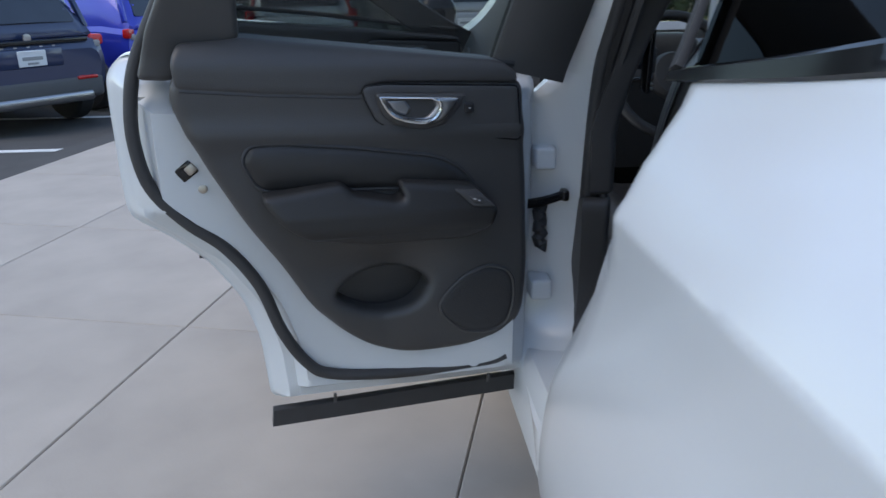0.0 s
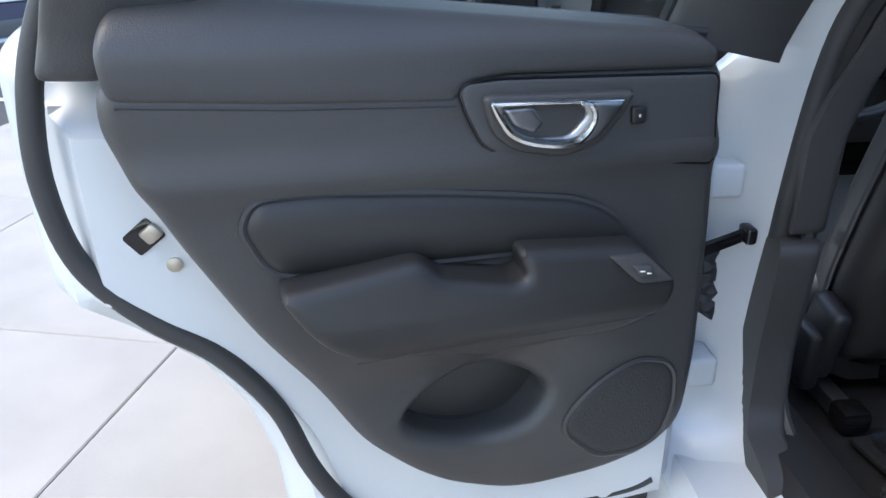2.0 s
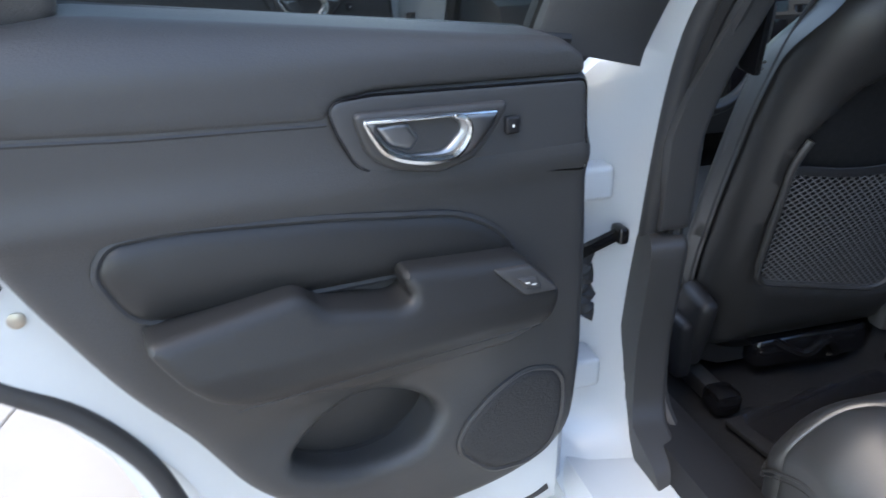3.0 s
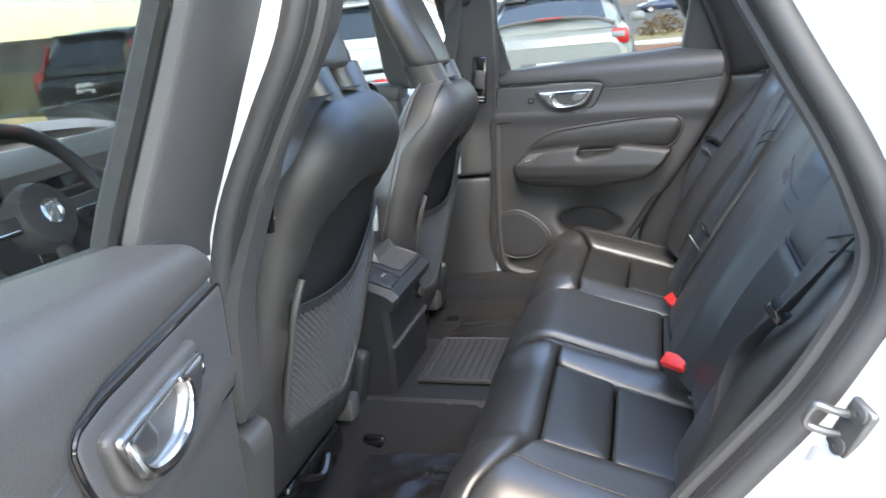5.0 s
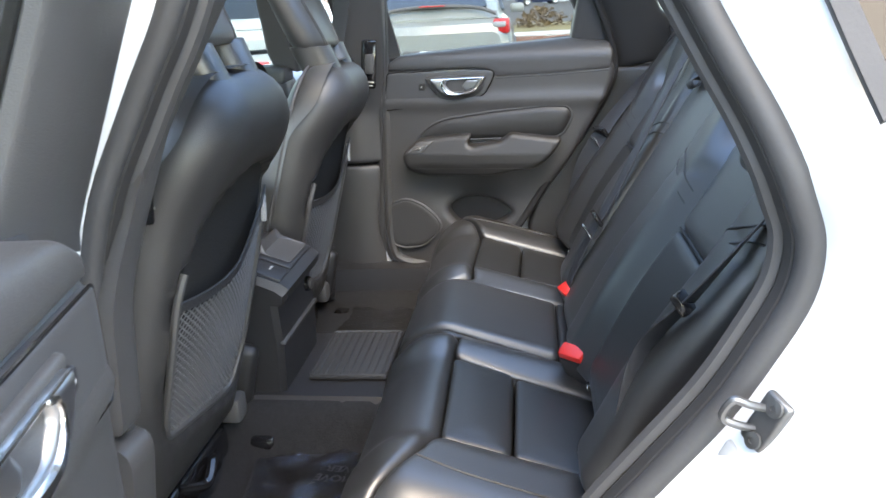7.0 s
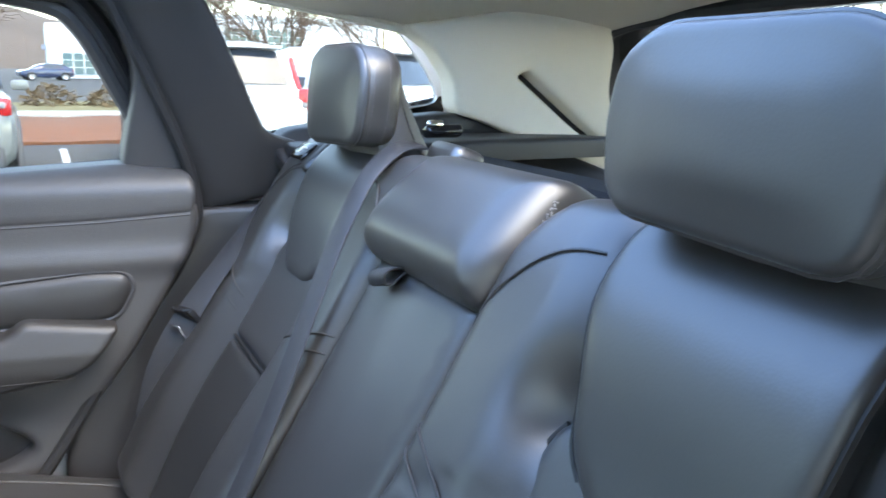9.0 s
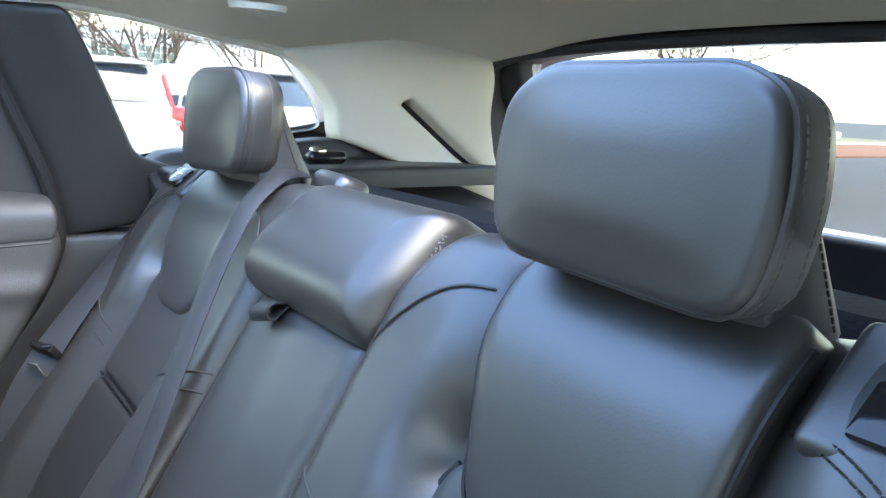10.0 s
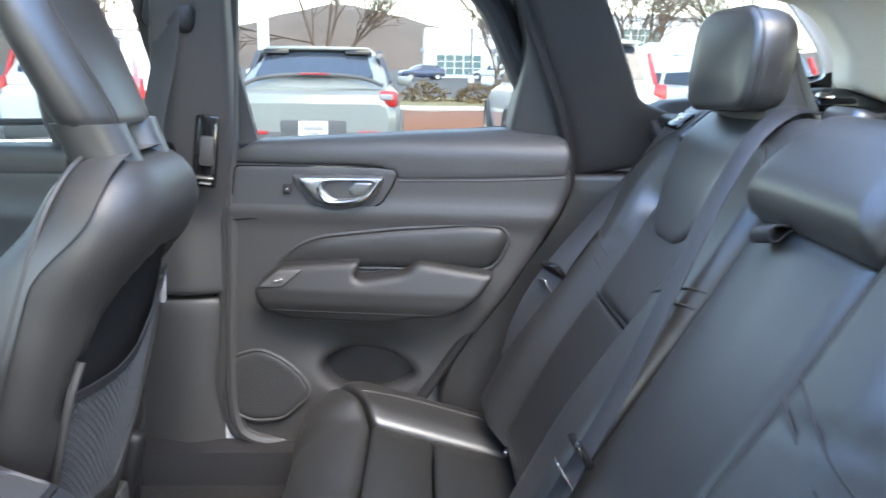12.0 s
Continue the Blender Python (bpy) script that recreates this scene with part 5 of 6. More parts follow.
def front_seat(xc, label, dy=0.0, dz=0.0):
    seat = thing("bucket_seat", label, "car seat", pose(xc, dy, dz), "front seats")
    hw = [(0.46, 0.19), (0.55, 0.222), (0.66, 0.232), (0.80, 0.230), (0.95, 0.220), (1.06, 0.200), (1.12, 0.178), (1.16, 0.14), (1.18, 0.09)]
    line = rounded([(-w, z) for z, w in hw] + [(w, z) for z, w in reversed(hw)], 0.03)
    rear = lambda x, z, c: (x, seat_y(z) - c, z)
    fore = lambda x, z, c: (x, seat_y(z) + 0.02 + c, z)
    inner = rounded([(-0.165, 0.64), (0.130, 0.575), (0.172, 0.66), (0.178, 0.86), (0.172, 0.975), (0.13, 1.022), (-0.02, 1.030), (-0.12, 0.995), (-0.178, 0.88)], 0.035)

    def shell(x, z, d):
        q = np.stack([x, z], 1)
        dd = away(inner, q)
        sd = np.where(inside(inner, q), dd, -dd)
        c = -0.055 + dome(d, 0.095) + 0.034 * ease((z - 0.96) / 0.14) - 0.024 * ease((sd + 0.010) / 0.016)
        return c

    sh = field("back_shell", line, shell, rear, SHELL_AND_SHADED, seat, "dark plastic seat back shell", grid=0.013, skirt=0.02, edge=0.06, angle=70)
    pad = field("backrest", line * [1.02, 1.0] + [0, 0.004], lambda x, z, d: 0.0 + dome(d, 0.06) + 0.05 * ease((np.abs(x) - 0.12) / 0.08) * ease((1.12 - z) / 0.1), fore, LEATHER, seat, "black leather front backrest", grid=0.016, skirt=0.03, edge=0.055, angle=70)
    tube("shell_seam", [rear(x, z, -0.050) for x, z in line * [1.012, 1.0]], 0.004, RUBBER, seat, n=6, closed=True)
    # pocket rim, elastic edge and net
    tube("pocket_rim", [rear(p[0], p[1], shell(np.array([p[0]]), np.array([p[1]]), np.array([0.2]))[0] + 0.004) for p in np.roll(inner, 5, 0) if p[1] < 0.93], 0.0065, SOFT, seat, n=8)
    top = lambda x: 0.862 + 0.35 * np.clip(x - 0.02, 0, 1) + 0.05 * ((x + 0.17) / 0.34) - 0.03 * math.sin(math.pi * np.clip((x + 0.17) / 0.34, 0, 1))
    belly = lambda x, z: 0.026 + 0.020 * math.sin(math.pi * min(max((x + 0.175) / 0.35, 0), 1)) * ease(np.array((z - 0.58) / 0.25))
    net_y = lambda x, z: np.array(rear(x, z, float(belly(x, z))))
    loop = dense(inner, 0.01)
    verts, faces = [], []

    def strand(a, b):
        k = max(2, int(np.linalg.norm(np.subtract(b, a)) / 0.008))
        pts = [(a[0] + (b[0] - a[0]) * i / k, a[1] + (b[1] - a[1]) * i / k) for i in range(k + 1)]
        q = np.array(pts)
        ok = inside(loop, q) & np.array([z < top(x) for x, z in pts])
        for i in range(k):
            if ok[i] and ok[i + 1]:
                p0, p1 = net_y(*pts[i]), net_y(*pts[i + 1])
                t = (p1 - p0) / np.linalg.norm(p1 - p0)
                u = np.cross(t, (0, 1, 0.28))
                u = u / np.linalg.norm(u) * 0.0015
                v = np.array((0, -0.0013, 0))
                j = len(verts)
                verts.extend([p0 - u, p0 + v, p0 + u, p1 - u, p1 + v, p1 + u])
                faces.extend([(j, j + 1, j + 4, j + 3), (j + 1, j + 2, j + 5, j + 4)])

    for k in range(-40, 60):
        o = k * 0.0115
        strand((-0.19, 0.50 + o), (0.19, 0.50 + o + 0.27))
        strand((-0.19, 0.72 + o), (0.19, 0.72 + o - 0.34))
    tagged(link("pocket_net", verts, faces, NET, seat, "black elastic pocket net"), kind="stuff")
    ribbon("net_hem", [net_y(x, top(x)) + (0, -0.002, 0) for x in np.linspace(-0.172, 0.160, 20)], (0, -0.2, 1), 0.016, 0.002, BELT, seat)
    # matt recess panel; its black puts the pocket's shade behind the net
    field("shaded_back_panel", inner, lambda x, z, d: 0.0195 + 0.034 * ease((z - 0.96) / 0.14) - 0.004 * (1 - ease(d / 0.01)), rear, CARPET, seat, "matt recessed back panel, blackened for the shade behind the net", grid=0.02, skirt=0.004, edge=0.006)
    part("pocket_hook", rbox((0.010, 0.010, 0.050), 0.004, 2, pose(0.150, seat_y(0.93) - 0.035, 0.925, 0, 14, 0)), GREY_MARK, seat)
    # head restraint on two short legs, with an open gap between them
    hy = lambda z: 1.082 + 0.40 * (z - 1.19) - 0.5 * np.clip(z - 1.36, 0, 1) ** 2

    def slab(z, x0, x1, y0, y1, n=28, e=2.4):
        ring = []
        for i in range(n):
            a = 2 * math.pi * i / n
            c, d = math.cos(a), math.sin(a)
            ring.append((0.5 * (x0 + x1) + 0.5 * (x1 - x0) * abs(c) ** (2 / e) * (1 if c > 0 else -1), 0.5 * (y0 + y1) + 0.5 * (y1 - y0) * abs(d) ** (2 / e) * (1 if d > 0 else -1), z))
        return ring

    zs = (1.216, 1.220, 1.235, 1.27, 1.31, 1.35, 1.39, 1.42, 1.442, 1.455, 1.458)
    ws = (0.100, 0.106, 0.112, 0.121, 0.131, 0.140, 0.141, 0.134, 0.120, 0.095, 0.06)
    ds = (0.080, 0.092, 0.098, 0.097, 0.094, 0.090, 0.086, 0.080, 0.068, 0.045, 0.02)
    hr = loft("head_restraint", [slab(z, -w, w, hy(z) + 0.045 - d / 2, hy(z) + 0.045 + d / 2) for z, w, d in zip(zs, ws, ds)], LEATHER, seat, "black leather head restraint with open gap", angle=65)
    for k in (-1, 1):
        loft("restraint_leg", [slab(z, k * 0.024, k * w, hy(z) - 0.004, hy(z) + 0.092) for z, w in ((1.13, 0.092), (1.17, 0.096), (1.20, 0.101), (1.222, 0.106))], LEATHER, hr, angle=65)
        for off in (0.0, 0.008):
            line_ = []
            for x, z in spline([(0.060, 1.222), (0.066, 1.26), (0.080, 1.33), (0.080, 1.40)], 6, False):
                w, d = np.interp(z, zs, ws), np.interp(z, zs, ds)
                line_.append((k * (x + off), hy(z) + 0.045 - d / 2 * (1 - ((x + off) / w) ** 2.4) ** (1 / 2.4) - 0.0006, z))
            tube("restraint_seam", line_, 0.0013, STITCH, hr, n=5)
    # cushion, side cover, rails and what hangs below
    field("cushion", rounded([(-0.25, 1.30), (0.25, 1.30), (0.26, 1.60), (0.24, 1.80), (-0.24, 1.80), (-0.26, 1.60)], 0.05), lambda x, y, d: 0.56 + dome(d, 0.05) + 0.10 * (y - 1.3) + 0.03 * ease((np.abs(x) - 0.14) / 0.08), flat, LEATHER, seat, grid=0.03, skirt=0.14, edge=0.04)
    for k in (-1, 1):
        part("side_cover", rbox((0.035, 0.46, 0.12), 0.014, 3, pose(k * 0.262, 1.46, 0.52, 4, 0, 0)), HARD, seat)
        part("recliner_cover", rbox((0.040, 0.085, 0.15), 0.018, 3, pose(k * 0.240, 1.262, 0.545, 14, 0, 0)), HARD, seat)
        part("seat_rail", rbox((0.035, 0.55, 0.035), 0.006, 2, pose(k * 0.20, 1.47, 0.412)), STEEL_DARK, seat)
        part("rail_end", rbox((0.055, 0.055, 0.045), 0.012, 2, pose(k * 0.20, 1.20, 0.415)), GLOSSY, seat)
    part("under_seat_box", rbox((0.26, 0.14, 0.07), 0.02, 3, pose(0.04, 1.33, 0.445)), GLOSSY, seat)
    tube("cable_loom", spline([(-0.05, 1.27, 0.47), (0.0, 1.24, 0.45), (0.05, 1.245, 0.47), (0.09, 1.26, 0.43), (0.06, 1.28, 0.42)], 6, False), 0.010, GLOSSY, seat)
    part("hang_box", rbox((0.05, 0.045, 0.055), 0.010, 2, pose(0.19, 1.255, 0.50)), GREY_MARK_DARK, seat)
    return seat


front_seat(-0.385, "black leather driver's seat with netted back pocket")
front_seat(0.385, "black leather passenger seat with netted back pocket", 0.025, -0.05)

# front passenger belt on its pillar
fb = thing("front_seat_belt", "grey seat belt running down the door pillar", "seat belt")
ribbon("webbing", spline([(0.640, 1.142, 1.345), (0.634, 1.152, 1.26), (0.630, 1.188, 1.11), (0.640, 1.23, 0.90), (0.69, 1.27, 0.62)], 6, False), (0.25, 1, 0.1), 0.046, 0.002, BELT, fb)
part("belt_loop", rbox((0.030, 0.092, 0.060), 0.020, 4, pose(0.648, 1.143, 1.338, 10, 0, 0)), HARD, fb)

# ---- centre console, floor mats, dashboard ----
console = thing("centre_console", "black centre console end with tray and air vent", "console")
prof = [(1.200, 0.40), (1.166, 0.47), (1.160, 0.60), (1.164, 0.692), (1.141, 0.702), (1.136, 0.722), (1.150, 0.734), (1.300, 0.791), (1.325, 0.842), (1.75, 0.842), (1.78, 0.40)]
xs = ((-0.128, 0.012), (-0.118, 0.0), (0.118, 0.0), (0.128, 0.012))
loft("console_body", [[(x, y + (e if y < 1.3 else 0), z - e * (z > 0.7)) for y, z in prof] for x, e in xs], HARD, console, angle=30)
_top = Matrix.Translation((0.0, 1.205, 0.7555)) @ Matrix.Rotation(radians(20.8), 4, "X")
tray = part("tray_rim", rbox((0.152, 0.104, 0.008), 0.004, 2, _top @ pose(0.040, -0.002, 0.001)), HARD, console)
_well = rounded([(-0.066, -0.044), (0.066, -0.044), (0.066, 0.044), (-0.066, 0.044)], 0.010)
_wl = field("tray_well", _well, lambda x, y, d: -0.020 * ease(d / 0.02) + 0.030 * ease((y + 0.01) / 0.05) * ease(d / 0.012), flat, SOFT, console, "recessed console tray", grid=0.007, skirt=0.002, edge=0.004)
_wl.matrix_local = _top @ pose(0.044, -0.002, 0.0085)
part("control_pad", rbox((0.066, 0.104, 0.008), 0.004, 2, _top @ pose(-0.078, -0.002, 0.001)), HARD, console)
for _dx in (-0.006, 0.006):
    part("control_mark", rbox((0.006, 0.005, 0.001), 0, 1, _top @ pose(-0.070 + _dx, -0.020, 0.0055)), GREY_MARK, console)
part("vent_band", rbox((0.246, 0.014, 0.010), 0.004, 2, pose(0.0, 1.160, 0.606)), SOFT, console)
sk = part("power_socket", lathe([(0.018, 0), (0.017, 0.008), (0.011, 0.009), (0.010, 0.003)], 18, pose(0.080, 1.162, 0.662, 90, 0, 0)), GLOSSY, console)
part("socket_ring", lathe([(0.012, 0), (0.012, 0.012), (0.009, 0.012)], 16, pose(0.080, 1.160, 0.662, 90, 0, 0)), STEEL_DARK, console)
loft("console_foot", [[(x * k, y, z) for x, z in ((-0.17, 0.30), (-0.165, 0.47), (-0.14, 0.497), (0.17, 0.497), (0.195, 0.47), (0.20, 0.30))] for y, k in ((1.24, 1.0), (1.10, 1.02), (0.95, 1.05))], HARD, console, angle=30)
part("armrest_lid", rbox((0.24, 0.34, 0.05), 0.02, 3, pose(0, 1.42, 0.865)), LEATHER, console)

mat = thing("tunnel_mat", "ribbed black rubber mat on the floor tunnel", "floor mat")
part("sheet", rbox((0.235, 0.170, 0.008), 0.003, 2, pose(0.04, 1.045, 0.503)), MAT_RUBBER, mat)
for i in range(9):
    part("rib", rbox((0.215, 0.008, 0.005), 0.002, 2, pose(0.04, 0.975 + i * 0.0175, 0.5085)), MAT_RUBBER, mat)
tube("raised_rim", rounded([(-0.072, 0.965), (0.152, 0.965), (0.152, 1.125), (-0.072, 1.125)], 0.012).tolist() and [(x, y, 0.508) for x, y in rounded([(-0.074, 0.963), (0.154, 0.963), (0.154, 1.127), (-0.074, 1.127)], 0.012)], 0.004, MAT_RUBBER, mat, n=6, closed=True)

film = thing("floor_mat_film", "crinkled clear plastic film on the black carpet with printed words", "plastic film")
random.seed(5)
for xc, yc, w, h, ang in ((-0.40, 1.02, 0.34, 0.30, 8), (0.36, 1.03, 0.30, 0.30, -4)):
    m = Matrix.Translation((xc, yc, 0.410)) @ Matrix.Rotation(radians(ang), 4, "Z")
    f = field("film_sheet", rounded([(-w / 2, -h / 2), (w / 2, -h / 2), (w / 2, h / 2), (-w / 2, h / 2)], 0.01),
              lambda x, y, d: 0.006 * np.sin(x * 41 + 6 * np.sin(y * 23)) * np.sin(y * 33) + 0.004 * np.sin(x * 90 + y * 60) + 0.010, flat, FILM, film, grid=0.012, skirt=0.001, edge=0)
    f.matrix_local = m
    f.visible_shadow = False
    part("floor_mat", rbox((w + 0.04, h + 0.02, 0.012), 0.004, 2, Matrix.Translation((xc, yc, 0.402)) @ Matrix.Rotation(radians(ang), 4, "Z")), CARPET, film)


def words(text, size, m, mat_, parent):
    cu = bpy.data.curves.new("lettering", "FONT")
    cu.body, cu.size, cu.extrude = text, size, 0.0003
    tmp = bpy.data.objects.new("lettering", cu)
    scene.collection.objects.link(tmp)
    bpy.context.view_layer.update()
    me = bpy.data.meshes.new_from_object(tmp.evaluated_get(bpy.context.evaluated_depsgraph_get()))
    bpy.data.objects.remove(tmp)
    me.materials.clear()
    me.materials.append(mat_)
    ob = new("lettering", me)
    ob.parent = parent
    ob.matrix_local = m
    return ob


for text, dx, dy in (("REMOVE", 0.0, 0.0), ("COVER", 0.03, -0.0)):
    words(text, 0.028, Matrix.Translation((-0.47 + dx, 0.93 + dy, 0.430)) @ Matrix.Rotation(radians(78), 4, "Z"), INK_AND_SHADE, film)
    words(text, 0.028, Matrix.Translation((-0.33 + dx, 0.95 + dy, 0.430)) @ Matrix.Rotation(radians(84), 4, "Z"), INK_AND_SHADE, film)

dash = thing("dashboard", "black dashboard with tall screen and silver trim", "dashboard")
loft("dash_top", [[(x, y - 0.05 * (abs(x) / 0.7) ** 2 * (y < 2.1), z) for y, z in ((2.40, 0.90), (2.38, 1.035), (2.20, 1.055), (2.06, 1.02), (2.02, 0.96), (2.05, 0.80), (2.12, 0.62), (2.40, 0.60))] for x in np.linspace(-0.74, 0.74, 13)], SOFT, dash, angle=30)
part("screen", rbox((0.17, 0.012, 0.24), 0.006, 2, pose(0.0, 2.018, 0.88, -8, 0, 0)), SCREEN, dash)
for k in (-1, 1):
    v = part("air_vent", rbox((0.045, 0.020, 0.17), 0.006, 2, pose(k * 0.125, 2.022, 0.90, -8, 0, 0)), GLOSSY, dash)
    part("vent_trim", rbox((0.006, 0.022, 0.17), 0.002, 2, pose(k * 0.150, 2.018, 0.90, -8, 0, 0)), CHROME, dash)
part("silver_strip", rbox((0.44, 0.010, 0.012), 0.004, 2, pose(0.43, 2.015, 0.815, -8, 0, 0)), CHROME, dash)
part("silver_strip", rbox((0.16, 0.010, 0.012), 0.004, 2, pose(-0.64, 2.005, 0.815, -8, 0, 0)), CHROME, dash)
ic = part("instrument_hood", rbox((0.36, 0.16, 0.15), 0.04, 4, pose(-0.385, 2.06, 1.01)), SOFT, dash)
part("instrument_screen", rbox((0.30, 0.010, 0.11), 0.008, 2, pose(-0.385, 1.985, 1.005, -12, 0, 0)), SCREEN, dash)

wheel = thing("steering_wheel", "black leather steering wheel with round hub", "steering wheel", pose(-0.385, 1.745, 0.985, 66, 0, 0))
rim = [(0.183 * math.cos(a), 0.183 * math.sin(a), 0) for a in np.linspace(0, 2 * math.pi, 40, endpoint=False)]
tube("rim", rim, 0.0155, LEATHER, wheel, n=10, closed=True)
part("hub", lathe([(0.066, -0.03), (0.072, 0.0), (0.062, 0.022), (0.03, 0.03), (0.005, 0.031)], 28, pose(0, 0, 0)), SOFT, wheel)
part("emblem", lathe([(0.026, 0.028), (0.026, 0.033), (0.019, 0.034), (0.017, 0.031)], 24, pose(0, 0, 0)), CHROME, wheel)
part("emblem_bar", rbox((0.058, 0.010, 0.004), 0.001, 1, pose(0, 0, 0.034, 0, 0, 45)), CHROME, wheel)
for a in (180, 0, 270):
    sp = part("spoke", rbox((0.115, 0.036, 0.018), 0.007, 2, pose(0.118 * math.cos(radians(a)), 0.118 * math.sin(radians(a)), 0.004, 0, 0, a)), SOFT, wheel)
    part("spoke_trim", rbox((0.085, 0.006, 0.004), 0.002, 1, pose(0.118 * math.cos(radians(a)), 0.118 * math.sin(radians(a)) - 0.012, 0.0145, 0, 0, a)), CHROME, wheel)


# ---- ground ----
ASPHALT = material("asphalt", (0.085, 0.082, 0.078), 0.95, spec=0.2, grain=0.8, scale=120, tone=0.25, tone_scale=2)
CONCRETE = material("broom_finished_concrete", (0.41, 0.365, 0.315), 0.85, grain=0.45, scale=110, tone=0.24, tone_scale=2.6)
KERB = material("pale_kerb_concrete", (0.50, 0.49, 0.46), 0.85, grain=0.4, scale=60, tone=0.12, tone_scale=3)
MULCH = material("red_bark_mulch", (0.21, 0.085, 0.042), 0.95, grain=1.0, scale=40, tone=0.5, tone_scale=14)
DRY_GRASS = material("dry_grass", (0.19, 0.16, 0.07), 0.95, grain=1.0, scale=50, tone=0.4, tone_scale=3)
LINE = material("white_road_paint", (0.62, 0.62, 0.60), 0.8, grain=0.3, scale=60, tone=0.15, tone_scale=10)


def ground_z(x, y):
    return -0.014 - 0.27 * ease((y - 5.2) / 3.5) * ease((4 - x) / 3.0)


_g = np.array(sorted(set(np.round(np.concatenate([np.linspace(-900, -20, 16), np.linspace(-20, 30, 51), np.linspace(30, 900, 16)]), 2))))
_v = [(x, y, float(ground_z(x, y))) for y in _g for x in _g]
_n = len(_g)
ground = link("ground", _v, [(j * _n + i, j * _n + i + 1, (j + 1) * _n + i + 1, (j + 1) * _n + i) for j in range(_n - 1) for i in range(_n - 1)], ASPHALT)
tagged(ground, "worn grey asphalt of a car lot", "ground", kind="structure")

# concrete apron: square slabs with narrow joints
pavement = thing("pavement", "pale concrete apron of square slabs with thin joints", "pavement", kind="structure")
_base = part("joint_bed", rbox((9.0, 15.3, 0.004), 0, 1, Matrix.Translation((0, 0, -0.0105))), ASPHALT, pavement)
_turn = Matrix.Translation((-2.03, 2.30, 0)) @ Matrix.Rotation(radians(-15.0), 4, "Z")
_base.matrix_local = _turn @ Matrix.Translation((1.85, -0.55, 0))
_slab = bmesh.new()
bmesh.ops.create_cube(_slab, size=1)
for _vv in _slab.verts:
    _vv.co = Vector((_vv.co.x * 1.196, _vv.co.y * 1.121, _vv.co.z * 0.03))
bmesh.ops.bevel(_slab, geom=[e for e in _slab.edges if e.verts[0].co.z > 0 and e.verts[1].co.z > 0], offset=0.004, segments=1, affect="EDGES")
_slab_ob = part("slab", _slab, CONCRETE, pavement, "", 30)
_first = True
for i in range(-2, 5):
    for j in range(-7, 6):
        m = _turn @ Matrix.Translation((0.6 + i * 1.2, 0.5625 + j * 1.125, -0.0155))
        if _first:
            _slab_ob.matrix_local, _first = m, False
            continue
        o = new("slab", _slab_ob.data)
        o.parent = pavement
        o.matrix_local = m

# parking-bay lines, planted strip, kerb and verge beyond
for k, (x0, y0, x1, y1, z) in enumerate(((8.6, 0.4, 13.4, 0.4, 0), (8.6, 3.35, 13.4, 3.35, 0), (8.6, -2.6, 13.4, -2.6, 0), (8.6, 6.5, 13.4, 6.5, 0), (-6.2, 9.3, -3.2, 9.3, -0.5), (-6.6, 6.2, -3.9, 6.2, -0.2))):
    o = part("bay_line", rbox((max(abs(x1 - x0), 0.1), max(abs(y1 - y0), 0.1), 0.004), 0, 1, pose((x0 + x1) / 2, (y0 + y1) / 2, float(ground_z((x0 + x1) / 2, y0)) + 0.003)), LINE)
    tagged(o, "white painted parking bay line on asphalt", "road marking", kind="structure")
tagged(field("mulch_bed", rounded([(14.2, -60), (20.5, -60), (20.5, 7), (14.2, 7)], 0.4), lambda x, y, d: 0.05 + 0.16 * ease(d / 1.5) + 0.02 * np.sin(x * 7) * np.sin(y * 5), flat, MULCH, grid=0.9, skirt=0.2), "red bark mulch bed between parking rows", "planting bed", kind="structure")
tagged(field("kerb", rounded([(20.55, -60), (22.6, -60), (22.6, 40), (20.55, 40)], 0.1), lambda x, y, d: 0.14 + 0 * x, flat, KERB, grid=2.5, skirt=0.2), "pale concrete kerb and walk", "kerb", kind="structure")
tagged(field("verge", rounded([(22.7, -60), (30, -60), (30, 60), (22.7, 60)], 0.3), lambda x, y, d: 0.08 + 0.04 * np.sin(x * 3 + y), flat, DRY_GRASS, grid=2.0, skirt=0.2), "dry straw-coloured grass verge", "verge", kind="structure")
tagged(field("bank", rounded([(3.2, 12.3), (22, 10.5), (26, 26), (3.2, 28)], 1.0), lambda x, y, d: 0.05 + 0.9 * ease(d / 5) + 0.05 * np.sin(x * 2.2) * np.sin(y * 1.7), flat, DRY_GRASS, grid=0.8, skirt=0.3), "straw-coloured grassy bank ahead of the cars", "bank", kind="structure")


# ---- parked vehicles ----
TYRE = material("tyre_rubber", (0.022, 0.022, 0.023), 0.8, grain=0.3, scale=80, tone=0.2)
RIM = material("alloy_rim", (0.45, 0.45, 0.46), 0.3, metal=1.0, tone=0.1)
TAIL_RED = material("tail_light_red", (0.55, 0.015, 0.015), 0.18, coat=0.6, tone=0.15, tone_scale=12)
DARK_PANE = material("dark_vehicle_glass", (0.030, 0.040, 0.055), 0.06, tone=0.3, tone_scale=2, coat=0.5)
CLAD = material("grey_cladding", (0.09, 0.09, 0.092), 0.6, grain=0.2, scale=200, tone=0.1)
NUMBER = material("white_number_board", (0.75, 0.75, 0.74), 0.5, tone=0.05)


def vehicle_paint(name, c):
    return material(name, c, 0.3, coat=0.8, tone=0.03, tone_scale=2, metal=0.15)


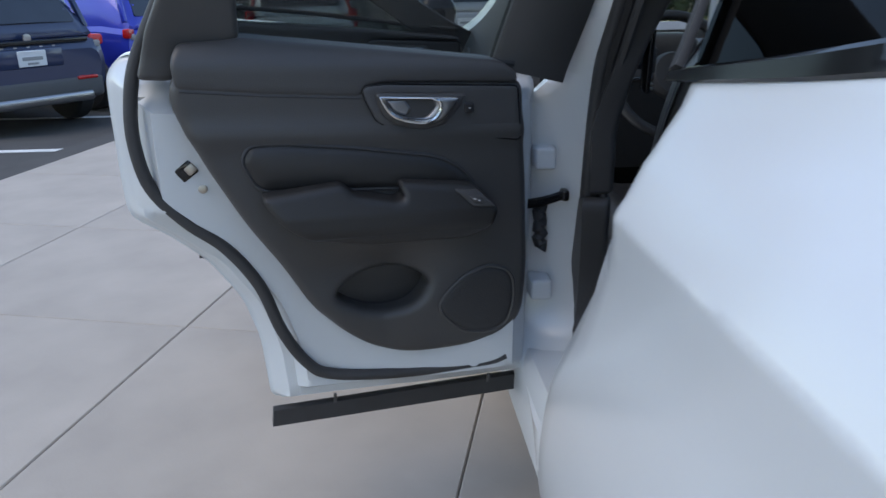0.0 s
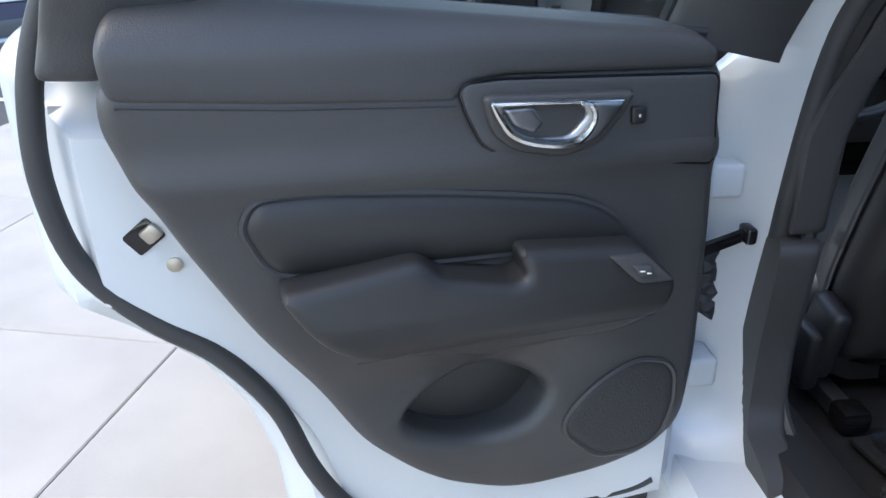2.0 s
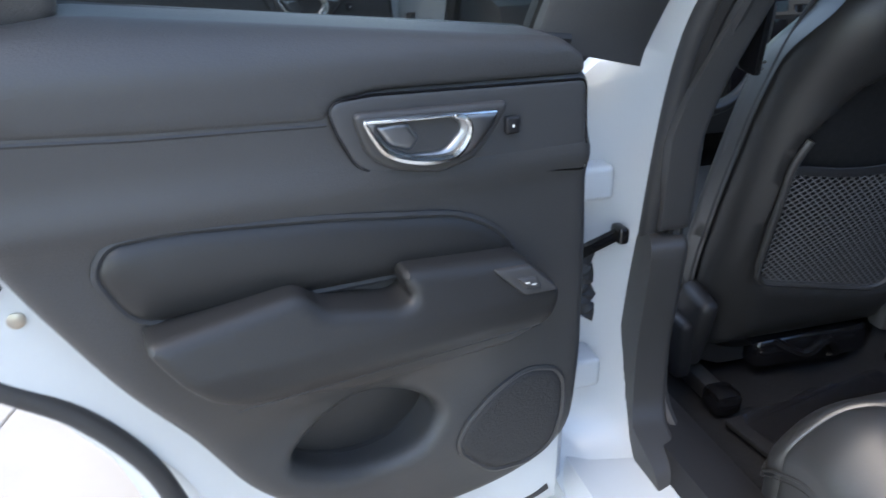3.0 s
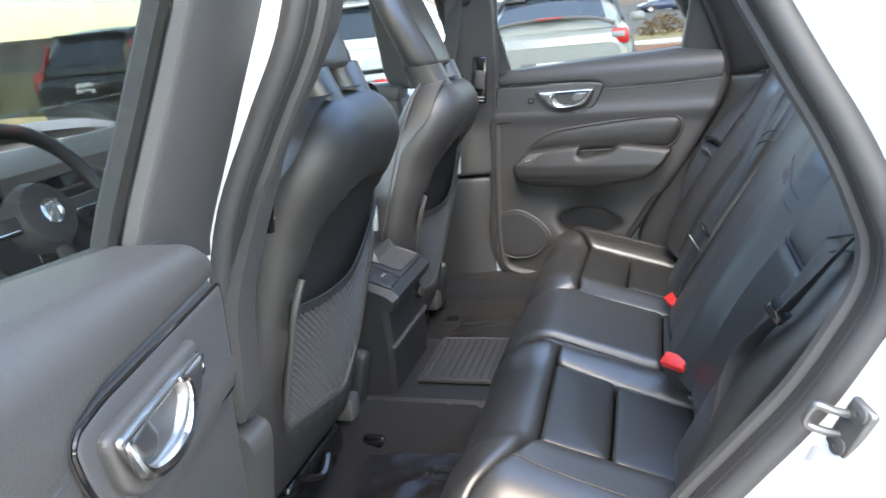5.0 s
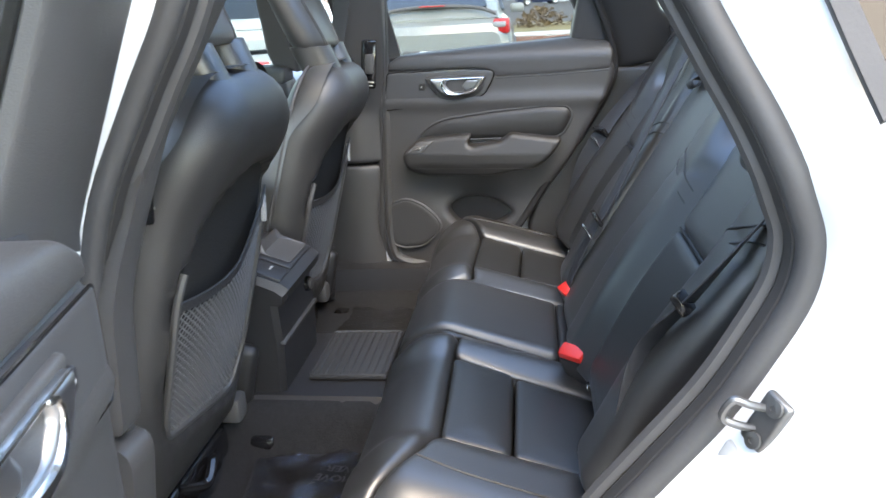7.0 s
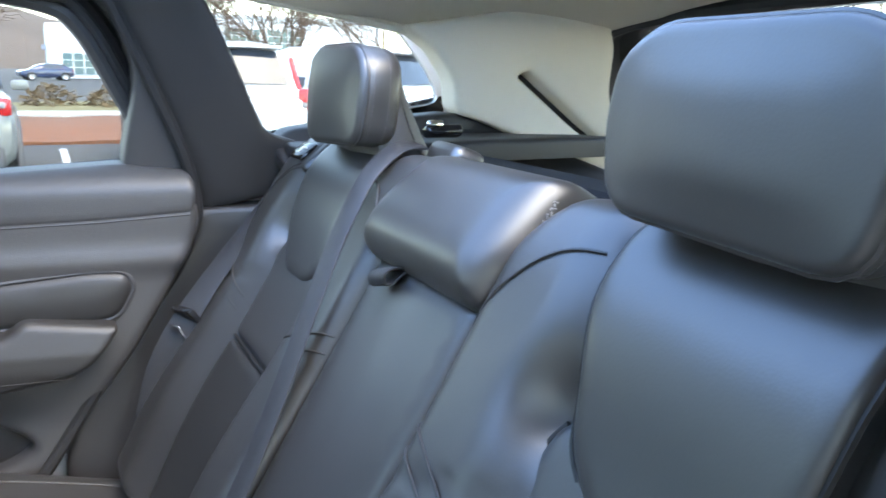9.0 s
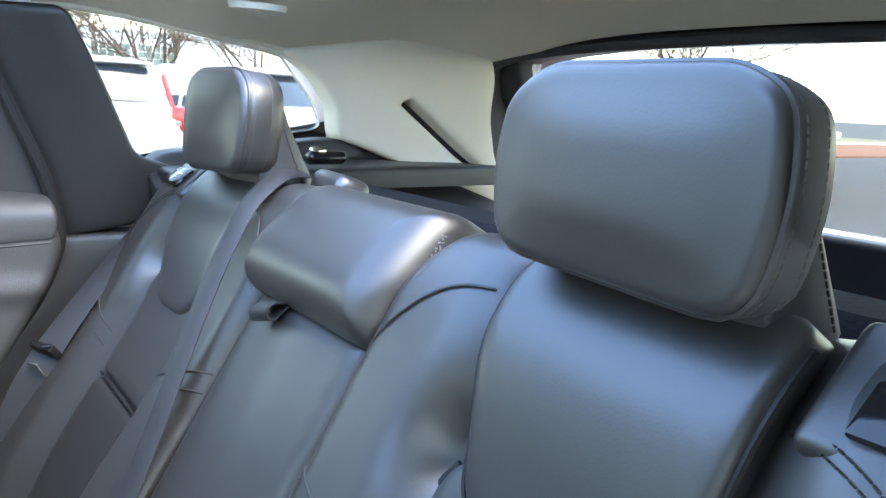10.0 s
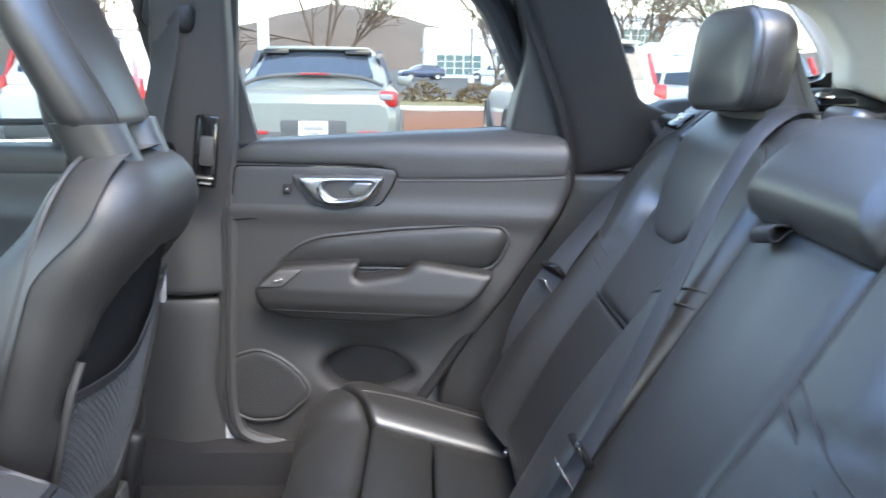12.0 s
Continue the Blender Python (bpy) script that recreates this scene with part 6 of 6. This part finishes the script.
GREY_GREEN = vehicle_paint("grey_green_paint", (0.245, 0.26, 0.245))
WHITE_V = vehicle_paint("white_paint", (0.70, 0.71, 0.72))
BLACK_V = vehicle_paint("black_paint", (0.015, 0.015, 0.017))
NAVY_V = vehicle_paint("dark_blue_paint", (0.020, 0.035, 0.090))
BLUE_V = vehicle_paint("bright_blue_paint", (0.020, 0.040, 0.42))
SILVER_V = vehicle_paint("silver_paint", (0.36, 0.37, 0.38))


def suv(label, m, paint, style="upright", extra=False):
    """A parked SUV: x forward from its rear bumper, y to its left."""
    v = thing("parked_suv", label, "car", m, "parked cars")
    coupe = style == "coupe"

    def low(hw, z0, z1):
        t = z1 - z0
        h = [(0.86, z0), (0.97, z0 + min(0.10, 0.18 * t)), (1.0, z0 + min(0.30, 0.45 * t)), (0.995, z1 - min(0.20, 0.35 * t)), (0.965, z1 - min(0.07, 0.13 * t)), (0.88, z1)]
        return [(k * hw, z) for k, z in h] + [(-k * hw, z) for k, z in reversed(h)]

    def high(hb, ht, zb, zt):
        h = [(hb, zb), (hb * 0.5 + ht * 0.5 + 0.02, zb * 0.45 + zt * 0.55), (ht, zt - 0.07), (ht * 0.86, zt - 0.012), (ht * 0.45, zt)]
        return h + [(-y, z) for y, z in reversed(h)]

    st = [(0.0, 0.80, 0.50, 0.86), (0.05, 0.88, 0.40, 0.95), (0.14, 0.915, 0.34, 1.0), (0.5, 0.93, 0.28, 1.03), (1.4, 0.935, 0.26, 1.03), (2.6, 0.935, 0.26, 1.01), (3.4, 0.93, 0.27, 0.97), (4.1, 0.90, 0.30, 0.88), (4.38, 0.82, 0.36, 0.78), (4.45, 0.72, 0.42, 0.70)]
    body = loft("body", [[(x, y, z) for y, z in low(a, b, c)] for x, a, b, c in st], paint, v, angle=20)
    if coupe:
        gh = [(0.16, 0.80, 0.70, 0.99, 1.03), (0.30, 0.82, 0.66, 0.99, 1.16), (0.85, 0.83, 0.62, 1.0, 1.40), (1.3, 0.84, 0.62, 1.0, 1.48), (2.2, 0.84, 0.63, 1.0, 1.50), (2.9, 0.82, 0.60, 0.99, 1.34), (3.45, 0.78, 0.66, 0.95, 1.02)]
        w0, w1 = (0.24, 1.10), (0.84, 1.405)
    else:
        gh = [(0.10, 0.80, 0.70, 0.99, 1.08), (0.20, 0.82, 0.68, 0.99, 1.28), (0.42, 0.83, 0.64, 1.0, 1.58), (0.8, 0.84, 0.63, 1.0, 1.65), (2.1, 0.84, 0.64, 1.0, 1.66), (2.8, 0.82, 0.62, 0.99, 1.46), (3.45, 0.78, 0.68, 0.95, 1.02)]
        w0, w1 = (0.13, 1.10), (0.40, 1.54)
    top = loft("roof", [[(x, y, z) for y, z in high(a, b, c, d)] for x, a, b, c, d in gh], paint, v, angle=30)
    nx, nz = -(w1[1] - w0[1]), (w1[0] - w0[0])
    ln = math.hypot(nx, nz)
    nx, nz = nx / ln, nz / ln
    rw = lambda y, t, c: (w0[0] + (w1[0] - w0[0]) * t + nx * c, y, w0[1] + (w1[1] - w0[1]) * t + nz * c)
    field("rear_window", rounded([(-0.64, 0.05), (0.64, 0.05), (0.54, 0.95), (-0.54, 0.95)], 0.06), lambda y, t, d: 0.022 + 0.03 * (1 - (y / 0.64) ** 2), rw, DARK_PANE, v, grid=0.2, skirt=0.03, edge=0)
    part("spoiler", rbox((0.20, 1.16, 0.035), 0.014, 2, pose(w1[0] - 0.06, 0, w1[1] + 0.025, 0, 8, 0)), paint, v)
    if coupe:
        for k in (-1, 1):
            part("spoiler_wing", rbox((0.14, 0.30, 0.055), 0.02, 2, pose(w1[0] - 0.12, k * 0.46, w1[1] - 0.02, 0, 18, 0)), GLOSSY, v)
        tube("tail_spoiler", spline([(0.16, -0.74, 1.05), (0.20, -0.5, 1.13), (0.22, 0, 1.16), (0.20, 0.5, 1.13), (0.16, 0.74, 1.05)], 5, False), 0.022, CLAD, v)
        part("brake_light", rbox((0.02, 0.30, 0.014), 0.004, 1, pose(0.185, 0, 1.165)), TAIL_RED, v)
    for k in (-1, 1):
        if coupe:
            tl = part("tail_light", rbox((0.10, 0.19, 0.17), 0.03, 2, pose(0.065, k * 0.80, 0.915, 0, 0, k * 16)), TAIL_RED, v)
            part("light_bar", rbox((0.04, 0.42, 0.035), 0.012, 2, pose(0.035, k * 0.56, 0.855)), TAIL_RED, v)
            part("light_core", rbox((0.06, 0.15, 0.06), 0.015, 2, pose(0.028, k * 0.78, 0.935, 0, 0, k * 16)), GREY_MARK, v)
        else:
            tl = part("tail_light", rbox((0.10, 0.15, 0.12 if extra else 0.30), 0.03, 2, pose(0.085, k * 0.82, 0.94, 0, 0, k * 18)), TAIL_RED, v)
            part("light_column", rbox((0.07, 0.055, 0.42), 0.02, 2, pose(0.235, k * 0.745, 1.26, k * 9, 20, 0)), TAIL_RED if not extra else paint, v)
            part("light_core", rbox((0.05, 0.07, 0.07), 0.015, 2, pose(0.042, k * 0.80, 0.90, 0, 0, k * 18)), GREY_MARK, v)
        part("reflector", rbox((0.03, 0.24, 0.040), 0.012, 2, pose(-0.008, k * 0.60, 0.555)), TAIL_RED, v)
        for x0, x1, t0, t1 in ((0.75, 1.55, 1.06, 1.42), (1.62, 2.65, 1.06, 1.44)):
            line = [(x0 + (0.10 if x0 < 1 else 0), t0), (x1, t0), (x1 - (0.28 if x1 > 2 else 0), t1 + (0.06 if not coupe else 0)), (x0 + (0.22 if x0 < 1 else 0.0), t1)]
            field("side_window", rounded(line, 0.05), lambda x, z, d: 0.865 - 0.36 * (z - 1.0) ** 1.05 + 0.0 * x, lambda x, z, y: (x, k * y, z), DARK_PANE, v, grid=0.2, skirt=0.06, edge=0)
        part("door_mirror", rbox((0.12, 0.20, 0.13), 0.04, 2, pose(2.78, k * 1.02, 1.06)), paint, v)
        for x0 in (0.78, 3.56):
            tube("wheel_arch", [(x0 + 0.40 * math.cos(a), k * 0.935, 0.35 + 0.40 * math.sin(a)) for a in np.linspace(-0.1, math.pi + 0.1, 14)], 0.035, CLAD, v, n=6)
            w = part("wheel", lathe([(0.22, -0.11), (0.33, -0.105), (0.36, -0.07), (0.362, 0.07), (0.33, 0.105), (0.24, 0.11), (0.23, 0.06)], 24, pose(x0, k * 0.86, 0.36, -90 * k, 0, 0)), TYRE, v)
            rm = part("rim", lathe([(0.05, 0.085), (0.07, 0.10), (0.20, 0.085), (0.235, 0.105), (0.24, 0.07)], 20, pose(x0, k * 0.86, 0.36, -90 * k, 0, 0)), RIM, w)
    part("number_plate", rbox((0.012, 0.31, 0.16), 0.006, 1, pose(-0.012, 0, 0.60 if coupe else 0.80)), NUMBER, v)
    part("plate_text", rbox((0.003, 0.22, 0.035), 0, 1, pose(-0.0195, 0, 0.60 if coupe else 0.80)), GREY_MARK, v)
    part("plate_text", rbox((0.003, 0.12, 0.020), 0, 1, pose(-0.0195, 0, (0.60 if coupe else 0.80) - 0.05)), GREY_MARK, v)
    part("lower_bumper", rbox((0.22, 1.62, 0.26), 0.06, 3, pose(0.10, 0, 0.46)), CLAD, v)
    part("plate_recess", rbox((0.03, 0.70, 0.22 if coupe else 0.20), 0.02, 2, pose(0.004, 0, 0.58 if coupe else 0.80)), CLAD if coupe else paint, v)
    if extra:
        part("skid_plate", rbox((0.10, 1.30, 0.11), 0.035, 3, pose(0.02, 0, 0.36)), RIM, v, "silver skid plate")
        part("tail_badge", lathe([(0.045, 0), (0.045, 0.012), (0.030, 0.014)], 16, pose(0.03, 0, 1.0, 0, -90, 0)), RIM, v)
        part("light_strip", rbox((0.04, 1.36, 0.05), 0.012, 2, pose(0.03, 0, 0.955)), GLOSSY, v)
        for x0 in (0.78, 3.56):
            for k in (-1, 1):
                for j in range(7):
                    a = j * 2 * math.pi / 7
                    part("spoke", rbox((0.20, 0.012, 0.032), 0.005, 1, pose(x0 + 0.13 * math.cos(a), k * 0.968, 0.36 + 0.13 * math.sin(a), 0, -math.degrees(a), 0)), STEEL, v)
    for i in range(5):
        part("badge_letter", rbox((0.006, 0.035, 0.030), 0.002, 1, pose(-0.002 + 0.03, 0.28 - 0.14 * i, 0.905)), RIM, v)
    return v


suv("grey-green coupe SUV parked tail towards the lot", pose(7.65, 1.80, 0, 0, 0, 2), GREY_GREEN, "coupe")
suv("white SUV with dark rear window in its bay", pose(8.6, -1.40, 0, 0, 0, 0), WHITE_V)
suv("white SUV with red tail lights standing at an angle", pose(9.6, -4.35, 0, 0, 0, 34), WHITE_V)
suv("white SUV seen from behind beside a grey-green one", pose(8.8, 4.85, 0, 0, 0, -2), WHITE_V)
suv("black SUV with tall red tail lights", pose(8.6, 8.9, 0, 0, 0, 4), BLACK_V)
suv("dark blue SUV with silver bumper on the asphalt", pose(-4.76, 8.05, -0.27, 0, 0, 143), NAVY_V, extra=True)
suv("bright blue SUV parked beyond a dark one", pose(-3.72, 10.25, -0.27, 0, 0, 150), BLUE_V, extra=True)
suv("white SUV parked across the rear of the lot", pose(8.6, -14.6, 0, 0, 0, 118), WHITE_V)
suv("white SUV parked ahead of the open doors", pose(-2.35, 12.6, -0.27, 0, 0, 98), WHITE_V)
suv("silver SUV parked ahead beside a white one", pose(0.35, 13.2, -0.25, 0, 0, 96), SILVER_V)
# far row beyond the verge
for i, (y, p) in enumerate(((2.5, BLACK_V), (-1.0, NAVY_V), (-4.6, SILVER_V), (-8.4, GREY_GREEN), (-12.0, WHITE_V), (-16, SILVER_V), (6.5, WHITE_V), (10.5, SILVER_V))):
    suv("far parked SUV in a row before a white building", pose(79 + (i % 3), y * 2.0, 0, 0, 0, 80 + 25 * (i % 2)), p, "coupe" if i % 2 else "upright")


# ---- building, lamps, trees, shrubs, hills ----
WALL_WHITE = material("white_render", (0.66, 0.67, 0.68), 0.8, grain=0.2, scale=20, tone=0.05, tone_scale=0.4)
BAND = material("grey_band", (0.25, 0.28, 0.33), 0.6, tone=0.08)
FAR_PANE = material("far_window_glass", (0.10, 0.17, 0.18), 0.08, tone=0.3, tone_scale=0.8)
POLE = material("white_pole_paint", (0.72, 0.72, 0.72), 0.5, tone=0.04)
DARK_POLE = material("dark_pole_paint", (0.10, 0.10, 0.11), 0.5)
BARK = material("winter_bark", (0.17, 0.125, 0.095), 0.95, grain=0.8, scale=60, tone=0.3, tone_scale=5)
SHRUB_TAN = material("dry_shrub_leaves", (0.20, 0.14, 0.08), 0.9, tone=0.4, tone_scale=9)
SHRUB_GREEN = material("evergreen_leaves", (0.075, 0.10, 0.035), 0.8, tone=0.4, tone_scale=9)
HILL = material("wooded_winter_hill", (0.115, 0.085, 0.065), 1.0, grain=1.0, scale=0.3, tone=0.35, tone_scale=0.05)

house = thing("dealership_building", "white two-storey building with banded windows", "building", pose(92, 0, 0))
part("wall", rbox((16, 30, 7.2), 0.1, 1, pose(8, -22.5, 3.6)), WALL_WHITE, house)
part("wall", rbox((16, 7.5, 5.6), 0.1, 1, pose(7, -4.0, 2.8)), WALL_WHITE, house)
part("band", rbox((0.3, 37.6, 0.5), 0.05, 1, pose(-0.65, -18.6, 3.15)), BAND, house)
part("roof_edge", rbox((0.4, 30.4, 0.35), 0.05, 1, pose(-0.1, -22.5, 7.25)), WALL_WHITE, house)
for y0, z0 in ((-4.2, 1.55), (-10.6, 1.55), (-10.6, 4.75), (-15.5, 1.55), (-15.5, 4.75), (-20.4, 1.55), (-20.4, 4.75), (-25.3, 1.55), (-25.3, 4.75)):
    w = part("window", rbox((0.18, 4.1 if y0 < -5 else 5.2, 2.3), 0.02, 1, pose(-0.02 - (0.95 if y0 > -5 else 0), y0, z0)), WALL_WHITE, house)
    n = 5
    ww = (4.1 if y0 < -5 else 5.2) / n
    for i in range(n):
        for j in range(3):
            part("pane", rbox((0.05, ww * 0.86, 0.66), 0, 1, pose(-0.12 - (0.95 if y0 > -5 else 0), y0 + (i - (n - 1) / 2) * ww, z0 + (j - 1) * 0.74)), FAR_PANE, w)
for i in range(9):
    part("sign_bar", rbox((0.1, 0.55, 0.62), 0.02, 1, pose(-0.12, -9.0 - i * 0.78, 6.45)), BAND, house)


def lamp_post(x, y, h, mat_, double=True):
    p = thing("street_lamp", "tall lamp post with flat lamp heads" if double else "thick white lamp post", "street lamp", pose(x, y, 0), "lot lamps")
    part("post", lathe([(0.16, 0), (0.14, 0.6), (0.085, 0.65), (0.065, h)], 12), mat_, p)
    part("base", lathe([(0.28, 0), (0.28, 0.55), (0.24, 0.6)], 14), KERB, p)
    for k in ((-1, 1) if double else (1,)):
        part("lamp_head", rbox((0.32, 0.75, 0.10), 0.03, 1, pose(0, k * 0.65, h)), DARK_POLE, p)
        part("arm", rbox((0.05, 0.5, 0.05), 0.01, 1, pose(0, k * 0.25, h)), mat_, p)
    return p


def pale_post(x, y, h):
    p = thing("street_lamp", "thick white lamp post", "street lamp", pose(x, y, 0), "lot lamps")
    part("post", lathe([(0.12, 0), (0.11, 1.0), (0.10, h)], 14), POLE, p)
    part("base", lathe([(0.26, 0), (0.26, 0.5), (0.2, 0.55)], 14), KERB, p)
    part("lamp_head", rbox((0.8, 0.35, 0.12), 0.03, 1, pose(0.3, 0, h)), DARK_POLE, p)
    return p


pale_post(14.9, 3.65, 8.5)
lamp_post(66, -3.9, 5.9, DARK_POLE)
lamp_post(66, -7.6, 4.9, DARK_POLE)
lamp_post(40, 14, 7.5, DARK_POLE)
lamp_post(30, -24, 8, DARK_POLE)


def tree(name, label, x, y, h, seed, spread=0.55, levels=5, z0=0.0, thick=0.013):
    """A bare winter tree: trunk and limbs, and a crown of fine twigs."""
    rnd = random.Random(seed)
    t = thing(name, label, "tree", pose(x, y, z0), "bare trees")
    sets = {"trunk": ([], []), "twig_crown": ([], [])}

    def limb(a, d, length, r, level):
        v, f = sets["trunk" if level < 3 else "twig_crown"]
        n = 5 if level < 2 else 3
        p, r0 = Vector(a), r
        steps = 3
        for i in range(steps):
            q = p + d * (length / steps)
            r1 = r0 * 0.86
            up = Vector((0.3, 0.2, 1)).cross(d)
            if up.length < 1e-3:
                up = Vector((1, 0, 0))
            up.normalize()
            side = d.cross(up)
            k = len(v)
            for c, rr in ((p, r0), (q, r1)):
                for j in range(n):
                    w = 2 * math.pi * j / n
                    v.append(c + (up * math.cos(w) + side * math.sin(w)) * rr)
            f.extend([(k + j, k + (j + 1) % n, k + n + (j + 1) % n, k + n + j) for j in range(n)])
            if level < levels and (i > 0 or level > 0):
                for _ in range(2 if level < 3 else 1 + (rnd.random() < 0.6)):
                    s = Vector((rnd.gauss(0, 1), rnd.gauss(0, 1), rnd.gauss(0.25, 0.5))).normalized()
                    limb(q, (d * (1 - spread * 0.6) + s * spread).normalized(), h * rnd.uniform(0.30, 0.42) if level == 0 else length * rnd.uniform(0.5, 0.74), max(r1 * rnd.uniform(0.55, 0.78), 0.009), level + 1)
            d = (d + Vector((rnd.gauss(0, 0.10), rnd.gauss(0, 0.10), rnd.gauss(0.06, 0.06)))).normalized()
            p, r0 = q, r1

    limb((0, 0, 0), Vector((0, 0, 1)), h * 0.20, h * thick, 0)
    for k, (v, f) in sets.items():
        o = link(k, v, f, BARK, t)
        if k == "twig_crown":
            tagged(o, kind="stuff")
    return t


for i, (x, y, h) in enumerate(((17, 2.6, 7.0), (17.5, -4.6, 6.0), (18.5, 6.2, 7.5), (24, -9.5, 8.0), (26, 11, 9), (19, -11.5, 7), (15, -19, 9), (3.5, -24, 9), (32, -2.5, 7), (-6, -13, 9.5), (-9.5, -8.5, 9.5), (-3, -17, 9))):
    tree("bare_tree", "leafless brown tree standing in a planted strip" if i < 7 else "leafless brown tree beside the car lot", x, y, h, 11 + i, 0.58, 5)


def shrub(x, y, z, r, h, mat_, label, seed):
    """A low bush: many small leaf tufts round a few stems."""
    rnd = random.Random(seed)
    s = thing("shrub", label, "shrub", pose(x, y, z), "shrubs")
    v, f = [], []
    for _ in range(520):
        a, e, q = rnd.uniform(0, 2 * math.pi), rnd.uniform(0, 1), rnd.uniform(0.55, 1.0) ** 0.6
        el = math.asin(e)
        bump = 1 + 0.22 * math.sin(3 * a + seed) + 0.15 * math.sin(5 * a)
        c = Vector((r * bump * q * math.cos(el) * math.cos(a), r * bump * q * math.cos(el) * math.sin(a), h * q * math.sin(el) + 0.03))
        t = Vector((rnd.gauss(0, 1), rnd.gauss(0, 1), rnd.gauss(0, 1))).normalized()
        u = t.cross(Vector((0.2, 0.9, 0.4))).normalized()
        k = len(v)
        l = rnd.uniform(0.05, 0.11) * (r / 0.6) ** 0.5
        v.extend([c - t * l, c + u * l * 0.4, c + t * l, c - u * l * 0.4])
        f.append((k, k + 1, k + 2, k + 3))
    tagged(link("leaves", v, f, mat_, s), kind="stuff")
    for j in range(5):
        a = j * 1.25
        tube("stem", [(0, 0, 0), (0.3 * r * math.cos(a), 0.3 * r * math.sin(a), h * 0.4), (0.6 * r * math.cos(a), 0.6 * r * math.sin(a), h * 0.75)], 0.012, BARK, s, n=5)
    return s


random.seed(3)
for i in range(16):
    shrub(26.5 + random.uniform(-0.6, 0.6), 9.5 - i * 1.75 + random.uniform(-0.4, 0.4), 0.05, random.uniform(0.65, 0.95), random.uniform(0.55, 0.8), SHRUB_TAN, "low dry tan bush on a grass verge", i)
for i, (x, y, z, r, h) in enumerate(((6.4, 15.2, 0.55, 1.0, 1.0), (8.2, 16.0, 0.75, 1.2, 1.2), (10.0, 17.0, 0.85, 1.1, 1.0), (4.6, 14.6, 0.45, 0.9, 0.8), (12.0, 18.0, 0.9, 1.3, 1.1), (14.2, 18.6, 0.9, 1.2, 1.0))):
    shrub(x, y, z, r, h, SHRUB_GREEN, "rounded evergreen bush on a grassy bank", 40 + i)
for i, (x, y) in enumerate(((9.6, 14.2), (11.4, 14.0), (7.2, 13.6))):
    shrub(x, y, 0.5, 0.45, 0.45, SHRUB_TAN, "small dry brown bush on a grassy bank", 60 + i)

# hills: one far sheet with an uneven wooded ridge
rows_, cols_ = 10, 120
hv = []
for j in range(rows_):
    for i in range(cols_):
        a = radians(-75 + 210 * i / (cols_ - 1))
        t = j / (rows_ - 1)
        rr = 330 + 150 * t
        dirn = math.tan(min(max(math.pi / 2 - a, -1.3), 1.3))
        ridge = 17 + 15 * math.exp(-((math.degrees(a) - 84.5) / 7) ** 2) + 7 * math.exp(-((math.degrees(a) - 65) / 9) ** 2) + 5 * math.sin(a * 5.0) + 1.2 * math.sin(a * 31) + 0.7 * math.sin(a * 77 + 1)
        hv.append((rr * math.sin(a), rr * math.cos(a), -2 + ridge * math.sin(t * math.pi / 2)))
hill = link("hills", hv, [(j * cols_ + i, j * cols_ + i + 1, (j + 1) * cols_ + i + 1, (j + 1) * cols_ + i) for j in range(rows_ - 1) for i in range(cols_ - 1)], HILL)
tagged(hill, "far brown wooded winter hills", "hills", kind="structure")
